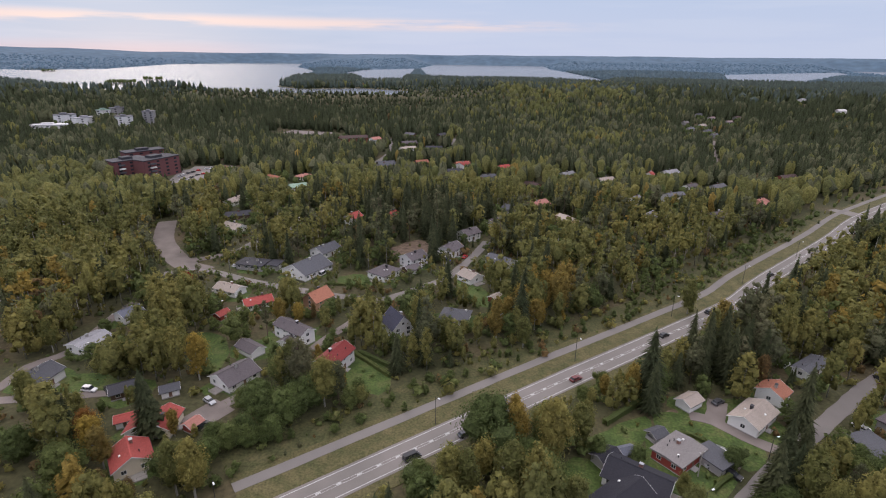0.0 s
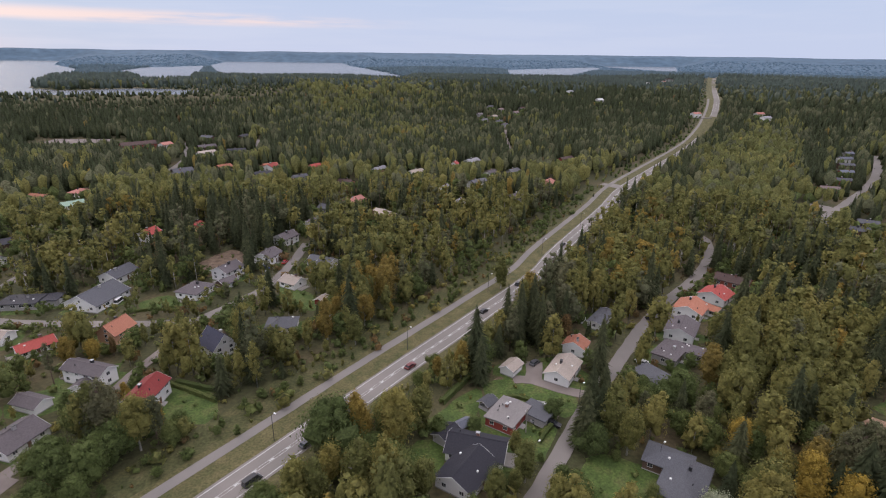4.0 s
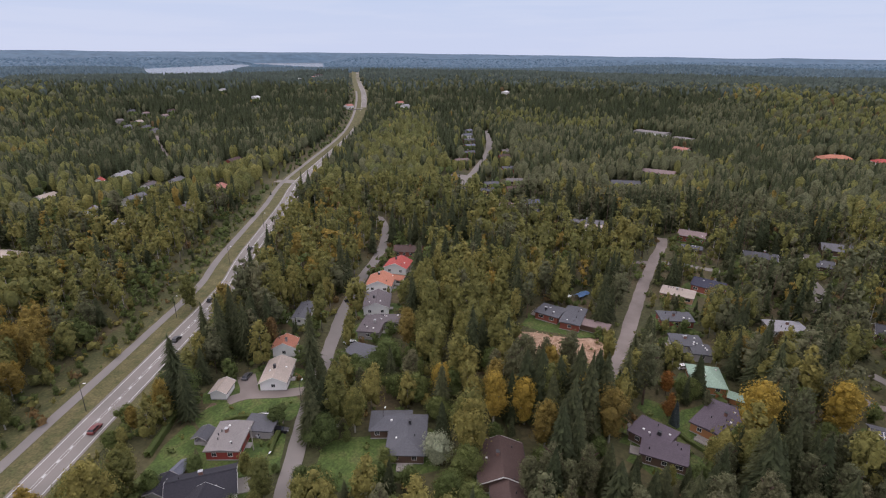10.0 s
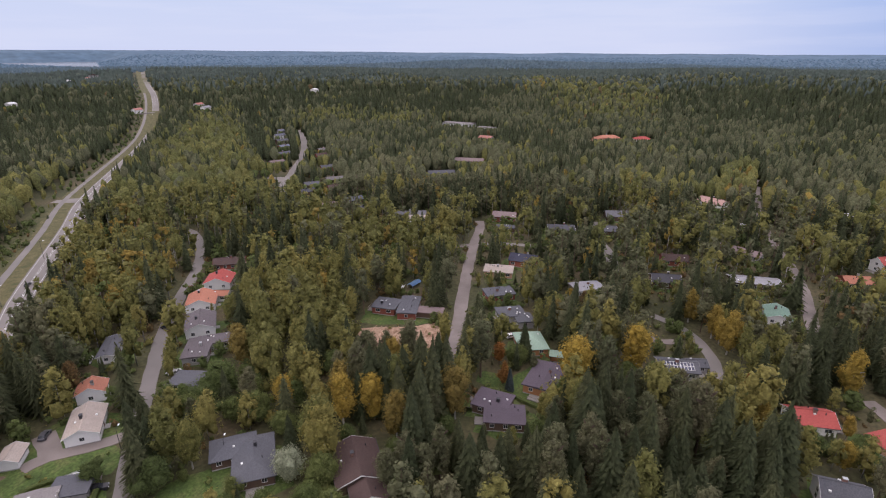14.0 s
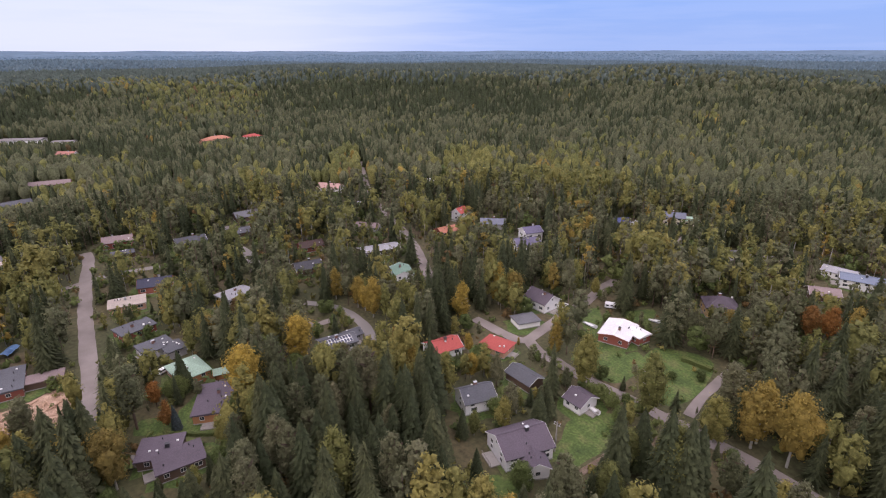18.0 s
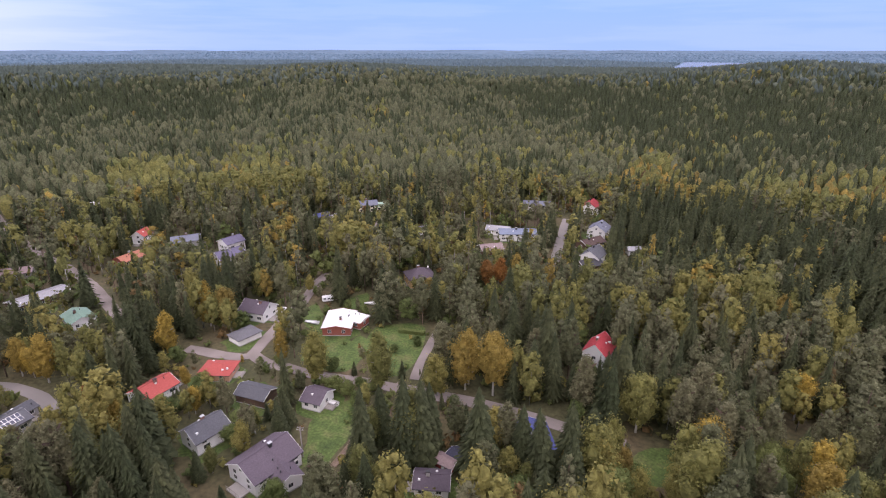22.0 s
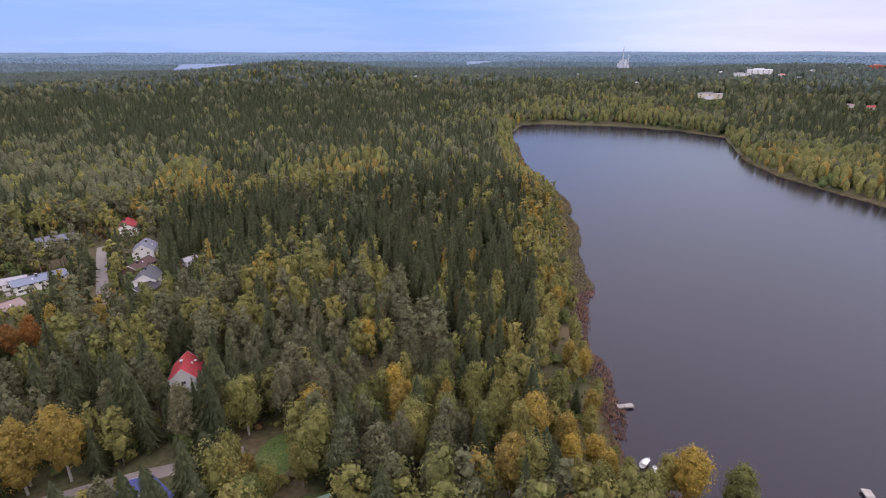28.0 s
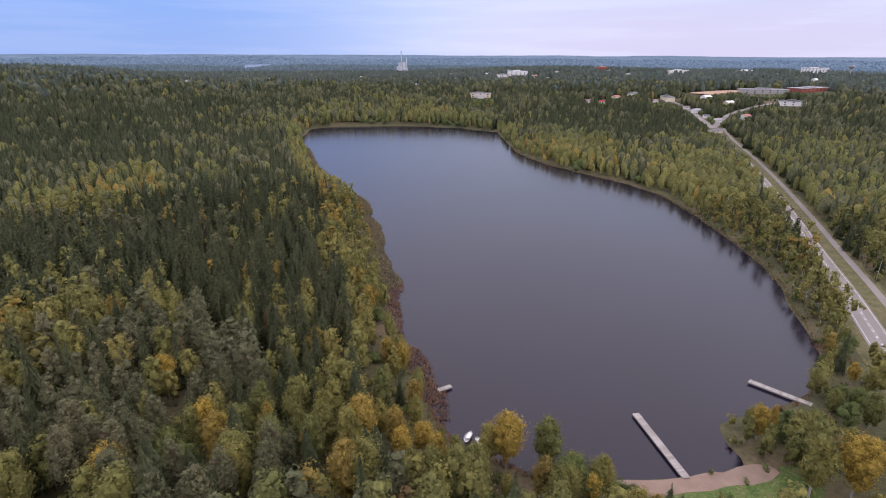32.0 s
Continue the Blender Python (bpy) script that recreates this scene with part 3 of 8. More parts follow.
            bm.faces.new((mid[1], mid[2], r1))
            bm.faces.new((mid[2], mid[3], r0, r1))
            bm.faces.new((mid[3], mid[0], r0))
        top = lambda px, py: hi + th - abs(py) * k
    bmesh.ops.recalc_face_normals(bm, faces=bm.faces[:])
    rf = part("roof", bm, "roof_" + roof, base)
    if style == "gable":
        bm = bmesh.new()
        box(bm, -ex + 0.05, ex - 0.05, -0.16, 0.16, hi + th * 1.15 - 0.05, hi + th * 1.15 + 0.05)
        if far < 450:
            part("ridge_cap", bm, "roof_" + roof, rf)
        else:
            bm.free()
        if fine:
            for s in (-1, 1):
                bm = bmesh.new()
                for q in (-1, 1):
                    a = [(s * (ex + 0.003), 0, hi - 0.03), (s * (ex + 0.003), q * ey, lo - 0.03), (s * (ex + 0.003), q * ey, lo + th + 0.03), (s * (ex + 0.003), 0, hi + th * 1.15 + 0.03)]
                    f = [bm.verts.new(p) for p in a] + [bm.verts.new((p[0] + s * 0.05, p[1], p[2])) for p in a]
                    for g in ((0, 1, 2, 3), (7, 6, 5, 4), (0, 4, 5, 1), (1, 5, 6, 2), (2, 6, 7, 3), (3, 7, 4, 0)):
                        bm.faces.new([f[i] for i in g])
                bmesh.ops.recalc_face_normals(bm, faces=bm.faces[:])
                part("bargeboard", bm, "trim" if wall in ("white", "red", "brown", "cream") else "wall_" + wall, rf)
    if fine and style != "flat":
        for s in (-1, 1):
            bm = bmesh.new()
            box(bm, -ex, ex, s * (ey + 0.003) if s > 0 else s * ey - 0.123, s * ey + 0.123 if s > 0 else s * (ey + 0.003), lo + th - 0.16, lo + th - 0.04)
            part("gutter", bm, "dark_metal", rf)
    # chimneys and roof vents
    for c in range(chimneys):
        px, py = rnd.uniform(-hl * 0.4, hl * 0.4), rnd.uniform(0.1, 0.25) * hw * rnd.choice((-1, 1))
        zt = top(px, py)
        bm = bmesh.new()
        box(bm, px - 0.45, px + 0.45, py - 0.35, py + 0.35, zt - 0.8, zt + 1.1)
        ch = part("chimney", bm, rnd.choice(("chimney_brick", "dark_metal", "concrete")), base)
        bm = bmesh.new()
        box(bm, px - 0.55, px + 0.55, py - 0.45, py + 0.45, zt + 1.1, zt + 1.22)
        part("chimney_cap", bm, rnd.choice(("galvanised", "dark_metal")), ch)
    if fine and cat == "house":
        for v in range(rnd.randint(3, 6) if style == "flat" else rnd.randint(1, 3)):
            px, py = rnd.uniform(-hl * 0.8, hl * 0.8), rnd.uniform(0.25, 0.7) * hw * rnd.choice((-1, 1))
            zt = top(px, py)
            bm = bmesh.new()
            if rnd.random() < 0.5:
                box(bm, px - 0.28, px + 0.28, py - 0.24, py + 0.24, zt - 0.3, zt + 0.28)
                part("roof_hatch", bm, "trim", rf)
            else:
                tube(bm, (px, py, zt - 0.3), (px, py, zt + 0.7), 0.13, 0.13, 7)
                part("vent_pipe", bm, "dark_metal", rf)
    # openings
    if windows:
        levels = [1.75] if eave < 4.1 else [1.65, 4.2 if eave > 4.8 else 3.4]
        for z in levels if far < 640 else ():
            for s in (-1, 1):
                n = max(2, int(L / (3.4 if fine else 7.0))) if far < 520 else 1
                for i in range(n):
                    px = -hl + L * (i + 0.5) / n + rnd.uniform(-0.3, 0.3)
                    if z < 2 and s == -1 and i == n // 2 and n > 1:
                        continue
                    add_window(base, px, s * hw, z + (0.15 if eave > 2.6 else -0.2), 0 if s > 0 else 180, rnd.choice((1.3, 1.3, 1.9)), 1.25, fine)
                n = 0 if far > 480 else max(1, int(W / (4.2 if fine else 8.0)))
                for i in range(n):
                    py = -hw + W * (i + 0.5) / n
                    add_window(base, s * hl, py, z + (0.15 if eave > 2.6 else -0.2), -90 if s > 0 else 90, 1.3, 1.25, fine)
        if style == "gable" and rise > 2.6 and eave < 4.8 and far < 640:
            for s in (-1, 1):
                add_window(base, s * hl, 0, eave + rise * 0.36, -90 if s > 0 else 90, 1.1, 1.05, fine)
        bm = bmesh.new()
        box(bm, -0.5, 0.5, -hw - 0.06, -hw + 0.02, 0.36, 2.4)
        d = part("door", bm, "door_wood", base)
        if fine:
            bm = bmesh.new()
            box(bm, -1.1, 1.1, -hw - 1.5, -hw - 0.06, -0.3, 0.2)
            part("doorstep", bm, "concrete", base)
    if windows and fine and lawn and rnd.random() < 0.7:
        side, dl = rnd.choice((-1, 1)), rnd.uniform(3.0, 5.5)
        x0, x1 = sorted((side * (hl + 0.06), side * (hl + 3.0)))
        bm = bmesh.new()
        box(bm, x0, x1, -dl / 2, dl / 2, -0.2, 0.32)
        deck = part("terrace", bm, "grey_wood", base)
        for k in range(5):
            shared(("rail_post",), "rail_post", lambda bm: box(bm, -0.04, 0.04, -0.04, 0.04, 0.32, 1.25), "grey_wood", deck, pose(side * (hl + 2.9), -dl / 2 + 0.1 + (dl - 0.2) * k / 4, 0))
        bm = bmesh.new()
        box(bm, side * (hl + 2.9) - 0.05, side * (hl + 2.9) + 0.05, -dl / 2, dl / 2, 1.25, 1.31)
        part("handrail", bm, "grey_wood", deck)
    if windows:
        pass
    elif cat == "garage":
        for s in (-1, 1) if L > 8.5 else (0,):
            bm = bmesh.new()
            box(bm, s * 1.6 - 1.25, s * 1.6 + 1.25, -hw - 0.05, -hw + 0.02, 0.36, 2.35)
            part("garage_door", bm, "trim", base)
    elif cat == "shed":
        bm = bmesh.new()
        box(bm, -0.45, 0.45, -hw - 0.05, -hw + 0.02, 0.36, min(2.1, eave - 0.1))
        part("door", bm, "trim" if wall == "red" else "door_wood", base)
    return base


def apartment_block(x, y, turn, L, W, storeys, wall, roof):
    base = new("apartment_block", None)
    base.matrix_world = pose(x, y, float(ground_z(x, y)), 0, 0, turn)
    tagged(base, f"{WORDS.get(wall, wall)} {storeys}-storey block with a {WORDS.get(roof, roof)} flat roof", "apartment block")
    h = storeys * 3.0 + 0.6
    bm = bmesh.new()
    box(bm, -L / 2, L / 2, -W / 2, W / 2, -1.0, h)
    part("wall", bm, "wall_" + wall, base)
    bm = bmesh.new()
    box(bm, -L / 2 - 0.5, L / 2 + 0.5, -W / 2 - 0.5, W / 2 + 0.5, h, h + 0.7)
    rf = part("roof", bm, "roof_" + roof, base)
    bm = bmesh.new()
    box(bm, -L * 0.18, L * 0.12, -W * 0.25, W * 0.2, h + 0.7, h + 2.6)
    part("plant_room", bm, "roof_" + roof, rf)
    n = max(2, int(L / (7.5 if storeys > 4 else 12.0)))
    for s in (-1, 1):
        for k in range(storeys):
            for i in range(n):
                add_window(base, -L / 2 + L * (i + 0.5) / n, s * W / 2, 1.9 + 3.0 * k, 0 if s > 0 else 180, 2.6, 1.5, False)
    if wall == "darkbrick" and storeys > 3:
        for s in (-1, 1):
            for k in range(1, storeys):
                bm = bmesh.new()
                yy = s * W / 2
                box(bm, -L * 0.36, -L * 0.2, min(yy + s * 0.02, yy + s * 1.5), max(yy + s * 0.02, yy + s * 1.5), 3.0 * k, 3.0 * k + 1.1)
                part("balcony", bm, "wall_white" if k % 2 else "roof_slate", base)
    keep_open(x, y, max(L, W) * 0.45, 5.0 if math.hypot(x, y) < 1000 else 2.0, 60.0 if math.hypot(x, y) < 1000 else 150.0)


def street_lamp(x, y, turn, h):
    base = new("street_lamp", None)
    base.matrix_world = pose(x, y, 0.0, 0, 0, turn)
    tagged(base, "slender grey steel street lamp with a single head", "street lamp", group="street lamps")
    bm = bmesh.new()
    tube(bm, (0, 0, -0.3), (0, 0, h), 0.11, 0.06, 8)
    part("pole", bm, "dark_metal", base)
    bm = bmesh.new()
    tube(bm, (0, 0, h - 0.05), (1.3, 0, h + 0.25), 0.05, 0.04, 6)
    arm = part("arm", bm, "dark_metal", base)
    bm = bmesh.new()
    box(bm, 1.2, 1.95, -0.17, 0.17, h + 0.18, h + 0.34)
    part("lamp_head", bm, "lamp_glass", arm)


def utility_pole(x, y, h):
    base = new("utility_pole", None)
    base.matrix_world = pose(x, y, 0.0, 0, 0, 25)
    tagged(base, "weathered grey wooden utility pole with a cross arm", "utility pole", group="utility poles")
    bm = bmesh.new()
    tube(bm, (0, 0, -0.3), (0, 0, h), 0.16, 0.11, 8)
    part("pole", bm, "grey_wood", base)
    bm = bmesh.new()
    box(bm, -0.9, 0.9, -0.06, 0.06, h - 0.6, h - 0.45)
    arm = part("cross_arm", bm, "grey_wood", base)
    for s in (-0.8, 0.0, 0.8):
        bm = bmesh.new()
        tube(bm, (s, 0, h - 0.45), (s, 0, h - 0.2), 0.06, 0.05, 6)
        part("insulator", bm, "lamp_glass", arm)


def car(x, y, turn, L, h, paint):
    base = new("car", None)
    base.matrix_world = pose(x, y, float(ground_z(x, y)) + 0.2, 0, 0, turn)
    tagged(base, f"{'van' if h > 1.85 else 'passenger car'} with {WORDS.get(paint, paint)} paint and dark windows", "car", group="parked and driving cars")
    hl, hw = L / 2, 0.88

    def body(bm):
        prof = [(-hl, 0.35), (-hl, 0.85), (-hl + 0.15, 0.95), (hl - 1.2, 0.98), (hl - 0.1, 0.78), (hl, 0.6), (hl, 0.35)]
        ends = [[bm.verts.new((px, s * hw, pz - 0.05)) for px, pz in prof] for s in (-1, 1)]
        for i in range(7):
            bm.faces.new((ends[0][i], ends[0][(i + 1) % 7], ends[1][(i + 1) % 7], ends[1][i]))
        bm.faces.new(ends[0])
        bm.faces.new(ends[1][::-1])
        bmesh.ops.recalc_face_normals(bm, faces=bm.faces[:])

    def roof(bm):
        z0, z1 = h - 0.12, h
        bx0, bx1 = (-hl + 0.1, hl - 1.3) if h > 1.85 else (-hl + 0.7, hl - 1.9)
        box(bm, bx0, bx1, -hw * 0.8, hw * 0.8, z0, z1)
        for px in (bx0 + 0.02, (bx0 + bx1) / 2):
            for s in (-1, 1):
                box(bm, px, px + 0.1, s * hw * 0.84 - 0.03, s * hw * 0.84 + 0.03, 0.9, z0)

    def cabin(bm):
        bx0, bx1 = (-hl + 0.1, hl - 1.3) if h > 1.85 else (-hl + 0.7, hl - 1.9)
        a = [bm.verts.new(p) for p in ((bx0 - 0.35 * (h < 1.85), -hw * 0.95, 0.9), (bx1 + 0.75, -hw * 0.95, 0.9), (bx1 + 0.75, hw * 0.95, 0.9), (bx0 - 0.35 * (h < 1.85), hw * 0.95, 0.9), (bx0, -hw * 0.8, h - 0.12), (bx1, -hw * 0.8, h - 0.12), (bx1, hw * 0.8, h - 0.12), (bx0, hw * 0.8, h - 0.12))]
        for f in ((3, 2, 1, 0), (4, 5, 6, 7), (0, 1, 5, 4), (1, 2, 6, 5), (2, 3, 7, 6), (3, 0, 4, 7)):
            bm.faces.new([a[i] for i in f])

    shared(("car_body", L, h, paint), "body", body, "paint_" + paint, base)
    shared(("car_roof", L, h, paint), "car_roof", roof, "paint_" + paint, base)
    shared(("car_cabin", L, h), "cabin", cabin, "window_glass", base)
    for px in (-hl + 0.8, hl - 0.85):
        for s in (-1, 1):
            shared(("wheel",), "wheel", lambda bm: tube(bm, (0, -0.1, 0), (0, 0.1, 0), 0.32, 0.32, 10), "tyre", base, pose(px, s * 0.82, 0.22))
    for s in (-1, 1):
        shared(("headlight",), "headlight", lambda bm: box(bm, -0.03, 0.03, -0.16, 0.16, -0.07, 0.07), "lamp_glass", base, pose(hl, s * 0.62, 0.56))


def caravan(x, y, turn):
    base = new("caravan", None)
    base.matrix_world = pose(x, y, 0.0, 0, 0, turn)
    tagged(base, "white caravan parked on the grass beside the hedge", "caravan")
    bm = bmesh.new()
    box(bm, -2.6, 2.6, -1.1, 1.1, 0.45, 2.6)
    bmesh.ops.bevel(bm, geom=bm.edges[:], offset=0.3, segments=3, affect="EDGES")
    body = part("body", bm, "paint_white", base)
    for px in (-1.5, 0.2, 1.6):
        for s in (-1, 1):
            shared(("van_window",), "window", lambda bm: box(bm, -0.5, 0.5, -0.03, 0.03, -0.3, 0.3), "window_glass", body, pose(px, s * 1.1, 1.75))
    for s in (-1, 1):
        shared(("wheel",), "wheel", lambda bm: None, "tyre", base, pose(0, s * 0.95, 0.32))
    bm = bmesh.new()
    tube(bm, (2.5, 0, 0.5), (3.9, 0, 0.45), 0.06, 0.05)
    part("drawbar", bm, "galvanised", base)
    keep_open(x, y, 3.5, 0.5, 20)


def boat(x, y, turn, L, paint):
    base = new("boat", None)
    base.matrix_world = pose(x, y, 0.0, 0, 0, turn)
    tagged(base, "small white open boat lying on the ground", "boat", group="small boats")
    bm = bmesh.new()
    rings = []
    for i in range(9):
        t = i / 8
        w = 0.9 * math.sin(math.pi * min(1, 0.28 + 0.72 * t)) ** 0.7 + 0.02
        px = -L / 2 + L * (1 - t)
        rings.append([bm.verts.new(p) for p in ((px, -w, 0.85 + 0.25 * (1 - t)), (px, -w * 0.75, 0.35), (px, 0, 0.12), (px, w * 0.75, 0.35), (px, w, 0.85 + 0.25 * (1 - t)))])
    for a, b in zip(rings, rings[1:]):
        for i in range(4):
            bm.faces.new((a[i], a[i + 1], b[i + 1], b[i]))
    bm.faces.new(rings[-1])
    geo = bmesh.ops.solidify(bm, geom=bm.faces[:], thickness=0.06)
    part("hull", bm, "paint_" + paint, base)
    bm = bmesh.new()
    box(bm, -L * 0.36, L * 0.25, -0.62, 0.62, 0.62, 0.72)
    part("cover", bm, "trim", base)
    keep_open(x, y, 2.5, 0.5, 14)


def trampoline(x, y):
    base = new("trampoline", None)
    base.matrix_world = pose(x, y, 0.0)
    tagged(base, "round trampoline with dark mat on the lawn", "trampoline")
    bm = bmesh.new()
    tube(bm, (0, 0, 0.82), (0, 0, 0.86), 1.9, 1.9, 24)
    part("mat", bm, "tyre", base)
    for i in range(6):
        a = i * math.pi / 3
        bm = bmesh.new()
        tube(bm, (1.85 * math.cos(a), 1.85 * math.sin(a), 0), (1.85 * math.cos(a), 1.85 * math.sin(a), 0.82), 0.04, 0.04)
        part("leg", bm, "galvanised", base)


def tarpaulin(x, y, turn, L, W):
    bm = bmesh.new()
    grid = [[bm.verts.new((-L / 2 + L * i / 8, -W / 2 + W * j / 5, 1.6 + 0.5 * math.cos((j - 2.5) * 0.8) + 0.12 * math.sin(i * 1.7 + j))) for j in range(6)] for i in range(9)]
    for i in range(8):
        for j in range(5):
            bm.faces.new((grid[i][j], grid[i + 1][j], grid[i + 1][j + 1], grid[i][j + 1]))
    bmesh.ops.solidify(bm, geom=bm.faces[:], thickness=0.05)
    base = new("tarpaulin_shelter", None)
    base.matrix_world = pose(x, y, 0.0, 0, 0, turn)
    tagged(base, "blue tarpaulin stretched over a low frame in the garden", "tarpaulin")
    part("tarpaulin", bm, "blue_tarp", base)
    for sx_ in (-1, 1):
        for sy_ in (-1, 1):
            bm = bmesh.new()
            tube(bm, (sx_ * L * 0.45, sy_ * W * 0.4, 0), (sx_ * L * 0.45, sy_ * W * 0.4, 1.75), 0.06, 0.06)
            part("post", bm, "grey_wood", base)
    keep_open(x, y, 5, 0.5, 20)


def pier(ax, ay, bx, by, w):
    d = math.hypot(bx - ax, by - ay)
    base = new("pier", None)
    base.matrix_world = pose(ax, ay, 0.0, 0, 0, math.degrees(math.atan2(by - ay, bx - ax)))
    tagged(base, "weathered grey wooden pier reaching into the lake", "pier", group="bathing piers")
    for f in (0.2, 0.5, 0.8, 1.0):
        keep_open(ax + (bx - ax) * f, ay + (by - ay) * f, 5.0, 1.0, 26.0)
    n = max(3, int(d / 0.6))
    for i in range(n):
        shared(("plank", w, round(d / n, 2)), "plank", lambda bm: box(bm, -d / n * 0.46, d / n * 0.46, -w / 2, w / 2, -0.06, 0.0), "grey_wood", base, pose(d * (i + 0.5) / n, random.uniform(-0.03, 0.03), 0.3 + random.uniform(-0.008, 0.008)))
    for s in (-1, 1):
        bm = bmesh.new()
        box(bm, 0, d, s * (w / 2 - 0.2) - 0.09, s * (w / 2 - 0.2) + 0.09, -0.25, 0.235)
        part("beam", bm, "grey_wood", base)
    for i in range(max(2, int(d / 4))):
        for s in (-1, 1):
            shared(("pile",), "pile", lambda bm: tube(bm, (0, 0, -2.0), (0, 0, 0.22), 0.1, 0.1, 7), "grey_wood", base, pose(2 + i * 4.0 if 2 + i * 4.0 < d else d - 1, s * (w / 2 - 0.42), 0))


def mill(x, y, turn, size):
    z = float(ground_z(x, y))
    base = new("factory", None)
    base.matrix_world = pose(x, y, z, 0, 0, turn) @ Matrix.Scale(size, 4)
    tagged(base, "pale distant factory with stepped halls and tall chimneys", "factory")
    for i, (px, py, l, w, h) in enumerate(((0, 0, 34, 26, 62), (-22, 5, 30, 22, 36), (26, -4, 26, 20, 44), (52, 0, 40, 24, 20), (-52, 0, 38, 22, 18), (88, 4, 46, 26, 13))):
        bm = bmesh.new()
        box(bm, px - l / 2, px + l / 2, py - w / 2, py + w / 2, -2, h)
        # wall colour includes painted haze
        hall = part("hall", bm, "wall_factory", base)
        bm = bmesh.new()
        box(bm, px - l / 2 - 0.5, px + l / 2 + 0.5, py - w / 2 - 0.5, py + w / 2 + 0.5, h, h + 1.2)
        part("roof", bm, "roof_lightgrey", hall)
    for px, py, h, r in ((8, 0, 118, 2.6), (-60, 0, 84, 2.4)):
        bm = bmesh.new()
        tube(bm, (px, py, -2), (px, py, h), r * 1.3, r, 12)
        part("chimney", bm, "wall_factory", base)
    bm = bmesh.new()
    tube(bm, (-58, 0, 30), (-8, 0, 56), 3, 3, 6)
    part("conveyor", bm, "roof_lightgrey", base)


def water_tower(x, y, size):
    z = float(ground_z(x, y))
    base = new("water_tower", None)
    base.matrix_world = pose(x, y, z) @ Matrix.Scale(size, 4)
    tagged(base, "pale concrete water tower on the skyline", "water tower")
    bm = bmesh.new()
    tube(bm, (0, 0, -2), (0, 0, 42), 5, 4, 16)
    part("shaft", bm, "concrete", base)
    bm = bmesh.new()
    tube(bm, (0, 0, 42), (0, 0, 52), 6, 15, 20)
    tube(bm, (0, 0, 52), (0, 0, 58), 15, 15, 20)
    part("tank", bm, "concrete", base)


def hedge(pts, h, w):
    line = smooth_line(pts, 1.2)
    base = new("hedge", None)
    base.matrix_world = pose(line[0][0], line[0][1], 0.0)
    tagged(base, "clipped dense green garden hedge along the lawn", "hedge", group="garden hedges")
    rs = np.random.RandomState(len(line))
    o = line[0]
    nrm = normals(line)
    verts, faces = [], []
    for i, (p, q) in enumerate(zip(line, nrm)):
        for a, b in ((-w / 2, 0), (-w / 2, h * 0.8), (0, h), (w / 2, h * 0.8), (w / 2, 0)):
            e = p + q * (a + rs.uniform(-0.12, 0.12)) - o
            verts.append((e[0], e[1], b + rs.uniform(-0.12, 0.12) if b else 0.0))
        if i:
            k = 5 * i
            faces += [(k - 5 + j, k - 4 + j, k + 1 + j, k + j) for j in range(4)]
    body = mesh_object("hedge_body", verts, faces, "leaf_green", base)
    v2, f2 = [], []
    for p, q in zip(line, nrm):
        for _ in range(26):
            a, b = rs.uniform(-0.55, 0.55) * w, rs.uniform(0.15, 1.08) * h
            c = np.array([*(p + q * a + rs.uniform(-0.6, 0.6, 2) - o), b])
            k = len(v2)
            for _i in range(3):
                v2.append(tuple(c + rs.normal(size=3) * 0.16))
            f2.append((k, k + 1, k + 2))
    mesh_object("leaves", v2, f2, "leaf_green", base)
    for p in line:
        limit(p[0], p[1], 1.5, 0.0)


def fence(ax, ay, bx, by, h, mat):
    d = math.hypot(bx - ax, by - ay)
    base = new("fence", None)
    base.matrix_world = pose(ax, ay, 0.0, 0, 0, math.degrees(math.atan2(by - ay, bx - ax)))
    tagged(base, "upright board fence of orange-brown stained wood", "fence")
    n = int(d / 0.35)
    for i in range(n):
        shared(("fence_board", h), "board", lambda bm: box(bm, -0.15, 0.15, -0.02, 0.02, 0.05, h), mat, base, pose(d * (i + 0.5) / n, 0, random.uniform(-0.03, 0.03)))
    for i in range(int(d / 2.2) + 1):
        shared(("fence_post", h), "post", lambda bm: box(bm, -0.06, 0.06, 0.02, 0.14, -0.2, h - 0.1), mat, base, pose(min(i * 2.2, d), 0, 0))


def solar_array(x, y, turn, pitch, z, cols, rows):
    base = new("solar_array", None)
    base.matrix_world = pose(x, y, z, 0, 0, turn) @ pose(0, 0, 0, pitch, 0, 0)
    tagged(base, "dark solar panels with pale frames on the roof", "solar panels")
    for i in range(cols):
        for j in range(rows):
            f = shared(("solar_frame",), "panel_frame", lambda bm: [box(bm, -0.5, 0.5, -0.8, -0.72, 0, 0.05), box(bm, -0.5, 0.5, 0.72, 0.8, 0, 0.05), box(bm, -0.5, -0.43, -0.72, 0.72, 0, 0.05), box(bm, 0.43, 0.5, -0.72, 0.72, 0, 0.05)], "trim", base, pose((i - (cols - 1) / 2) * 1.05, (j - (rows - 1) / 2) * 1.65, 0))
            shared(("solar_panel",), "panel", lambda bm: box(bm, -0.43, 0.43, -0.72, 0.72, 0.005, 0.04), "panel_glass", f)


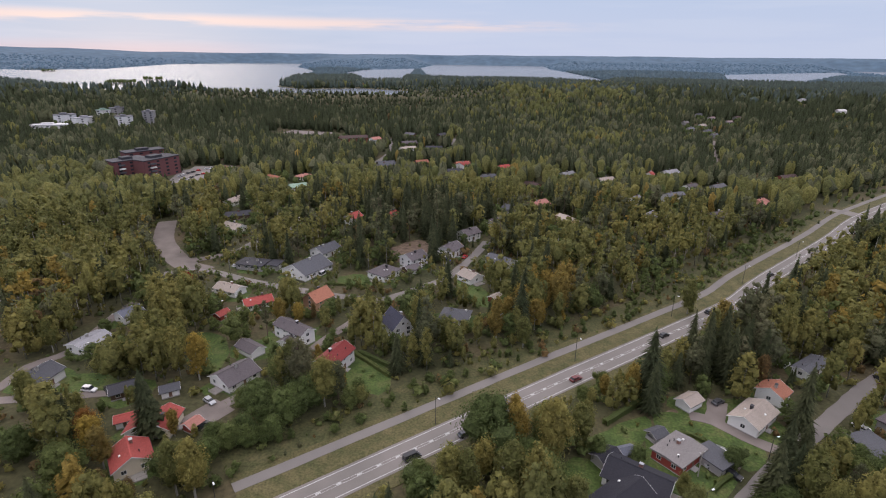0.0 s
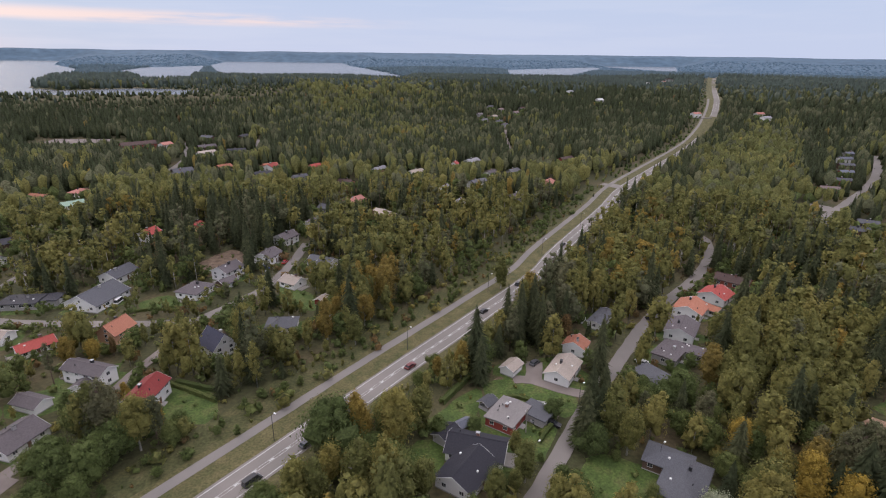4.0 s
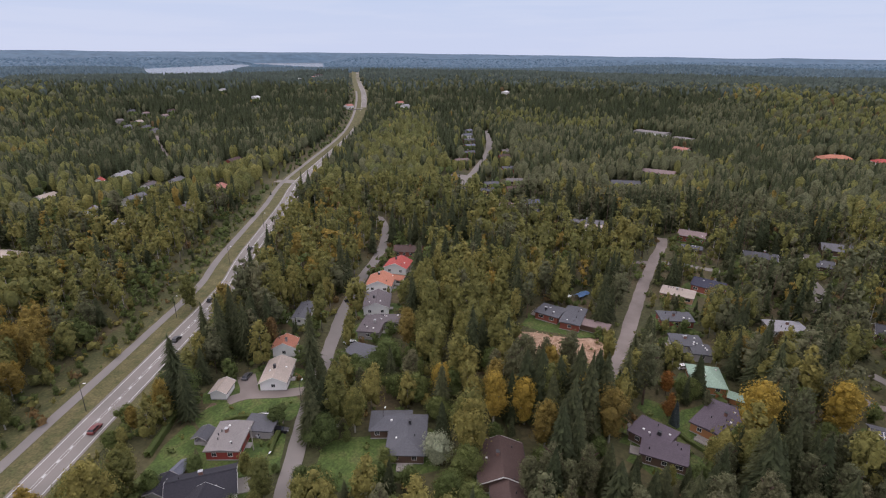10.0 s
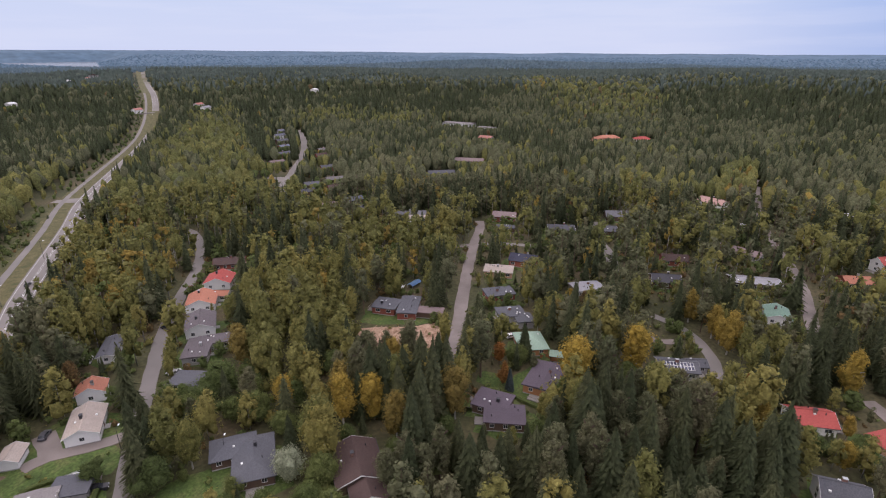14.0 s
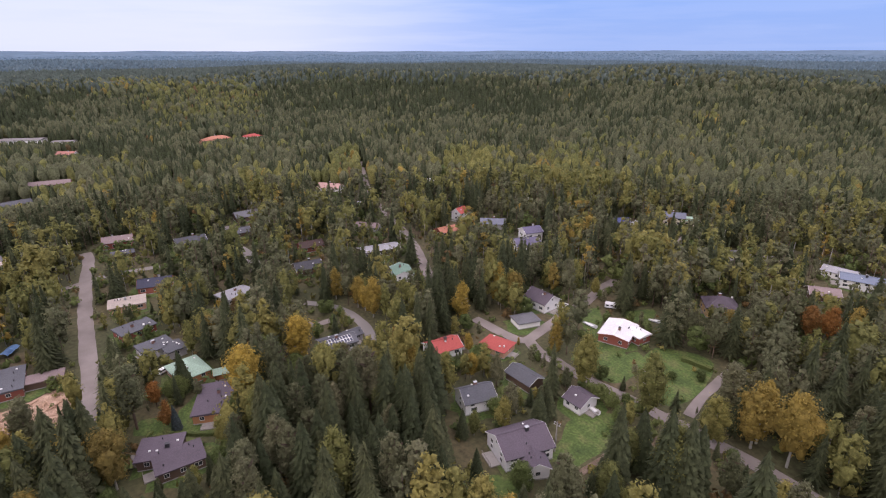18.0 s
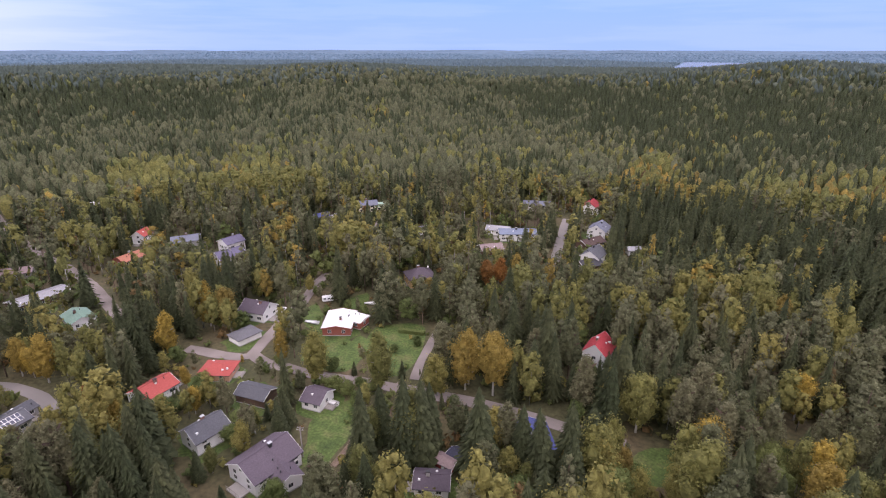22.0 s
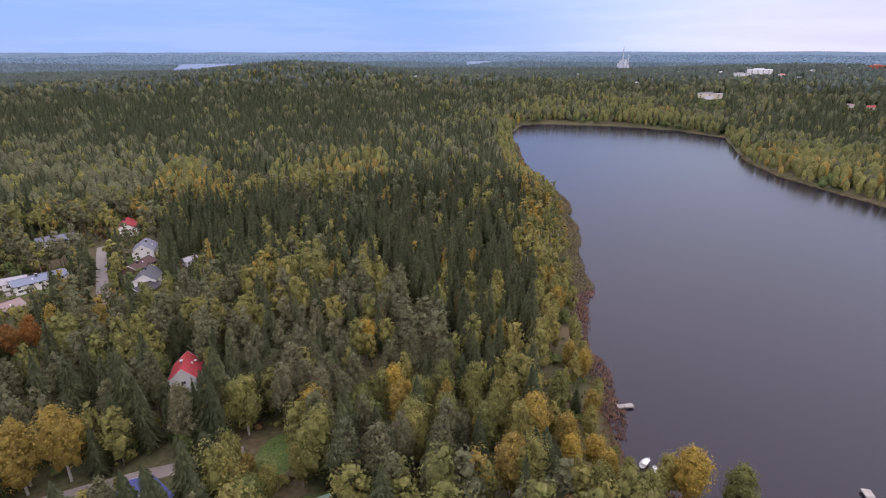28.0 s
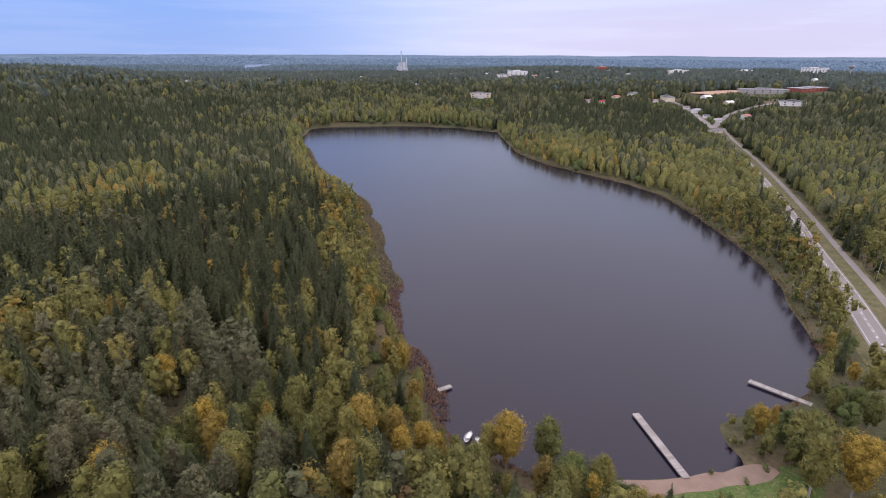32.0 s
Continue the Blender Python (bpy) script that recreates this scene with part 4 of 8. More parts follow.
def wood_scraps(x, y, rad, n, seed):
    base = new("sawn_wood_scraps", None)
    base.matrix_world = pose(x, y, 0.0)
    tagged(base, "pale sawn boards and logs strewn over bare soil", "wood scraps")
    rnd = random.Random(seed)
    for i in range(n):
        a, r = rnd.uniform(0, 6.28), rad * math.sqrt(rnd.random())
        k = rnd.randint(0, 2)
        shared(("scrap", k), "board", lambda bm: box(bm, -1.2 - 0.7 * k, 1.2 + 0.7 * k, -0.12, 0.12, 0.0, 0.08 + 0.05 * k), "scrap_wood", base, pose(r * math.cos(a), r * math.sin(a), 0.16 + 0.02 * (i % 6), 0, rnd.uniform(-2, 2), rnd.gauss(35, 35)))


def island(x, y, rx, ry, turn, n):
    verts, faces = [(0, 0, 2.5)], []
    for j, (q, z) in enumerate(((0.6, 1.6), (1.0, -0.8))):
        for i in range(16):
            a = 2 * math.pi * i / 16
            w = 1 + 0.15 * math.sin(3 * a + rx)
            verts.append((q * rx * w * math.cos(a), q * ry * w * math.sin(a), z))
    for i in range(16):
        k = (i + 1) % 16
        faces += [(0, 1 + i, 1 + k), (1 + i, 17 + i, 17 + k, 1 + k)]
    ob = tagged(mesh_object("island", verts, faces, "rock"), "small wooded island in the lake", "island", kind="structure")
    ob.matrix_world = pose(x, y, 30.0, 0, 0, turn)
    ISLES.append((x, y, rx, ry, turn, n))


ISLES = []
SPECIALS = []


def tree(kind, x, y, h):
    SPECIALS.append((kind, x, y, h))


# ------------------------------------------------------------------ plan: roads, houses, lakes
highway([(-42.6, 92.1), (-31.7, 99.6), (-18.1, 109.1), (-3.9, 118.9), (12.3, 130.2), (42.2, 150.8), (64.9, 165.9), (91.9, 184.2), (127.3, 208.9), (157.0, 236.2), (230.9, 297.7), (282.7, 343.7), (361.5, 400.2), (462.5, 470.8), (558.9, 543.3), (654, 620), (762, 718), (927, 883), (1209, 1162), (1387, 1329)], 13.2)
highway([(-203.1, -25.9), (-227.8, -40.5), (-274.0, -67.5), (-327.6, -101.2), (-398.0, -144.9), (-499.2, -210.3), (-606.0, -283.5), (-734.9, -377.9)], -12.5)
road("street", [(51.4, 81.3), (55.9, 85.1), (67.6, 94.4), (81.4, 105.6), (93.1, 114.7), (106.7, 124.6), (120.1, 134.0), (136.5, 145.7), (163.3, 162.4), (188.1, 174.9), (211.1, 188.7), (231.1, 204.7), (247.5, 223.4), (250.1, 233.3)], 5.0, "asphalt", "pale worn asphalt residential street")
road("driveway", [(93.2, 116.5), (85.9, 123.0), (80.5, 130.0), (74.6, 132.2)], 4.2, "gravel", "gravel driveway between lawns")
road("yard", [(80.5, 129.0), (83.5, 134.0), (86.5, 139.5)], 5.5, "gravel", "gravel yard before the garage")
road("driveway", [(78.1, 110.3), (75.3, 113.4)], 4.8, "gravel", "reddish gravel driveway")
road("street", [(331.5, 216.5), (364.0, 233.7), (415.4, 255.0), (489.2, 287.5), (563.0, 327.7), (648.3, 385.3)], 8, "asphalt", "pale asphalt street among terraced houses")
road("parking_area", [(378.3, 259.4), (383.5, 252.6), (380.4, 242.8)], 17, "asphalt", "pale asphalt parking area")
road("street", [(134.0, 37.9), (146.3, 40.2), (158.8, 41.8), (175.3, 43.7), (199.6, 47.9), (237.2, 54.1), (269.8, 58.5), (300.1, 61.6), (315.6, 65.1)], 5.3, "gravel", "pale gravel street between gardens")
road("street", [(271.4, 59.5), (266.4, 67.1), (260.7, 71.8)], 4.0, "gravel", "pale gravel side street")
road("street", [(270.1, 58.0), (276.9, 50.7), (277.9, 38.6), (279.2, 28.2)], 4.4, "asphalt", "pale asphalt side street")
road("street", [(333.6, -7.0), (305.7, -6.0), (286.5, -10.6), (272.5, -14.0), (252.9, -14.4)], 5.6, "asphalt", "pale asphalt street with a turning place")
road("street", [(491.4, -133.0), (397.0, -111.1), (325.1, -101.2), (282.1, -99.4), (249.8, -95.4), (225.7, -90.2), (207.9, -87.0)], 5.2, "gravel", "pale gravel road through the forest")
road("street", [(208.9, -29.3), (202.1, -37.5), (191.1, -44.1), (177.7, -46.6), (167.2, -45.5)], 4.0, "asphalt", "narrow asphalt street in a bend")
road("driveway", [(191.9, -24.6), (187.5, -29.0), (189.3, -35.5)], 3.2, "gravel", "gravel driveway in a loop")
road("street", [(167.0, -87.7), (156.5, -90.8), (148.7, -93.5), (144.1, -97.2), (150.0, -110.5), (156.7, -125.8), (160.8, -136.8), (168.7, -151.5), (173.6, -164.4)], 4.5, "gravel", "pale gravel village street")
road("street", [(144.5, -98.4), (135.5, -96.9), (127.9, -99.0), (115.5, -101.5), (102.6, -106.6), (90.0, -110.1), (77.0, -113.9), (66.3, -117.4), (51.3, -120.1), (40.3, -121.4), (32.1, -123.2)], 4.5, "gravel", "pale gravel village street")
road("street", [(91.0, -110.5), (78.3, -114.1), (58.9, -118.3), (47.3, -120.5), (32.0, -122.3), (22.7, -123.7)], 4.3, "gravel", "pale gravel road at the forest edge")
road("track", [(88.3, -116.8), (93.7, -129.9), (97.8, -142.4), (99.5, -149.2)], 3.2, "gravel", "pale gravel track beside the garden")
road("street", [(111.2, -308.8), (98.3, -265.3), (88.2, -232.9), (84.1, -217.4)], 4.8, "asphalt", "pale asphalt street uphill")
road("street", [(169.1, -254.2), (152.8, -259.9)], 4.8, "asphalt", "pale asphalt street")
road("driveway", [(196.3, -220.6), (202.6, -235.6), (207.8, -247.8)], 4.0, "gravel", "gravel driveway")
road("track", [(86.3, -101.7), (78.5, -93.6), (74.4, -89.2)], 2.4, "soil", "bare soil path under spruces")
road("track", [(87.8, -93.9), (84.3, -82.2), (82.9, -74.6)], 2.0, "soil", "bare soil garden path")
road("street", [(-132.7, 238.1), (-114.0, 242.1), (-92.6, 232.0), (-71.5, 223.2), (-44.1, 214.0), (-25.7, 209.1)], 4.8, "asphalt", "pale asphalt residential street")
road("street", [(-25.7, 209.1), (-8.4, 223.7), (3.3, 235.9), (15.3, 258.6), (27.1, 289.4)], 4.8, "asphalt", "pale asphalt residential street")
road("turning_place", [(-171.9, 323.8), (-156.9, 287.9), (-138.0, 261.1), (-126.8, 249.3), (-114.0, 242.1)], 11, "gravel", "gravel turning place")
road("street", [(-129.6, 255.5), (-117.6, 261.5), (-108.0, 272.1)], 5.6, "gravel", "gravel street past the turning place")
road("street", [(-108.0, 272.1), (-101.2, 294.3), (-84.7, 321.4), (-69.1, 353.2)], 4.8, "asphalt", "asphalt street between houses")
road("street", [(-142.4, 135.9), (-138.8, 144.4), (-138.4, 156.2), (-130.4, 167.3), (-130.9, 188.8), (-129.5, 206.8)], 4.0, "gravel", "narrow gravel street")
road("street", [(-141.4, 136.8), (-124.0, 138.7), (-101.6, 141.8)], 3.6, "gravel", "narrow gravel street")
road("driveway", [(-68.8, 124.9), (-66.6, 131.3), (-64.5, 136.7), (-57.1, 145.6)], 4.0, "gravel", "gravel driveway")
road("yard", [(-71.9, 133.9), (-63.9, 128.7)], 12, "gravel", "gravel yard with parked cars")
road("driveway", [(-45.5, 168.4), (-40.2, 180.1), (-31.6, 195.2)], 4.0, "gravel", "gravel driveway beside the red-roofed house")
road("street", [(-63.4, 690.8), (-55.3, 585.7), (-70.5, 492.4)], 5.6, "asphalt", "asphalt street")
road("street", [(19.0, 690.5), (9.4, 571.3)], 5.6, "asphalt", "asphalt street")
road("street", [(346.3, 683.8), (267.6, 512.5)], 4.8, "gravel", "gravel road")
road("side_road", [(284.0, 345.4), (277.5, 364.6)], 8, "asphalt", "asphalt side road at the junction")
road("side_road", [(288.9, 345.9), (282.4, 361.0)], 8, "asphalt", "asphalt side road at the junction")
road("side_road", [(667, 633), (649, 646)], 8, "asphalt", "asphalt side road at the junction")
road("parking_area", [(-209.4, 428.7), (-222.3, 485.8)], 28, "asphalt", "asphalt car park of the apartment block")
road("parking_area", [(-229.6, 490.7), (-192.1, 495.0)], 16, "asphalt", "asphalt car park of the apartment block")
road("sports_field", [(-208.9, 729.7), (-145.6, 716.4)], 40, "gravel", "pale sand sports field")
road("building_site", [(-970, -538), (-1043, -529), (-1088, -504)], 46, "sandlot", "reddish bare building site in the distance")
road("street", [(-870, -546), (-842, -487), (-734.9, -377.9)], 8, "asphalt", "distant asphalt street")
road("street", [(-734.9, -377.9), (-828, -406), (-912, -405), (-992, -390)], 8, "asphalt", "distant asphalt street")

house(-125.2, 169.3, 69, 11.0, 9.0, 3.0, 15, "gable", "lightgrey", "white", 1, "house", 1, 1)
house(-127.0, 146.2, 82, 10.0, 9.0, 3.5, 25, "gable", "slate", "white", 1, "house", 1, 1)
house(-97.7, 142.0, 32, 8.0, 6.0, 2.4, 25, "gable", "dark", "brown", 0, "shed", 1, 1)
house(-66.0, 149.1, 55, 11.5, 10.2, 2.8, 25, "gable", "browngrey", "white", 1, "house", 1, 1)
house(-66.9, 166.5, 143, 9.1, 5.5, 2.5, 25, "gable", "browngrey", "white", 0, "garage", 0, 1)
house(-53.8, 176.6, 143, 15.1, 6.4, 5.0, 25, "gable", "browngrey", "white", 1, "house", 1, 1)
house(-54.2, 171.4, 65, 6.0, 5.5, 2.6, 25, "gable", "browngrey", "white", 0, "garage", 0, 0)
house(-35.0, 157.4, 67, 11.9, 7.5, 5.0, 28, "gable", "darkred", "white", 1, "house", 1, 1)
house(-16.0, 182.3, 121, 10.0, 8.5, 4.3, 45, "gable", "navy", "white", 1, "house", 1, 1)
house(6.5, 192.3, 165, 11.0, 9.0, 2.8, 22, "hip", "slate", "white", 1, "house", 1, 1)
house(-51.0, 204.6, 56, 9.5, 8.0, 4.3, 38, "gable", "orange", "peach", 1, "house", 1, 1)
house(-76.2, 203.7, 31, 11.0, 7.0, 2.7, 25, "gable", "red", "white", 1, "house", 1, 1)
house(-87.2, 192.8, 63, 5.0, 4.0, 2.3, 25, "gable", "red", "red", 0, "shed", 0, 1)
house(-92.7, 216.8, 155, 12.0, 7.0, 2.7, 25, "gable", "beige", "white", 1, "house", 1, 1)
house(-92.3, 247.5, 167, 14.0, 9.0, 2.8, 4, "flat", "dark", "grey", 1, "house", 1, 1)
house(-81.7, 246.7, 76, 7.0, 6.0, 2.6, 4, "flat", "dark", "grey", 0, "garage", 0, 1)
house(-64.3, 241.4, 58, 18.0, 15.5, 3.2, 25, "gable", "slate", "white", 1, "house", 1, 1)
house(-60.7, 267.0, 56, 13.0, 10.0, 3.2, 25, "gable", "slate", "white", 1, "house", 1, 1)
house(-26.5, 237.0, 54, 11.9, 10.5, 3.2, 22, "hip", "browngrey", "white", 1, "house", 1, 1)
house(-13.2, 253.3, 47, 11.0, 9.0, 4.6, 25, "gable", "browngrey", "white", 1, "house", 1, 1)
house(-13.8, 242.1, 36, 7.0, 6.0, 2.6, 25, "gable", "browngrey", "brown", 0, "garage", 0, 0)
house(5.7, 267.5, 56, 11.0, 9.0, 4.2, 25, "gable", "browngrey", "white", 1, "house", 1, 1)
house(16.5, 294.0, 43, 11.0, 9.0, 4.2, 25, "gable", "browngrey", "white", 1, "house", 1, 1)
house(30.9, 252.8, 136, 13.0, 9.0, 3.0, 25, "gable", "slate", "white", 1, "house", 1, 1)
house(14.5, 232.9, 130, 9.0, 8.0, 2.8, 25, "gable", "beige", "white", 1, "house", 1, 1)
house(24.3, 210.2, 47, 5.0, 4.0, 2.3, 25, "gable", "beige", "red", 0, "shed", 0, 1)
house(-54.6, 323.3, 56, 9.0, 8.0, 4.5, 30, "gable", "red", "white", 1, "house", 1, 1)
house(-31.0, 333.9, 59, 7.0, 6.0, 3.5, 25, "gable", "red", "yellow", 1, "house", 1, 1)
house(-116.0, 449.2, 64, 12.0, 10.0, 3.0, 22, "hip", "coral", "white", 1, "house", 1, 1)
house(-139.2, 441.5, 148, 12.0, 7.0, 3, 25, "gable", "orange", "peach", 1, "house", 1, 1)
house(-112.0, 412.3, 31, 13.0, 8.0, 2.8, 25, "gable", "lightgreen", "white", 0, "house", 1, 1)
house(-144.9, 368.3, 72, 16.0, 8.0, 3, 25, "gable", "beige", "white", 1, "house", 1, 1)
house(-130.1, 331.3, 23, 16.0, 8.0, 3, 25, "gable", "dark", "brown", 1, "house", 1, 1)
house(-122.9, 305.5, 151, 13.0, 9.0, 2.8, 25, "gable", "beige", "white", 1, "house", 1, 1)
house(67.8, 362.8, 38, 17.0, 10.0, 3, 25, "gable", "coral", "peach", 1, "house", 1, 1)
house(80.4, 324.7, 112, 15.0, 12.0, 3, 18, "gable", "beige", "yellow", 1, "house", 1, 1)
house(48.3, 346.8, 140, 11.0, 9.0, 4, 25, "gable", "slate", "grey", 1, "house", 1, 1)
house(35.2, 321.0, 50, 14.0, 9.0, 3, 25, "gable", "browngrey", "white", 1, "house", 1, 1)
house(112.1, 465.6, 38, 14.0, 8.0, 3, 25, "gable", "lightgrey", "white", 1, "house", 1, 1)
house(138.6, 367.7, 43, 8.0, 7.0, 6, 30, "gable", "lightgrey", "white", 1, "house", 1, 1)
house(136.6, 333.1, 52, 9.0, 7.0, 4, 30, "gable", "lightgrey", "white", 1, "house", 1, 1)
house(173.1, 384.7, 23, 16.0, 9.0, 4.5, 25, "gable", "grey", "white", 1, "house", 1, 1)
house(205.6, 472.0, 28, 15.0, 9.0, 4, 25, "gable", "lightgrey", "white", 1, "house", 1, 1)
house(180.5, 454.2, 52, 7.0, 6.0, 6, 35, "gable", "red", "white", 1, "house", 1, 1)
house(181.4, 334.5, 25, 15.0, 10.0, 4, 25, "gable", "browngrey", "grey", 1, "house", 1, 1)
house(229.7, 370.8, 43, 11.0, 9.0, 3.5, 25, "gable", "coral", "peach", 1, "house", 1, 1)
house(301.0, 456.9, 21, 18.0, 9.0, 3.5, 25, "gable", "brown", "redbrick", 1, "house", 1, 1)
house(221.8, 417.9, 31, 14.0, 9.0, 3.5, 25, "gable", "grey", "grey", 1, "house", 1, 1)
house(201.6, 421.2, 34, 12.0, 8.0, 3, 25, "gable", "browngrey", "white", 1, "house", 1, 1)
house(139.8, 443.8, 26, 14.0, 8.0, 3, 25, "gable", "beige", "white", 1, "house", 1, 1)
house(74.2, 422.4, 138, 12.0, 8.0, 3, 25, "gable", "brown", "peach", 1, "house", 1, 1)
house(396.7, 840.8, 19, 9.5, 7.0, 3.2, 25, "gable", "slate", "grey", 1, "house", 1, 0)
house(404.1, 815.2, 19, 9.5, 7.0, 3.2, 25, "gable", "pinkgrey", "grey", 1, "house", 1, 0)
house(355.5, 791.2, 20, 9.5, 7.0, 3.2, 25, "gable", "weathered", "grey", 1, "house", 1, 0)
house(370.7, 770.0, 20, 9.5, 7.0, 3.2, 25, "gable", "beige", "grey", 1, "house", 1, 0)
house(441.4, 812.6, 18, 9.5, 7.0, 3.2, 25, "gable", "brown", "grey", 1, "house", 1, 0)
house(358.4, 707.7, 23, 9.5, 7.0, 3.2, 25, "gable", "grey", "grey", 1, "house", 1, 0)
house(345.6, 750.5, 21, 9.5, 7.0, 3.2, 25, "gable", "grey", "grey", 1, "house", 1, 0)
house(415.8, 785.9, 18, 9.5, 7.0, 3.2, 25, "gable", "pinkgrey", "grey", 1, "house", 1, 0)
house(361.4, 733.6, 21, 9.5, 7.0, 3.2, 25, "gable", "slate", "grey", 1, "house", 1, 0)
house(-106.5, 658.6, 21, 34.0, 12.0, 5, 25, "gable", "brown", "redbrick", 0, "house", 1, 0)
house(-78.0, 644.0, 45, 12.0, 9.0, 6, 25, "gable", "coral", "white", 1, "house", 1, 0)
house(-38.5, 699.5, 140, 16.0, 9.0, 4, 25, "gable", "slate", "brown", 1, "house", 1, 0)
house(-37.1, 635.3, 20, 18.0, 9.0, 3, 25, "gable", "browngrey", "brown", 1, "house", 1, 0)
house(-36.1, 594.7, 32, 18.0, 9.0, 3, 25, "gable", "beige", "white", 1, "house", 1, 0)
house(-7.3, 600.1, 3, 18.0, 9.0, 3, 25, "gable", "dark", "brown", 1, "house", 1, 0)
house(0.9, 696.6, 57, 16.0, 9.0, 4, 25, "gable", "dark", "brown", 1, "house", 1, 0)
house(-51.7, 499.6, 37, 15.0, 10.0, 3, 25, "gable", "slate", "grey", 1, "house", 1, 0)
house(20.9, 508.5, 23, 13.0, 9.0, 3, 25, "gable", "orange", "peach", 1, "house", 1, 0)
house(-51.9, 506.4, 23, 16.0, 10.0, 3, 25, "gable", "slate", "brown", 1, "house", 1, 1)
house(-18.2, 515.7, 25, 12.0, 8.0, 3, 25, "gable", "orange", "brown", 1, "house", 1, 1)
house(21.3, 504.5, 58, 12.0, 9.0, 3.5, 25, "gable", "red", "white", 1, "house", 1, 1)
house(12.5, 474.6, 13, 13.0, 8.0, 3, 25, "gable", "dark", "brown", 1, "house", 1, 1)
house(41.0, 451.2, 24, 12.0, 9.0, 3, 25, "gable", "slate", "grey", 1, "house", 1, 1)
house(59.4, 495.2, 28, 10.0, 8.0, 3, 25, "gable", "red", "peach", 1, "house", 1, 1)
house(49.5, 104.4, 144, 15.0, 9.5, 3.0, 27, "gable", "black", "white", 1, "house", 1, 1)
house(43.4, 97.3, 37, 13.0, 10.0, 3.0, 27, "gable", "black", "white", 0, "house", 1, 0)
house(63.5, 114.3, 36, 11.3, 8.4, 3.0, 5, "flat", "weathered", "red", 1, "house", 1, 1)
house(72.4, 112.5, 120, 8.0, 6.5, 2.5, 4, "flat", "slate", "grey", 0, "carport", 0, 0)
house(60.7, 121.9, 26, 4.2, 3.6, 2.3, 25, "gable", "slate", "grey", 0, "gazebo", 0, 0)
house(44.0, 112.6, 30, 6.0, 5.0, 2.3, 25, "gable", "black", "grey", 0, "shed", 0, 0)
house(50.0, 115.0, 17, 3.6, 2.8, 2.2, 25, "gable", "bluegrey", "grey", 0, "shed", 0, 0)
house(91.5, 129.3, 38, 12.9, 8.1, 3.1, 24, "gable", "beige", "white", 1, "house", 1, 1)
house(76.3, 136.9, 33, 6.4, 4.8, 2.5, 25, "gable", "beige", "white", 0, "garage", 0, 1)
house(104.0, 140.7, 39, 6.4, 7.6, 3.6, 26, "gable", "orange", "white", 1, "house", 1, 1)
house(125.9, 156.3, 33, 13.9, 5.3, 3.0, 14, "gable", "slate", "white", 0, "house", 1, 1)
house(149.2, 137.9, 37, 12.9, 10.1, 3.6, 22, "gable", "browngrey", "white", 1, "house", 1, 1)
house(133.5, 126.4, 27, 13.0, 7.8, 3.0, 4, "flat", "browngrey", "grey", 1, "house", 1, 1)
house(140.5, 124.4, 125, 11.0, 6.0, 3.0, 4, "flat", "browngrey", "grey", 0, "house", 1, 0)
house(117.2, 116.4, 103, 9.5, 7.5, 2.8, 4, "flat", "slate", "grey", 0, "garage", 1, 1)
house(166.3, 151.0, 31, 12.0, 11.0, 3.4, 22, "gable", "orange", "white", 1, "house", 1, 1)
house(173.9, 148.7, 104, 9.0, 5.0, 3.0, 25, "gable", "orange", "white", 0, "house", 1, 0)
house(186.8, 157.8, 23, 11.0, 11.0, 3.4, 22, "gable", "red", "white", 1, "house", 1, 1)
house(206.9, 167.2, 119, 14.0, 8.0, 3.2, 25, "gable", "brown", "redbrick", 1, "house", 1, 1)
house(92.3, 76.1, 34, 16.0, 9.5, 3.0, 22, "hip", "slate", "brown", 1, "house", 1, 1)
house(94.1, 83.4, 127, 11.0, 8.0, 3.0, 22, "hip", "slate", "brown", 0, "house", 1, 0)
house(97.5, 49.9, 34, 14.0, 11.5, 3.0, 22, "gable", "brown", "brown", 1, "house", 1, 1)
house(90.6, 44.0, 35, 9.0, 8.0, 2.9, 25, "gable", "brown", "brown", 0, "house", 1, 0)
house(184.3, 75.8, 91, 9.4, 9.0, 3.0, 4, "flat", "slate", "redbrick", 1, "house", 1, 1)
house(185.5, 66.6, 10, 15.0, 7.3, 3.0, 4, "flat", "slate", "redbrick", 0, "house", 1, 1)
house(184.1, 57.7, 95, 11.0, 5.0, 2.5, 4, "flat", "pinkgrey", "brown", 0, "carport", 0, 0)
house(234.0, 38.3, 95, 13.0, 9.0, 2.9, 4, "flat", "beige", "peach", 1, "house", 1, 1)
house(208.4, 33.7, 119, 12.0, 8.0, 3.0, 4, "flat", "slate", "redbrick", 1, "house", 1, 1)
house(190.7, 26.0, 114, 10.0, 8.0, 3.0, 4, "flat", "slate", "grey", 1, "house", 1, 1)
house(187.3, 20.1, 23, 7.0, 6.0, 2.8, 4, "flat", "slate", "grey", 0, "house", 1, 0)
house(170.5, 15.4, 22, 12.0, 9.5, 3.0, 28, "hip", "lightgreen", "orangewood", 0, "house", 1, 1)
house(164.9, 4.6, 90, 6.0, 3.5, 2.4, 25, "gable", "lightgreen", "orangewood", 0, "shed", 0, 0)
house(149.1, 7.8, 168, 15.0, 10.0, 3.0, 4, "flat", "purplegrey", "orangewood", 1, "house", 1, 1)
house(132.3, 21.7, 81, 10.0, 8.5, 3.0, 4, "flat", "purplegrey", "brown", 1, "house", 1, 1)
house(126.7, 17.4, 100, 11.0, 8.0, 3.0, 4, "flat", "purplegrey", "brown", 0, "house", 1, 1)
house(167.2, -33.1, 97, 12.0, 8.0, 3.2, 18, "gable", "slate", "grey", 1, "house", 1, 1)
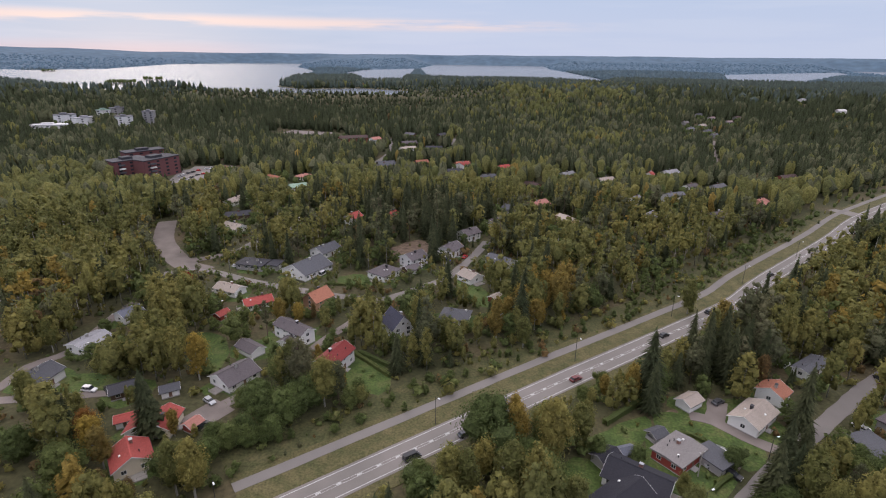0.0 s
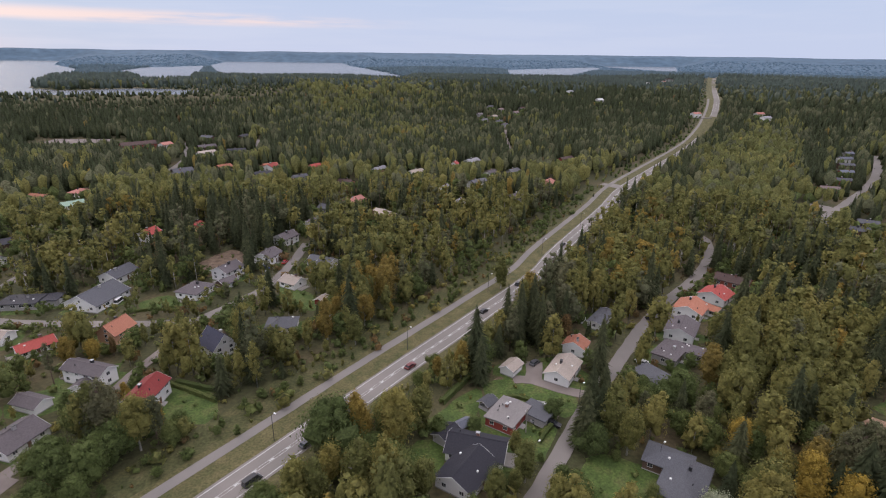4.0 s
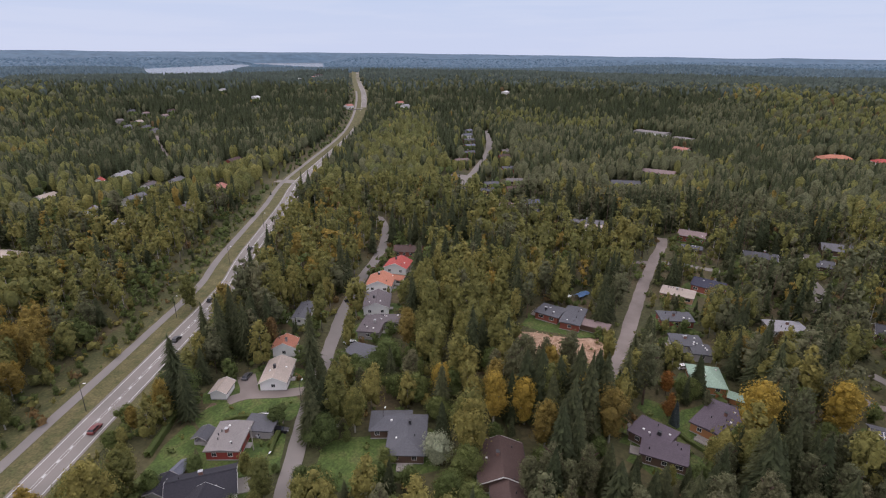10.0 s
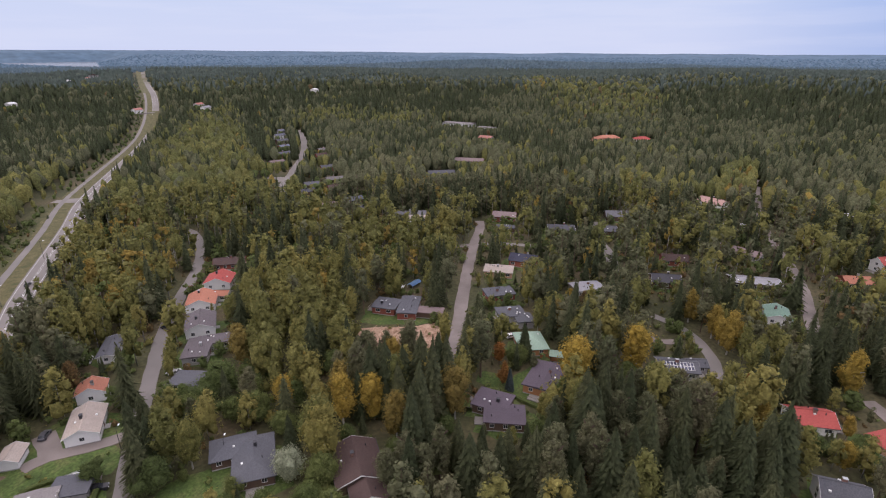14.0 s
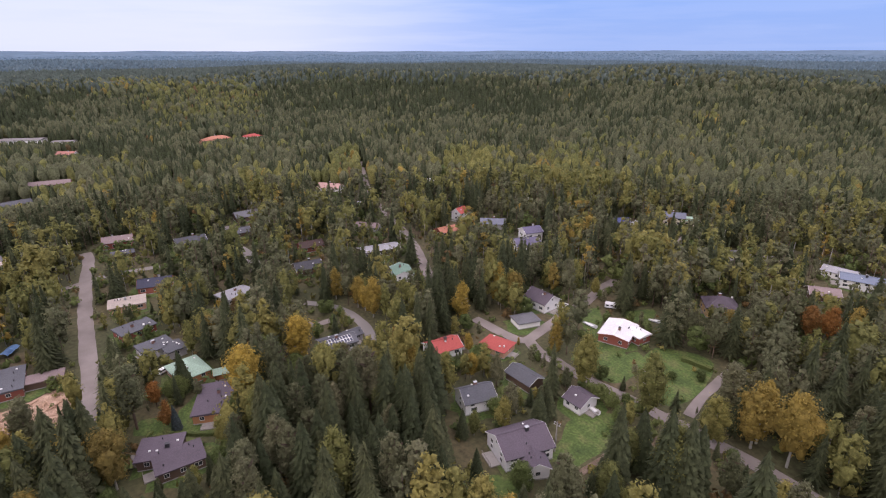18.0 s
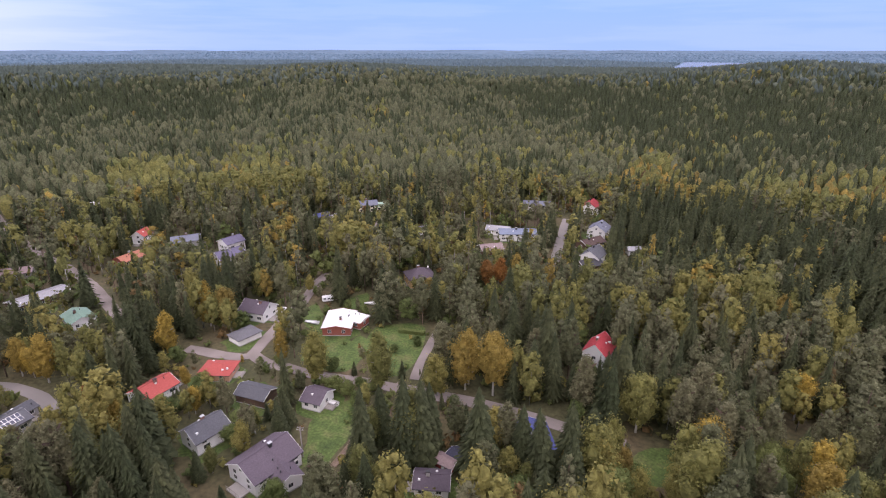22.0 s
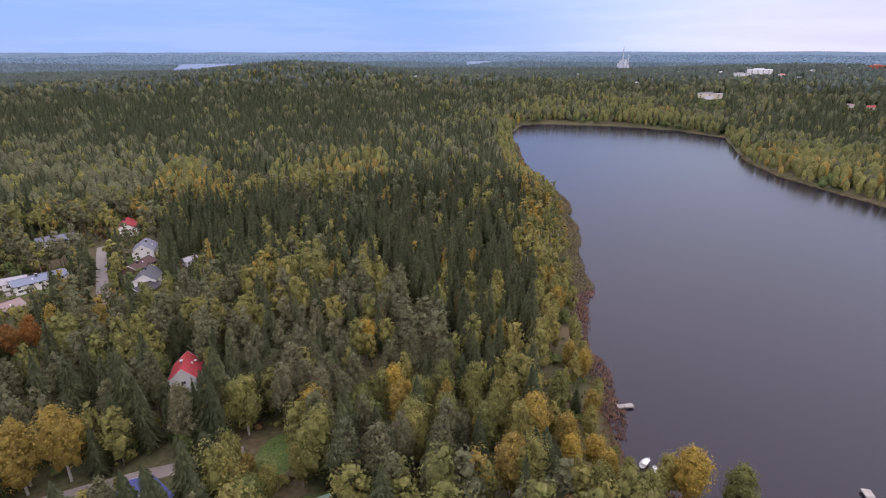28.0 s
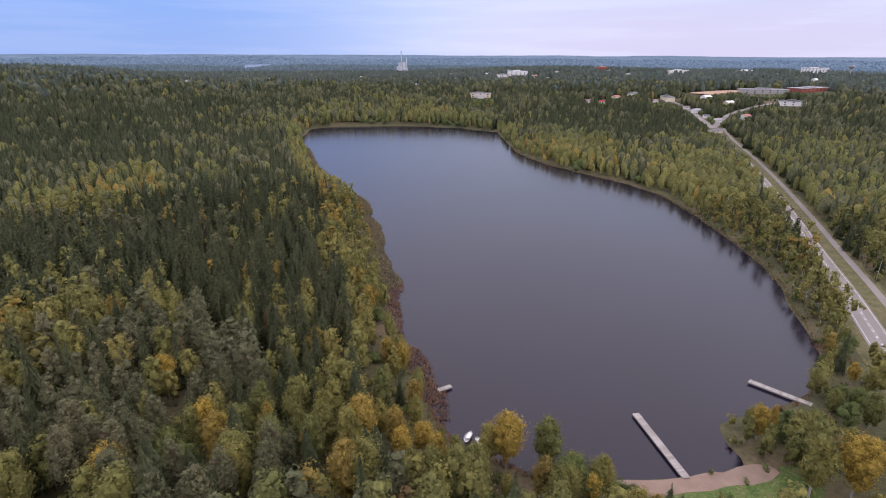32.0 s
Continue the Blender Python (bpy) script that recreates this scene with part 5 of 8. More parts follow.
house(171.1, -39.4, 104, 6.0, 5.0, 2.8, 25, "gable", "slate", "grey", 0, "house", 1, 0)
house(321.1, 50.2, 92, 14.0, 9.0, 3.6, 25, "gable", "pinkgrey", "redbrick", 1, "house", 1, 1)
house(300.3, 46.1, 101, 10.0, 6.0, 2.7, 4, "flat", "slate", "brown", 0, "house", 1, 0)
house(249.9, 28.5, 86, 13.0, 9.0, 3.4, 25, "gable", "navy", "redbrick", 1, "house", 1, 1)
house(305.7, 14.4, 100, 15.0, 9.0, 3.0, 25, "gable", "slate", "brown", 1, "house", 1, 1)
house(344.0, -19.2, 100, 17.0, 10.0, 3.2, 25, "gable", "grey", "brown", 1, "house", 1, 1)
house(311.4, -10.7, 99, 12.0, 8.0, 3, 25, "gable", "slate", "brown", 0, "house", 1, 0)
house(388.7, -81.2, 52, 17.0, 10.0, 4.6, 25, "gable", "pink", "white", 1, "house", 1, 1)
house(341.3, -83.2, 95, 16.0, 6.0, 2.8, 4, "flat", "lightgrey", "white", 0, "garage", 0, 1)
house(272.1, -43.8, 98, 12.0, 8.0, 3, 25, "gable", "brown", "redbrick", 1, "house", 1, 1)
house(242.7, -36.8, 94, 12.0, 9.0, 3.2, 25, "gable", "dark", "brown", 1, "house", 1, 1)
house(291.1, -81.3, 54, 14.0, 7.0, 3, 25, "gable", "pinkgrey", "grey", 0, "house", 1, 1)
house(251.2, -75.1, 92, 20.0, 9.0, 3.4, 14, "gable", "lightgrey", "brown", 1, "house", 1, 1)
house(224.4, -2.7, 117, 13.0, 9.0, 3, 4, "flat", "lightgrey", "grey", 1, "house", 1, 1)
house(218.3, -75.9, 172, 11.1, 8.4, 3.2, 20, "gable", "green", "white", 1, "house", 1, 1)
house(481.8, 110.3, 93, 26.0, 9.0, 5.5, 25, "gable", "pinkgrey", "redbrick", 0, "house", 1, 1)
house(432.0, 123.4, 114, 22.0, 8.0, 3.5, 25, "gable", "slate", "brown", 0, "house", 1, 1)
house(305.7, 105.4, 98, 18.0, 8.0, 3, 4, "flat", "beige", "white", 1, "house", 1, 1)
house(744.7, 186.1, 77, 44.0, 18.0, 5, 4, "flat", "weathered", "white", 0, "house", 1, 0)
house(717.3, 141.5, 73, 22.0, 12.0, 5, 4, "flat", "weathered", "white", 0, "house", 1, 0)
house(632.4, 124.8, 71, 16.0, 10.0, 4, 25, "gable", "coral", "white", 1, "house", 1, 0)
house(668.7, -15.1, 105, 26.0, 14.0, 5, 22, "hip", "orange", "peach", 1, "house", 1, 0)
house(661.6, -2.7, 130, 13.0, 10.0, 4, 25, "gable", "orange", "peach", 0, "house", 1, 0)
house(670.0, -53.2, 107, 19.0, 12.0, 5, 22, "hip", "red", "white", 1, "house", 1, 0)
house(610.8, 388.4, 168, 9.0, 7.0, 5, 25, "gable", "bluegrey", "grey", 1, "house", 1, 0)
house(574.7, 367.6, 158, 13.0, 7.0, 5, 25, "gable", "bluegrey", "white", 1, "house", 1, 0)
house(545.9, 346.5, 149, 13.0, 7.0, 4, 25, "gable", "slate", "brown", 1, "house", 1, 0)
house(511.2, 322.8, 150, 11.0, 7.0, 4, 25, "gable", "bluegrey", "redbrick", 1, "house", 1, 0)
house(474.1, 299.8, 148, 11.0, 7.0, 4, 25, "gable", "slate", "redbrick", 1, "house", 1, 0)
house(434.3, 283.4, 143, 13.0, 7.0, 3.4, 25, "gable", "pinkgrey", "redbrick", 1, "house", 1, 0)
house(505.5, 274.7, 151, 9.0, 7.0, 3.6, 25, "gable", "weathered", "brown", 1, "house", 1, 0)
house(476.3, 259.7, 143, 11.0, 7.0, 4, 25, "gable", "brown", "redbrick", 1, "house", 1, 0)
house(424.6, 227.4, 136, 10.0, 7.0, 4, 25, "gable", "slate", "redbrick", 1, "house", 1, 0)
house(366.2, 209.9, 130, 11.0, 7.0, 3, 25, "gable", "slate", "brown", 1, "house", 1, 0)
house(345.1, 202.0, 147, 11.0, 7.0, 3, 25, "gable", "slate", "brown", 1, "house", 1, 0)
house(387.7, 200.7, 127, 14.0, 7.0, 3, 25, "gable", "weathered", "brown", 1, "house", 1, 0)
house(362.6, 187.9, 132, 11.0, 7.0, 3, 25, "gable", "brown", "redbrick", 1, "house", 1, 0)
house(314.6, 169.6, 126, 12.0, 7.0, 3, 25, "gable", "pinkgrey", "brown", 1, "house", 1, 0)
house(333.7, 158.8, 139, 11.0, 7.0, 3, 25, "gable", "bluegrey", "brown", 1, "house", 1, 0)
house(312.9, 143.3, 57, 9.0, 7.0, 3, 25, "gable", "slate", "brown", 1, "house", 1, 0)
house(308.3, 108.9, 112, 20.0, 9.0, 3, 25, "gable", "grey", "peach", 1, "house", 1, 0)
house(289.0, -140.1, 117, 8.0, 7.0, 5, 35, "gable", "red", "white", 1, "house", 1, 1)
house(264.9, -119.7, 98, 11.0, 8.0, 3, 25, "gable", "orange", "redbrick", 1, "house", 1, 1)
house(266.0, -150.9, 60, 14.0, 9.0, 3.2, 25, "gable", "bluegrey", "grey", 1, "house", 1, 1)
house(224.6, -147.8, 79, 13.0, 10.0, 4.2, 28, "gable", "purple", "white", 1, "house", 1, 1)
house(236.0, -157.8, 86, 10.0, 9.0, 6.2, 25, "gable", "purple", "white", 1, "house", 1, 0)
house(226.9, -253.0, 47, 14.0, 9.0, 5.0, 25, "gable", "bluegrey", "cream", 1, "house", 1, 1)
house(220.0, -260.7, 44, 8.0, 7.0, 3.6, 25, "gable", "lightgreen", "cream", 0, "house", 1, 0)
# a blue tent, stood in for by a small blue-roofed house
house(237.0, -222.5, 71, 8.0, 7.0, 3.0, 25, "gable", "blue", "grey", 0, "house", 1, 0)
house(227.9, -225.5, 114, 5.0, 5.0, 3.5, 25, "gable", "lightgrey", "white", 0, "house", 1, 0)
house(376.7, -160.1, 94, 15.0, 9.0, 3.5, 25, "gable", "white", "white", 1, "house", 1, 0)
house(149.2, -66.0, 94, 11.0, 8.5, 3.2, 25, "gable", "red", "white", 1, "house", 1, 1)
house(142.9, -84.2, 31, 10.0, 8.0, 2.7, 22, "hip", "red", "peach", 0, "house", 1, 1)
house(165.5, -118.2, 14, 11.0, 9.0, 4.0, 32, "gable", "purplegrey", "white", 1, "house", 1, 1)
house(155.1, -103.7, 85, 9.0, 7.0, 2.6, 22, "hip", "grey", "white", 0, "garage", 0, 1)
house(132.4, -129.4, 123, 13.6, 10.4, 3.2, 10, "gable", "white", "redbrick", 1, "house", 1, 1)
house(128.0, -134.4, 7, 6.5, 6.0, 3.0, 9, "flat", "white", "redbrick", 0, "house", 1, 0)
house(122.0, -82.5, 14, 10.0, 6.5, 3.0, 25, "gable", "slate", "brown", 0, "shed", 0, 1)
house(118.4, -63.0, 87, 9.5, 8.0, 4.2, 32, "gable", "slate", "white", 1, "house", 1, 1)
house(105.1, -91.3, 13, 6.2, 7.6, 3.0, 26, "gable", "purplegrey", "white", 0, "house", 1, 1)
house(95.8, -64.5, 87, 13.5, 11.0, 4.2, 28, "gable", "purplegrey", "white", 1, "house", 1, 1)
house(88.8, -64.3, 165, 7.0, 6.0, 3.4, 28, "gable", "purplegrey", "white", 0, "house", 1, 0)
house(131.0, -179.7, 54, 12.0, 10.5, 4.4, 30, "hip", "purplegrey", "yellow", 1, "house", 1, 1)
house(42.3, -159.6, 90, 10.0, 8.0, 5.6, 42, "gable", "crimson", "white", 1, "house", 1, 1)
house(103.1, -330.0, 98, 12.0, 10.0, 5, 32, "gable", "crimson", "white", 1, "house", 1, 1)
house(134.2, -315.0, 23, 17.0, 10.0, 5.2, 16, "gable", "bluegrey", "white", 1, "house", 1, 1)
house(84.4, -288.8, 93, 12.0, 10.0, 4.5, 32, "gable", "bluegrey", "white", 1, "house", 1, 1)
house(73.2, -246.7, 89, 12.0, 9.0, 5.0, 32, "gable", "slate", "white", 1, "house", 1, 1)
house(72.7, -238.4, 55, 11.0, 8.0, 2.8, 25, "gable", "dark", "brown", 1, "house", 1, 0)
house(82.1, -268.2, 67, 14.0, 8.0, 3, 25, "gable", "brown", "brown", 1, "house", 1, 0)
house(120.9, -258.6, 33, 20.0, 10.0, 4.2, 14, "gable", "steelblue", "white", 1, "house", 1, 1)
house(133.3, -260.0, 18, 13.0, 7.0, 3.2, 25, "gable", "lightgrey", "white", 0, "house", 1, 0)
house(122.6, -231.0, 47, 11.0, 8.0, 3.0, 25, "gable", "pinkgrey", "brown", 0, "house", 1, 1)
house(42.9, -109.0, 128, 12.0, 9.0, 3.2, 22, "gable", "blue", "brown", 1, "house", 1, 1)
house(57.6, -82.7, 29, 8.0, 6.0, 3.0, 26, "gable", "purplegrey", "white", 1, "house", 1, 1)
house(56.9, -93.7, 166, 4.5, 3.6, 2.3, 25, "gable", "navy", "red", 0, "shed", 0, 0)
house(58.6, -90.5, 179, 5.0, 3.2, 2.2, 25, "gable", "pinkgrey", "red", 0, "shed", 0, 0)
house(170.6, -236.0, 66, 6.0, 5.0, 3, 25, "gable", "grey", "white", 0, "house", 1, 0)
house(59.9, -269.5, 33, 6.0, 5.0, 3, 25, "gable", "lightgrey", "white", 0, "house", 1, 0)
house(5.5, -97.8, 12, 8.0, 4.0, 2.4, 25, "gable", "lightgreen", "brown", 0, "shed", 0, 1)
house(-78.8, 111.0, 126, 9.0, 9.0, 3.0, 30, "gable", "red", "cream", 1, "house", 1, 1)
house(-82.5, 124.4, 98, 9.0, 7.0, 3.0, 28, "gable", "red", "white", 1, "house", 1, 1)
house(-77.5, 125.4, 92, 9.0, 7.0, 3.0, 28, "gable", "red", "cream", 1, "house", 1, 0)
house(-89.3, 126.9, 27, 4.5, 3.6, 2.4, 25, "gable", "red", "white", 0, "shed", 0, 0)
house(-69.2, 125.1, 62, 4.0, 3.5, 2.2, 25, "gable", "coral", "red", 0, "shed", 0, 0)
house(-123.3, 191.4, 61, 8.0, 7.0, 3.2, 25, "gable", "bluegrey", "white", 1, "house", 1, 1)
house(-83.5, 141.5, 29, 5.0, 4.0, 2.4, 25, "gable", "slate", "white", 0, "shed", 0, 0)
house(-1015.9, -1176.6, 22, 13.0, 9.0, 4.5, 25, "gable", "white", "white", 0, "house", 1, 0)
house(-1072.5, -1139.9, 20, 20.0, 9.0, 4.5, 25, "gable", "lightgrey", "cream", 0, "house", 1, 0)
house(-1043.5, -1022.4, 14, 18.0, 9.0, 4.5, 25, "gable", "coral", "white", 0, "house", 1, 0)
house(-1169.0, -1060.4, 20, 16.0, 9.0, 4.5, 25, "gable", "grey", "white", 0, "house", 1, 0)
house(-1336.2, -1114.5, 32, 14.0, 9.0, 4.5, 25, "gable", "white", "cream", 0, "house", 1, 0)
house(-1354.0, -1029.3, 36, 21.0, 9.0, 4.5, 25, "gable", "white", "white", 0, "house", 1, 0)
house(-1256.2, -893.4, 16, 19.0, 9.0, 4.5, 25, "gable", "lightgrey", "white", 0, "house", 1, 0)
house(-1451.8, -959.1, 27, 17.0, 9.0, 4.5, 25, "gable", "coral", "cream", 0, "house", 1, 0)
house(-1336.2, -825.7, 16, 15.0, 9.0, 4.5, 25, "gable", "grey", "white", 0, "house", 1, 0)
house(-1504.7, -873.7, 23, 13.0, 9.0, 4.5, 25, "gable", "white", "white", 0, "house", 1, 0)
house(-1531.1, -826.6, 22, 20.0, 9.0, 4.5, 25, "gable", "white", "cream", 0, "house", 1, 0)
house(-1553.9, -782.9, 19, 18.0, 9.0, 4.5, 25, "gable", "lightgrey", "white", 0, "house", 1, 0)
house(-1582.3, -723.9, 20, 16.0, 9.0, 4.5, 25, "gable", "coral", "white", 0, "house", 1, 0)
house(-1479.1, -626.4, 13, 14.0, 9.0, 4.5, 25, "gable", "grey", "cream", 0, "house", 1, 0)
house(-1618.5, -638.8, 15, 21.0, 9.0, 4.5, 25, "gable", "white", "white", 0, "house", 1, 0)
house(-1375.4, -503.0, 1, 19.0, 9.0, 4.5, 25, "gable", "white", "white", 0, "house", 1, 0)
house(-1646.8, -562.0, 12, 17.0, 9.0, 4.5, 25, "gable", "lightgrey", "cream", 0, "house", 1, 0)
house(-1658.5, -526.2, 12, 15.0, 9.0, 4.5, 25, "gable", "coral", "white", 0, "house", 1, 0)
house(-1670.5, -486.9, 10, 13.0, 9.0, 4.5, 25, "gable", "grey", "white", 0, "house", 1, 0)
house(-983.3, -1293.4, 33, 20.0, 9.0, 4.5, 25, "gable", "white", "cream", 0, "house", 1, 0)
house(-728.0, -1365.4, 44, 18.0, 9.0, 4.5, 25, "gable", "white", "white", 0, "house", 1, 0)
house(-697.3, -1594.2, 50, 16.0, 9.0, 4.5, 25, "gable", "lightgrey", "white", 0, "house", 1, 0)
house(-827.1, -608.4, 177, 14.0, 9.0, 4.5, 25, "gable", "coral", "cream", 0, "house", 1, 0)
house(-879.9, -611.4, 1, 21.0, 9.0, 4.5, 25, "gable", "grey", "white", 0, "house", 1, 0)
house(-929.9, -499.7, 175, 19.0, 9.0, 4.5, 25, "gable", "white", "white", 0, "house", 1, 0)
house(-902.5, -445.9, 170, 17.0, 9.0, 4.5, 25, "gable", "white", "cream", 0, "house", 1, 0)
house(-814.3, -450.0, 169, 15.0, 9.0, 4.5, 25, "gable", "lightgrey", "white", 0, "house", 1, 0)
house(-822.7, -378.6, 166, 13.0, 9.0, 4.5, 25, "gable", "coral", "white", 0, "house", 1, 0)
house(-704.4, -359.6, 172, 20.0, 9.0, 4.5, 25, "gable", "grey", "cream", 0, "house", 1, 0)
house(-498.0, -1431.5, 57, 14.0, 9.0, 4.5, 25, "gable", "white", "white", 0, "house", 1, 0)
house(-676.5, -1603.1, 54, 14.0, 9.0, 4.5, 25, "gable", "lightgrey", "white", 0, "house", 1, 0)
house(-697.8, -1594.0, 55, 14.0, 9.0, 4.5, 25, "gable", "white", "white", 0, "house", 1, 0)
house(-670.8, -1012.1, 42, 14.0, 9.0, 4.5, 25, "gable", "lightgrey", "white", 0, "house", 1, 0)
house(-793.7, -1548.4, 51, 14.0, 9.0, 4.5, 25, "gable", "white", "white", 0, "house", 1, 0)
house(-130.4, -1445.2, 84, 14.0, 9.0, 4.5, 25, "gable", "lightgrey", "white", 0, "house", 1, 0)
house(894.9, -1492.2, 115, 14.0, 9.0, 4.5, 25, "gable", "white", "white", 0, "house", 1, 0)
house(-265.3, -1283.1, 62, 14.0, 9.0, 4.5, 25, "gable", "lightgrey", "white", 0, "house", 1, 0)
house(986.0, 1159.2, 30, 14.0, 9.0, 4.5, 25, "gable", "white", "white", 0, "house", 1, 0)
house(1064.0, 1190.2, 26, 14.0, 9.0, 4.5, 25, "gable", "coral", "white", 0, "house", 1, 0)
house(615.4, 940.6, 34, 14.0, 9.0, 4.5, 25, "gable", "lightgrey", "white", 0, "house", 1, 0)
house(599.0, 820.8, 12, 14.0, 9.0, 4.5, 25, "gable", "white", "white", 0, "house", 1, 0)
house(734.7, 609.0, 178, 14.0, 9.0, 4.5, 25, "gable", "coral", "white", 0, "house", 1, 0)
house(720.3, 585.0, 177, 14.0, 9.0, 4.5, 25, "gable", "lightgrey", "white", 0, "house", 1, 0)
house(941.6, 517.0, 179, 14.0, 9.0, 4.5, 25, "gable", "white", "white", 0, "house", 1, 0)
house(658.7, 656.1, 1, 14.0, 9.0, 4.5, 25, "gable", "coral", "white", 0, "house", 1, 0)
house(-1185.6, -1273.6, 164, 14.0, 8.0, 5, 25, "gable", "lightgrey", "white", 0, "house", 0, 0)
house(-1363.9, -1080.4, 154, 12.0, 8.0, 5, 25, "gable", "white", "white", 0, "house", 0, 0)
house(-1401.3, -1031.5, 153, 12.0, 8.0, 5, 25, "gable", "beige", "white", 0, "house", 0, 0)
house(-1479.4, -916.0, 152, 12.0, 8.0, 5, 25, "gable", "lightgrey", "white", 0, "house", 0, 0)
house(-1495.5, -889.4, 152, 14.0, 8.0, 5, 25, "gable", "white", "white", 0, "house", 0, 0)
house(-1518.3, -849.9, 152, 12.0, 8.0, 5, 25, "gable", "white", "white", 0, "house", 0, 0)
house(-1552.5, -785.8, 156, 14.0, 8.0, 5, 25, "gable", "lightgrey", "white", 0, "house", 0, 0)
house(-1566.1, -758.3, 155, 14.0, 8.0, 5, 25, "gable", "lightgrey", "white", 0, "house", 0, 0)
house(-1621.4, -631.4, 111, 16.0, 8.0, 5, 25, "gable", "lightgrey", "white", 0, "house", 0, 0)
house(-1636.4, -591.4, 110, 16.0, 8.0, 5, 25, "gable", "white", "white", 0, "house", 0, 0)
house(-1661.7, -516.2, 153, 18.0, 8.0, 5, 25, "gable", "lightgrey", "white", 0, "house", 0, 0)
house(-1669.7, -489.7, 153, 14.0, 8.0, 5, 25, "gable", "white", "white", 0, "house", 0, 0)
house(-1028.2, -1297.6, 97, 10.0, 8.0, 5, 25, "gable", "grey", "white", 0, "house", 0, 0)
house(-652.3, -772.4, 143, 13.0, 8.0, 3, 25, "gable", "lightgrey", "white", 0, "house", 0, 0)
house(-1034.5, -966.6, 134, 9.0, 8.0, 3, 25, "gable", "grey", "white", 0, "house", 0, 0)
house(-848.1, -543.3, 133, 8.0, 8.0, 3, 25, "gable", "pinkgrey", "white", 0, "house", 0, 0)
house(-777.9, -599.6, 136, 9.0, 8.0, 3, 25, "gable", "red", "white", 0, "house", 0, 0)
house(-768.8, -622.6, 137, 8.0, 8.0, 3, 25, "gable", "pinkgrey", "white", 0, "house", 0, 0)
house(-1646.2, -563.6, 153, 14.0, 8.0, 5, 25, "gable", "lightgrey", "white", 0, "house", 0, 0)
house(-794.3, -421.9, 132, 8.0, 8.0, 3, 25, "gable", "grey", "white", 0, "house", 0, 0)
house(-780.0, -396.8, 132, 9.0, 8.0, 3, 25, "gable", "lightgrey", "white", 0, "house", 0, 0)
house(-830.8, -475.7, 132, 8.0, 8.0, 3, 25, "gable", "pinkgrey", "white", 0, "house", 0, 0)

LAKE = [(-82.7, -70.1), (-80.2, -79.8), (-75.8, -86.0), (-73.4, -95.2), (-75.3, -102.9), (-78.6, -114.6), (-83.3, -127.9), (-88.0, -144.0), (-94.5, -162.5), (-107.5, -188.9), (-119.2, -216.9), (-137.9, -256.2), (-157.2, -296.1), (-176.3, -360.2), (-183.9, -422.3), (-198.8, -487.2), (-259.4, -648.8), (-299.3, -717.4), (-345.1, -722.9), (-415.7, -682.3), (-472.5, -620.4), (-491.2, -544.3), (-439.6, -469.4), (-404.2, -415.0), (-383.0, -357.6), (-378.1, -298.5), (-375.4, -255.6), (-364.8, -218.1), (-336.0, -174.6), (-301.0, -131.1), (-278.4, -105.6), (-256.9, -87.2), (-242.4, -79.6), (-220.8, -62.9), (-202.8, -51.2), (-181.4, -46.2), (-166.9, -47.7), (-150.8, -52.7), (-139.7, -55.4), (-133.8, -49.9), (-130.4, -42.6), (-122.7, -44.9), (-111.2, -50.5), (-103.8, -55.2), (-94.6, -61.9)]
FAR_WATERS = [
    [(-2240, 2073), (-1822, 2333), (-1661, 2303), (-1517, 2567), (-1793, 3758), (-1558, 4328), (-1096, 4467), (-836, 3294), (-543, 2452), (-444, 1695), (-376, 1281), (-303, 1195), (-177, 1243), (-59, 1150), (-86, 1050), (-195, 1068), (-388, 1093), (-463, 1142), (-599, 1210), (-650, 1108), (-739, 1091), (-1075, 1369), (-1399, 1288)],
    [(-396, 2336), (-369, 2818), (-145, 3162), (-108, 1478), (-191, 1454)],
    [(-119, 3319), (-49, 4600), (775, 4316), (627, 3215), (609, 2762), (516, 1654), (399, 1416), (279, 1634), (32, 1661), (-27, 1696)],
    [(1282, 2548), (1717, 2844), (2266, 3217), (2078, 2865), (1077, 1668), (842, 1607)],
    [(2602, 3569), (3126, 3374), (2058, 2218), (2314, 3128)],
    [(399, -1900), (581, -3231), (207, -3192), (169, -1880)],
    [(-1022, -3352), (-1222, -3493), (-1117, -3192), (-670, -2196)],
]
# lamp posts along the roads: place, turn, height
street_lamp(-0.8, 127.5, -55, 9.6)
street_lamp(47.4, 161.6, -56, 9.6)
street_lamp(95.4, 196.7, -55, 9.6)
street_lamp(142.4, 230.4, -49, 9.6)
street_lamp(189.9, 265.7, -49, 9.6)
street_lamp(-50.9, 95.6, -55, 9.6)
street_lamp(61.9, 96.0, 20, 6.5)
street_lamp(87.9, 114.3, 20, 6.5)
street_lamp(138.8, 155.5, 20, 6.5)
street_lamp(117.5, 83.0, 20, 6.5)
street_lamp(92.3, 84.7, 20, 6.5)
street_lamp(-88.6, 194.3, 20, 6.5)
street_lamp(2.0, 237.2, 20, 6.5)
utility_pole(93.6, -74.5, 8)
utility_pole(153.7, -166.1, 12)
utility_pole(-75.8, 151.8, 9)
utility_pole(66.0, 107.8, 8)
utility_pole(92.0, -73.1, 9)
utility_pole(154.3, -164.3, 12)
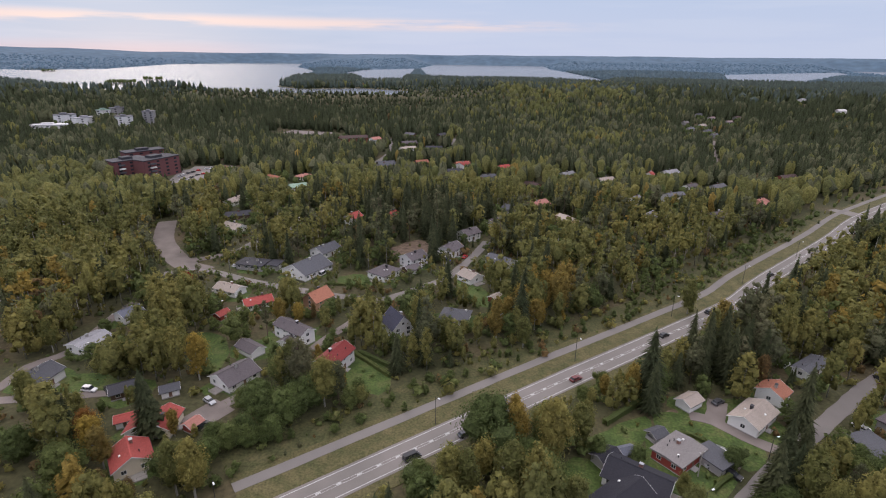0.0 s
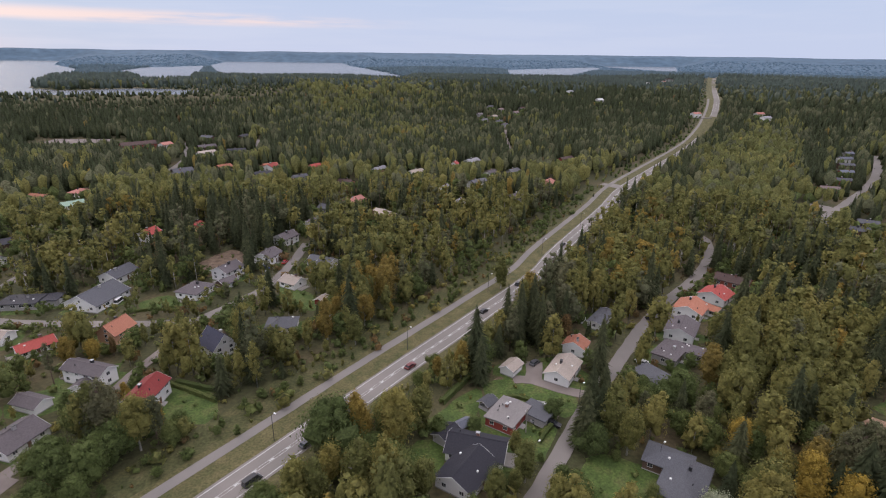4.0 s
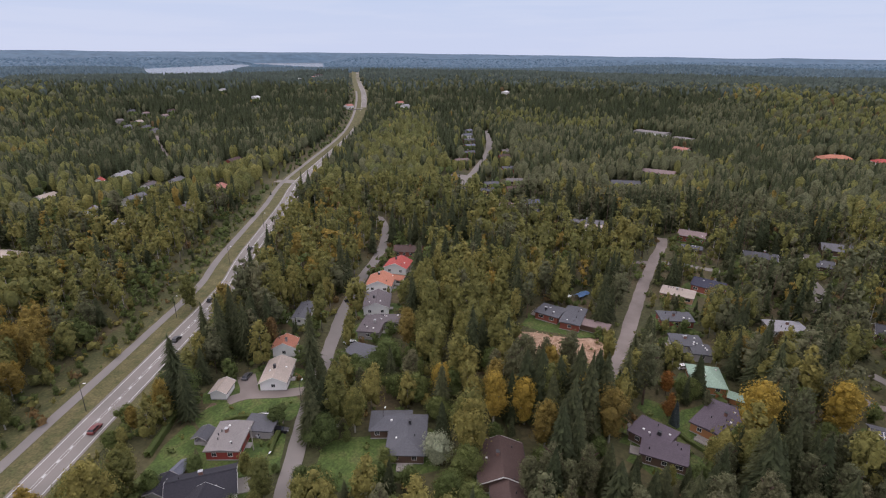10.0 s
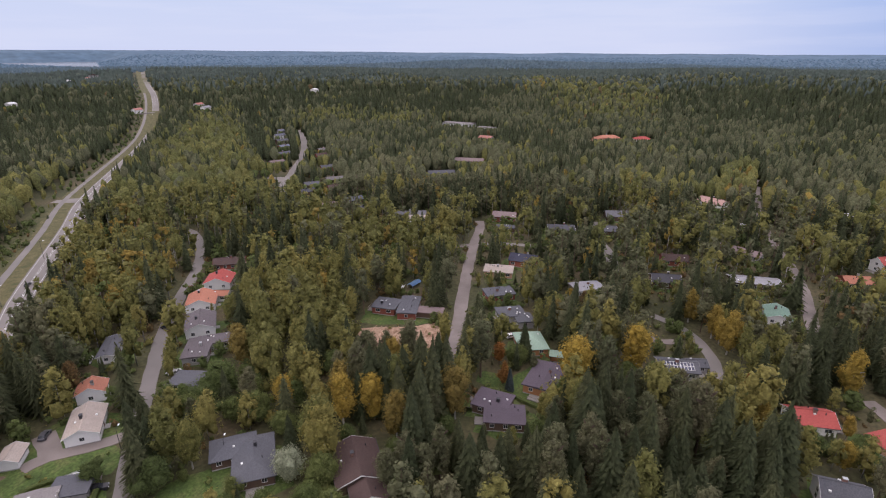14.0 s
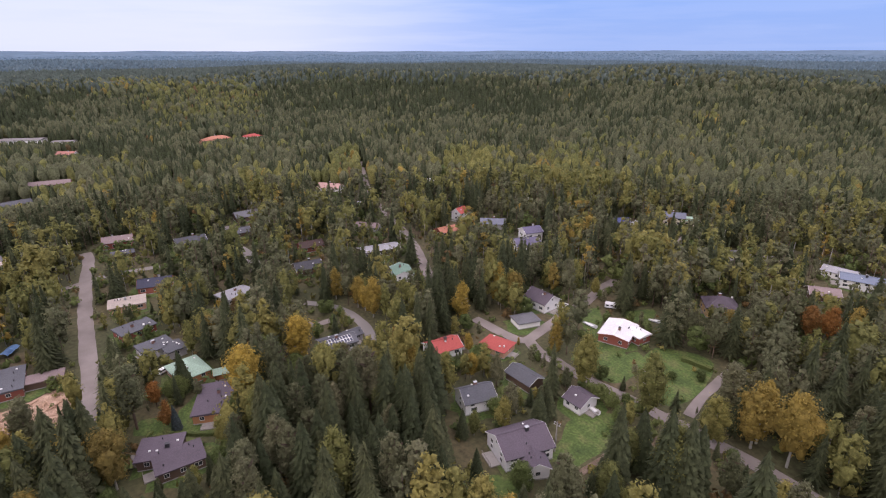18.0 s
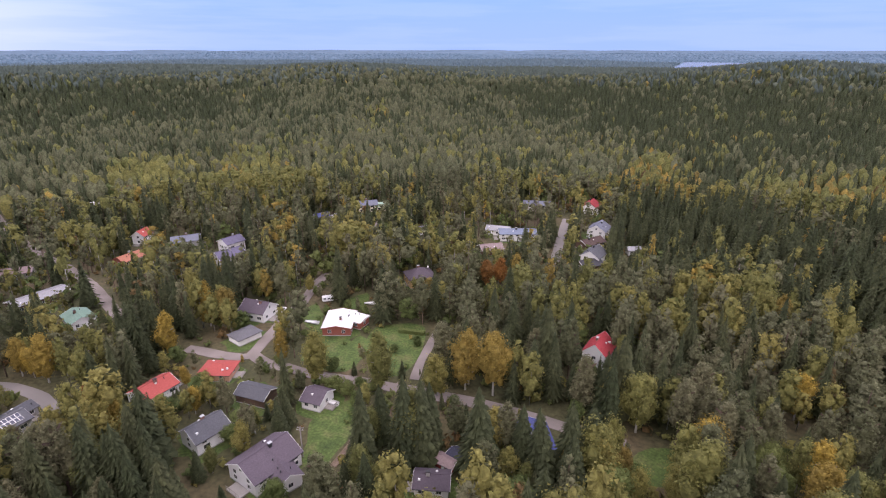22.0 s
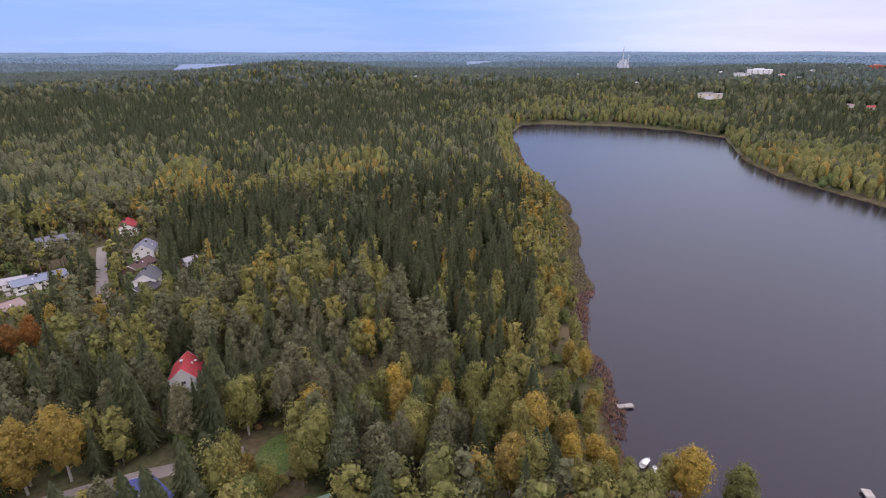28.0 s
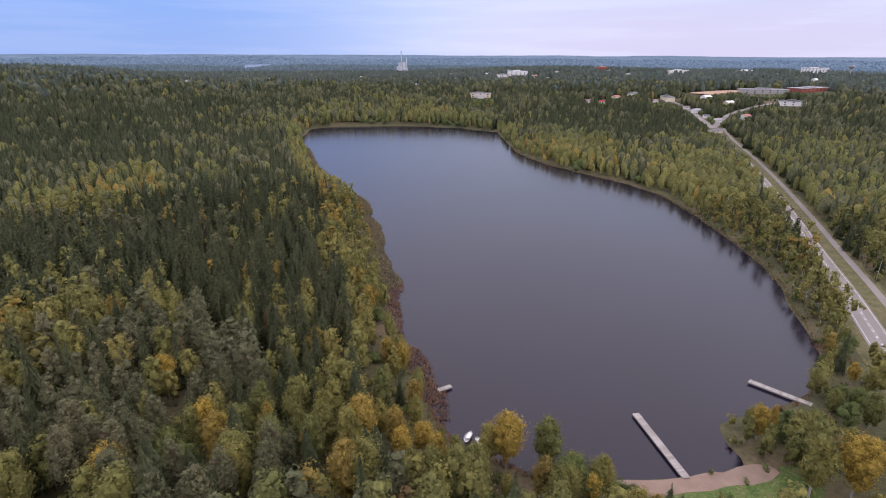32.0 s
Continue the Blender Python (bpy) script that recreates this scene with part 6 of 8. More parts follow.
# vehicles: place, turn, length, colour
car(-6.9, 113.6, 34, 5.0, 2.0, "black")
car(7.5, 122.9, 33, 4.5, 1.5, "darkgrey")
car(45.0, 150.3, 33, 4.5, 1.5, "darkred")
car(85.7, 179.9, 32, 4.5, 1.5, "black")
car(112.5, 200.2, 34, 4.5, 1.5, "black")
car(-69.6, 137.2, -37, 4.5, 1.5, "silver")
car(-67.0, 125.7, 66, 4.5, 1.5, "black")
car(-109.4, 142.7, -9, 4.8, 1.8, "white")
car(-103.3, 142.4, -47, 4.5, 1.5, "black")
car(119.5, 159.4, 36, 4.5, 1.5, "white")
car(121.5, 125.4, -65, 4.8, 1.5, "white")
car(145.9, 149.5, 33, 4.5, 1.5, "darkred")
car(74.9, 107.8, -50, 4.5, 1.5, "black")
car(86.0, 138.2, 28, 4.5, 1.5, "darkgrey")
car(71.5, 111.0, -5, 4.5, 1.5, "silver")
car(121.7, 126.8, -55, 4.5, 1.5, "white")
car(146.4, 151.2, -82, 4.5, 1.5, "black")
car(147.4, 148.0, -82, 4.5, 1.5, "black")
car(158.2, 157.4, 23, 4.5, 1.5, "silver")
car(119.6, 160.3, 31, 4.8, 1.9, "white")
car(13.3, 262.8, 63, 4.5, 1.5, "red")
car(2.5, 224.5, -3, 4.5, 1.5, "red")
car(3.8, 258.2, -44, 4.5, 1.5, "blue")
car(4.9, 260.5, -12, 4.5, 1.5, "white")
car(-88.0, 327.9, 55, 5.5, 2.4, "white")
car(-101.5, 248.3, 70, 4.5, 1.5, "white")
car(-56.1, 238.2, 68, 5.0, 2.2, "white")
car(252.2, 308.9, 38, 4.5, 1.5, "white")
car(162.1, 241.2, 36, 4.5, 1.5, "black")
car(117.3, 199.9, 36, 4.5, 1.5, "black")
car(168.1, -110.0, -160, 4.5, 1.5, "white")
car(167.9, -110.1, -125, 4.5, 1.5, "silver")
car(161.0, -126.1, -69, 4.5, 1.5, "white")
car(175.9, 23.0, -47, 4.5, 1.5, "white")
car(233.4, -87.5, -75, 4.5, 1.5, "silver")
car(306.0, 47.6, -109, 4.6, 1.6, "white")
car(70.8, -211.1, -97, 4.5, 1.5, "white")
car(67.5, -206.4, -113, 4.5, 1.5, "silver")
car(67.9, -199.4, -114, 4.5, 1.5, "darkgrey")
car(63.2, -196.2, -114, 4.5, 1.5, "white")
car(74.0, -221.7, -99, 4.5, 1.5, "black")
car(-223.2, 451.9, 70, 4.4, 1.5, "silver")
car(-222.5, 458.8, 70, 4.4, 1.5, "white")
car(-221.7, 465.9, 70, 4.4, 1.5, "darkgrey")
car(-219.9, 470.8, 70, 4.4, 1.5, "black")
car(-218.1, 478.4, 70, 4.4, 1.5, "red")
car(-214.4, 434.8, 70, 4.4, 1.5, "silver")
car(-212.7, 441.3, 70, 4.4, 1.5, "white")
car(-211.8, 450.1, 70, 4.4, 1.5, "darkgrey")
car(-210.9, 459.3, 70, 4.4, 1.5, "black")
car(-208.1, 464.1, 70, 4.4, 1.5, "red")
car(-214.2, 486.2, 70, 4.4, 1.5, "silver")
car(-211.1, 488.9, 70, 4.4, 1.5, "white")
car(-208.1, 491.7, 70, 4.4, 1.5, "darkgrey")
car(-204.5, 494.5, 70, 4.4, 1.5, "black")
car(-199.8, 494.7, 70, 4.4, 1.5, "red")
# caravan, boats, trailers
caravan(152.0, -143.0, -132)
boat(143.7, -125.4, -165, 6.5, "white")
# a white trailer, stood in for by a boat hull
boat(135.4, -150.4, -155, 5.0, "white")
boat(206.9, 77.1, 10, 4.5, "white")
boat(101.4, -93.2, -174, 4.8, "white")
boat(-77.6, -92.9, 30, 4.2, "white")
boat(-78.6, -89.6, 80, 3.6, "white")
trampoline(180.5, 92.3)
tarpaulin(210.4, 72.9, -17, 7, 3.5)
pier(-124.0, -72.0, -112.2, -48.9, 2.1)
pier(-168.5, -60.4, -171.0, -42.9, 2.1)
pier(-88.4, -115.1, -83.5, -115.6, 1.6)
# lawns and bare ground
patch("lawn", [(-32.2, 147.5), (-29.8, 155.7), (-24.8, 161.1), (-16.4, 154.2), (-17.3, 144.5), (-28.0, 144.4)], "lawn", "mown green lawn among gardens")
patch("lawn", [(-48.1, 236.3), (-37.8, 240.0), (-29.8, 229.8), (-35.9, 226.4), (-46.9, 229.5)], "lawn", "mown green lawn among gardens")
patch("lawn", [(-87.1, 160.3), (-92.7, 180.2), (-79.4, 176.1), (-73.5, 160.5), (-75.3, 155.2)], "lawn", "mown green lawn among gardens")
patch("lawn", [(-120.9, 140.4), (-126.3, 149.6), (-117.4, 153.0), (-106.6, 150.5), (-100.9, 143.6)], "lawn", "mown green lawn among gardens")
patch("lawn", [(-28.6, 148.7), (-28.2, 165.2), (-17.7, 157.1), (-15.2, 150.1), (-19.0, 141.4)], "lawn", "mown green lawn among gardens")
patch("lawn", [(40.5, 121.2), (57.3, 131.0), (62.5, 130.5), (57.2, 121.1), (50.4, 116.4), (42.2, 113.3)], "lawn", "mown green lawn among gardens")
patch("lawn", [(66.1, 128.9), (73.8, 131.5), (88.8, 117.4), (80.8, 110.9), (75.1, 119.6)], "lawn", "mown green lawn among gardens")
patch("lawn", [(55.1, 105.0), (62.6, 107.1), (75.6, 107.8), (64.9, 96.2), (59.2, 99.8)], "lawn", "mown green lawn among gardens")
patch("lawn", [(29.1, 107.1), (36.3, 114.5), (42.6, 110.4), (35.9, 98.4), (28.4, 101.1)], "lawn", "mown green lawn among gardens")
patch("lawn", [(66.4, 85.4), (73.2, 90.8), (81.3, 93.7), (88.2, 83.9), (82.7, 74.9), (70.6, 76.1)], "lawn", "mown green lawn among gardens")
patch("lawn", [(170.9, 82.2), (181.6, 82.1), (183.0, 68.1), (173.6, 68.0)], "lawn", "mown green lawn among gardens")
patch("lawn", [(4.9, 218.8), (12.7, 234.5), (22.7, 216.0), (19.7, 204.1)], "lawn", "mown green lawn among gardens")
patch("lawn", [(64.1, 132.9), (73.1, 132.8), (87.3, 115.7), (80.2, 109.1), (73.9, 119.1), (62.1, 117.8)], "lawn", "mown green lawn among gardens")
patch("lawn", [(79.1, 90.0), (89.4, 86.1), (86.0, 78.0), (79.3, 74.6), (73.1, 84.5)], "lawn", "mown green lawn among gardens")
patch("lawn", [(144.4, 29.2), (151.1, 28.3), (147.7, 13.7), (141.2, 7.3), (135.9, 7.5), (140.0, 19.8)], "lawn", "mown green lawn among gardens")
patch("lawn", [(127.7, -105.0), (137.6, -121.7), (124.6, -125.4), (108.6, -112.8), (114.1, -105.7)], "lawn", "mown green lawn among gardens")
patch("lawn", [(114.6, -123.6), (120.9, -136.4), (106.5, -147.9), (96.4, -132.1), (93.4, -116.4), (102.2, -114.5)], "lawn", "mown green lawn among gardens")
patch("lawn", [(154.0, -126.5), (155.2, -138.0), (143.1, -131.0), (137.6, -121.7)], "lawn", "mown green lawn among gardens")
patch("lawn", [(147.7, -145.3), (143.6, -157.9), (136.8, -150.1), (139.8, -141.1)], "lawn", "mown green lawn among gardens")
patch("lawn", [(90.0, -71.2), (101.0, -85.9), (96.5, -99.4), (89.6, -91.8), (84.9, -74.4)], "lawn", "mown green lawn among gardens")
patch("lawn", [(88.5, -45.4), (92.4, -51.8), (88.6, -57.5), (81.6, -56.6)], "lawn", "mown green lawn among gardens")
patch("lawn", [(20.1, -110.8), (19.2, -123.2), (10.4, -128.9), (8.0, -116.5)], "lawn", "mown green lawn among gardens")
patch("lawn", [(119.3, -117.0), (121.9, -128.8), (111.9, -123.8), (110.0, -108.6)], "lawn", "mown green lawn among gardens")
patch("lawn", [(-98.2, -51.5), (-107.5, -48.3), (-129.6, -35.7), (-136.0, -37.1), (-139.8, -30.7), (-127.7, -26.2), (-98.9, -43.1)], "lawn", "mown green lawn among gardens")
patch("sand_beach", [(-94.1, -61.6), (-103.7, -55.2), (-110.8, -50.3), (-122.3, -44.8), (-130.3, -42.3), (-134.1, -37.7), (-129.0, -36.1), (-111.5, -44.8), (-99.3, -50.7), (-95.9, -54.6)], "sand", "pale sand bathing beach at the lake")
patch("bare_ground", [(166.4, 82.4), (168.9, 75.0), (174.8, 59.7), (179.3, 52.5), (165.0, 47.6), (151.2, 54.9), (149.2, 65.6)], "sandlot", "bare tan soil lot with sawn wood scraps")
patch("bare_ground", [(-27.4, 276.6), (-12.5, 291.4), (-4.1, 277.2), (-11.4, 263.8), (-22.6, 255.4)], "soil", "bare brown soil between houses")
patch("bare_ground", [(64.7, 126.3), (69.1, 134.5), (75.4, 134.4), (75.3, 126.8)], "soil", "bare brown soil beside the driveway")
# apartment blocks: place, turn, length, width, storeys
apartment_block(-264, 449, 53, 28, 16, 5, "darkbrick", "dark")
apartment_block(-245, 458, 65, 34, 18, 5, "darkbrick", "dark")
apartment_block(-274, 494, 49, 34, 14, 5, "darkbrick", "dark")
apartment_block(-508, 740, 42, 26, 12, 3, "white", "grey")
apartment_block(-505, 704, 17, 44, 14, 1, "white", "white")
apartment_block(-475, 731, 63, 28, 12, 3, "white", "lightgrey")
apartment_block(-427, 738, 39, 20, 12, 4, "white", "grey")
apartment_block(-398, 749, 14, 14, 12, 6, "grey", "grey")
apartment_block(-489, 798, 18, 22, 10, 2, "white", "lightgreen")
apartment_block(-471, 804, 47, 20, 10, 3, "grey", "grey")
apartment_block(-1067, -1111, 120, 60, 24, 3, "white", "white")
apartment_block(-1177, -437, 172, 90, 30, 2, "redbrick", "lightgrey")
apartment_block(-1084, -477, 139, 80, 26, 2, "grey", "lightgrey")
apartment_block(-1491, -896, 152, 60, 18, 3, "white", "white")
apartment_block(-999, -1093, 122, 40, 16, 2, "white", "lightgrey")
apartment_block(-660, -782, 143, 40, 14, 2, "cream", "lightgrey")
apartment_block(-956, -374, 129, 36, 14, 2, "white", "grey")
apartment_block(-876, -539, 47, 40, 14, 2, "cream", "grey")
apartment_block(-1373, -1069, 154, 40, 16, 4, "redbrick", "coral")
apartment_block(-1632, -602, 110, 60, 16, 6, "white", "white")
apartment_block(-1571, -748, 155, 50, 16, 3, "white", "white")
apartment_block(1121, 1229, -50, 24, 12, 2, "grey", "brown")
mill(-937, -1490, 35, 0.6)
water_tower(-1676, -537, 0.5)
# islands
island(-769, 1347, 42, 16, 30, 60)
island(-800, 1531, 15, 12, 28, 16)
island(-774, 1537, 12, 10, 27, 12)
island(-1473, 2122, 29, 20, 35, 14)
# hedges, fences, solar panels, wood
hedge([(-29.8, 165.5), (-23.6, 159.3), (-16.1, 151.5)], 1.6, 1.2)
hedge([(48.0, 127.6), (54.6, 132.7), (61.8, 138.4)], 2.2, 1.6)
hedge([(67.4, 102.6), (72.0, 106.1), (75.0, 107.8)], 1.4, 1.0)
hedge([(-14.8, 155.8), (-21.6, 161.3), (-28.2, 166.0)], 1.8, 1.3)
hedge([(68.0, 124.2), (72.4, 122.0), (75.8, 117.4)], 1.3, 1.0)
hedge([(69.1, 105.1), (73.2, 107.3), (76.7, 109.5)], 1.4, 1.0)
hedge([(102.1, 129.6), (107.5, 132.8), (111.8, 135.5)], 2.2, 1.8)
hedge([(116.5, -89.2), (117.9, -94.2), (118.9, -98.7)], 1.6, 1.2)
hedge([(111.2, -138.7), (105.5, -140.9), (101.9, -142.2)], 1.8, 1.6)
hedge([(-48.9, 226.2), (-41.0, 225.7), (-32.8, 222.1)], 1.3, 1.0)
hedge([(140.8, 19.9), (137.9, 13.6), (135.3, 7.5)], 1.3, 1.1)
fence(164.5, 11.1, 165.1, 6.4, 1.9, "wall_orangewood")
fence(165.1, 6.4, 164.9, 2.5, 1.9, "wall_orangewood")
solar_array(165.22, -33.32, 277, 18, 4.19, 9, 2)
wood_scraps(164.1, 58.8, 9, 90, 3)
wood_scraps(163.4, 70.0, 7, 60, 4)
boat(76.4, 117.4, -47, 6.0, "white")
# single trees that stand out: kind, place, height
tree("willow", 90.0, 64.5, 9.5)
tree("birch", 113.2, -99.1, 18.8)
tree("birch", 93.1, -106.1, 21.8)
tree("round", 131.4, -99.2, 3.5)
tree("round", 104.0, -126.8, 3.0)
tree("round", 99.8, -134.7, 4.0)
tree("round", 83.1, 89.8, 3.5)
tree("round", 70.0, 84.3, 3.0)
tree("round", 64.3, 96.6, 2.5)
tree("birch", 58.5, 100.2, 8.7)
tree("round", -81.3, 160.4, 3.0)
tree("round", -51.0, 200.0, 4.0)
tree("round", -24.5, 144.4, 2.5)
tree("birch", -6.8, 177.1, 20.3)
tree("birch", -45.9, 144.2, 18.8)
tree("birch", -34.3, 135.6, 17.4)
tree("gold", 20.3, 119.3, 17.4)
tree("gold", 20.8, 116.5, 15.9)
tree("green", 13.8, 118.6, 15.9)
tree("gold", 71.7, -121.4, 20.3)
tree("gold", 63.1, -123.6, 21.8)
tree("gold", 72.3, -124.4, 20.3)
tree("spruce", -79.2, 121.3, 21.8)
tree("gold", -89.7, 113.5, 13.0)
tree("red", -116.3, 226.9, 6.0)
tree("rust", 9.7, 166.6, 4.5)
tree("orange", 156.6, 24.2, 8.7)
tree("gold", 134.9, 110.3, 14.5)
tree("gold", 132.4, 107.7, 14.5)
tree("spruce", 78.0, 98.1, 18.8)
tree("spruce", 83.9, 99.8, 17.4)
tree("spruce", 87.6, 108.7, 17.4)
tree("spruce", 92.5, 109.5, 15.9)
tree("gold", 118.1, 53.8, 15.9)
tree("gold", 111.5, 44.4, 15.9)
tree("gold", 124.5, 31.4, 17.4)
tree("spruce", 121.0, 55.4, 23.2)
tree("spruce", 121.5, 51.2, 24.6)
tree("spruce", 125.2, 47.0, 21.8)
tree("spruce", 126.2, 42.3, 26.1)
tree("spruce", 129.9, 38.2, 24.6)
tree("spruce", 121.7, 37.2, 26.1)
tree("spruce", 112.2, 38.5, 24.6)
tree("spruce", 129.2, 35.5, 24.6)
tree("spruce", 76.3, -78.2, 24.6)
tree("spruce", 68.7, -86.0, 26.1)
tree("spruce", 65.4, -89.0, 24.6)
tree("spruce", 28.7, -135.0, 26.1)
tree("spruce", 50.7, -92.8, 26.1)
tree("spruce", 36.5, -97.0, 23.0)
tree("spruce", 42.0, -98.5, 21.0)
tree("pine", 47.0, -100.5, 19.0)
tree("spruce", 31.0, -101.3, 24.6)
tree("spruce", 27.6, -105.8, 23.2)
tree("spruce", 52.8, -139.1, 27.6)
tree("gold", -77.9, -78.1, 17.4)
tree("birch", -86.4, -72.4, 15.9)
tree("birch", -89.7, -58.1, 13.0)
tree("green", -85.6, -63.3, 10.2)
tree("birch", -130.4, -28.4, 17.4)
tree("gold", -138.7, -22.4, 17.4)
tree("gold", -78.4, -65.8, 13.0)
tree("gold", 113.1, 61.2, 17.4)
tree("orange", 97.9, -194.8, 14.5)
tree("orange", 102.6, -190.3, 14.5)
tree("orange", 145.5, 20.8, 8.7)
tree("bluespruce", 141.8, 18.4, 9.0)
tree("spruce", 161.8, 16.5, 14.5)
tree("gold", 161.4, -19.0, 18.8)
tree("gold", 184.7, -51.7, 17.4)
tree("round", 49.5, 91.3, 6.0)
tree("round", 84.6, -58.3, 8.0)
tree("round", 82.8, 75.6, 5.0)
tree("birch", -170.2, -37.9, 9.0)
tree("gold", -194.0, -40.4, 8.0)
tree("birch", -218.4, -50.7, 8.0)
tree("green", -146.7, -40.7, 6.0)
tree("green", -148.4, -35.8, 7.0)
tree("birch", -171.9, -29.0, 12.0)
tree("birch", -149.9, -27.6, 12.0)
tree("gold", -151.1, -21.3, 11.0)
tree("birch", -217.1, -41.8, 7.0)
tree("green", -198.1, -49.7, 5.0)
tree("birch", -236.6, -59.9, 8.0)
tree("green", -181.0, -34.5, 7.0)
tree("green", -159.4, -38.0, 6.0)
tree("orange", -92.7, 116.7, 13.0)
tree("gold", -85.2, 109.5, 13.0)
tree("green", -91.1, 104.1, 11.0)
tree("green", -108.4, 112.4, 10.0)
tree("birch", -118.9, 131.2, 15.0)
tree("green", -67.6, 106.9, 9.0)
tree("green", -59.1, 104.0, 9.0)
tree("gold", -73.0, 121.9, 9.0)
tree("birch", -136.4, 165.8, 14.0)
tree("birch", -100.8, 162.1, 14.0)
tree("spruce", -100.1, 182.0, 11.0)
tree("birch", 103.0, 199.3, 16.0)
tree("birch", 30.6, 171.1, 13.0)
tree("green", 102.3, 127.9, 5.0)
tree("birch", -33.8, 141.8, 12.0)
tree("green", -47.2, 148.9, 10.0)
tree("green", 91.9, 56.1, 9.0)
tree("green", 76.1, 111.1, 6.0)
tree("gold", 195.6, -48.5, 14.0)
tree("gold", 191.3, -50.3, 11.0)
tree("gold", 207.0, -42.1, 15.0)
tree("spruce", 161.1, -55.9, 18.0)
tree("spruce", 208.0, -63.9, 13.0)
tree("spruce", 203.4, -78.0, 10.0)
tree("orange", 162.0, -52.9, 7.0)
tree("gold", 168.3, -82.9, 17.0)
tree("gold", 145.3, -74.1, 8.0)
tree("green", 136.2, -62.0, 7.0)
tree("green", 93.4, -95.9, 6.0)
tree("birch", 109.6, -72.0, 9.0)
tree("birch", 77.3, -114.0, 15.0)
tree("spruce", 32.2, -130.8, 22.0)
tree("birch", 24.1, -116.1, 13.0)
tree("green", 37.6, -125.6, 7.0)
tree("birch", 163.7, -144.1, 9.0)
tree("spruce", 78.7, -88.9, 18.0)

for hs in HOUSES:
    x, y, turn, L, W = hs[:5]
    c, s = math.cos(radians(turn)), math.sin(radians(turn))
    near = math.hypot(x, y) < 420
    for f in (-0.36, 0.0, 0.36):
        keep_open(x + c * L * f, y + s * L * f, W * 0.5 + 1.8, hs[5] * (0.45 if math.hypot(x, y) < 220 else 0.65) + 2.3, 26.0 if near else min(130.0, 16.0 * math.hypot(x, y) / 100))
    build_house(*hs)
    if hs[13] and math.hypot(x, y) < 520:
        rnd = random.Random(int(x * 3 + y))
        ring = []
        lz = lawn_level(x, y, (max(L, W) * 0.5 + 4) * 1.15)
        for i in range(14):
            a = 2 * math.pi * i / 14
            k = (max(L, W) * 0.5 + 4) * rnd.uniform(0.65, 1.15)
            ring.append((x + k * math.cos(a), y + k * math.sin(a), lz))
        yard = mesh_object("lawn", [(x, y, lz)] + ring, [(0, i + 1, (i + 1) % 14 + 1) for i in range(14)], "lawn")
        tagged(yard, "green lawn of a garden round the house", "lawn", kind="structure")

for kind, x, y, h in SPECIALS:
    if kind in ("willow", "gold", "red", "orange"):
        keep_open(x, y, 7.0 if kind == "willow" else 3.5, h * 0.2, 24.0)

# ------------------------------------------------------------------ ground, water, distance
AZN = 440
radii = np.concatenate([[0.5, 30, 60], np.geomspace(85, 1800, 150)])
az = np.linspace(0, 2 * math.pi, AZN, endpoint=False)
rr, aa = np.meshgrid(radii, az, indexing="ij")
gx, gy = rr * np.sin(aa), rr * np.cos(aa)
gz = ground_z(gx, gy)
sd = signed(gx, gy, LAKE)
gz = np.where(sd < 8, np.clip(-0.5 + 0.12 * sd, -3.0, 0.0), gz)


def far_shore(x, y):
    d = np.full(np.shape(x), 1e9)
    for poly in FAR_WATERS:
        d = np.minimum(d, signed(x, y, poly))
    return d


fs = far_shore(gx, gy)
gz = np.where(rr > 1000, np.where(fs < 0, 30 - np.clip(-fs * 0.1, 0.3, 4), 30.2 + (gz - 30.2) * np.clip(fs / 120, 0, 1)), gz)


def grid_object(name, vx, vy, vz, mat):
    m, n = vx.shape
    idx = np.arange(m * n).reshape(m, n)
    a, b = idx[:-1], idx[1:]
    a2, b2 = np.roll(a, -1, 1), np.roll(b, -1, 1)
    tris = np.concatenate([np.stack([a, b2, b], -1).reshape(-1, 3), np.stack([a, a2, b2], -1).reshape(-1, 3)])
    ob = array_object(name, np.stack([vx, vy, vz], -1).reshape(-1, 3), tris[:, ::1], mat)
    ob.data.polygons.foreach_set("use_smooth", [True] * len(ob.data.polygons))
    return ob


tagged(grid_object("ground", gx, gy, gz, "forest_floor"), "mossy brown and green forest floor", "ground", kind="structure")


def far_height(x, y):
    """Rolling woods that rise to the skyline."""
    r, a = np.hypot(x, y), np.degrees(np.arctan2(x, y)) % 360
    base = 30 + 15 * np.maximum(0, wobble(x, y, 420.0, 2.0)) * np.clip((r - 1800) / 500, 0, 1) + (ground_z(x, y) - 30)
    sky = np.interp(a, [0, 50, 80, 110, 250, 300, 318, 326, 333, 345, 360], [0.07, 0.10, -0.12, -0.2, -0.22, 0.1, 0.42, 0.34, 0.12, 0.06, 0.07])
    skyz = 100 + 4900 * np.tan(np.radians(sky)) + 5 * wobble(x, y, 160.0, 5.0)
    k = np.clip((r - 3500) / 1400, 0, 1)
    land = base + (skyz - base) * k ** 1.5 + 14 * wobble(x, y, 260.0, 7.0) * np.clip(k * 3, 0, 1) * np.clip((1 - k) * 4, 0, 1)
    w = far_shore(x, y)
    return np.where(w < 0, 26.0, 30.2 + (land - 30.2) * np.clip(w / 220, 0, 1))


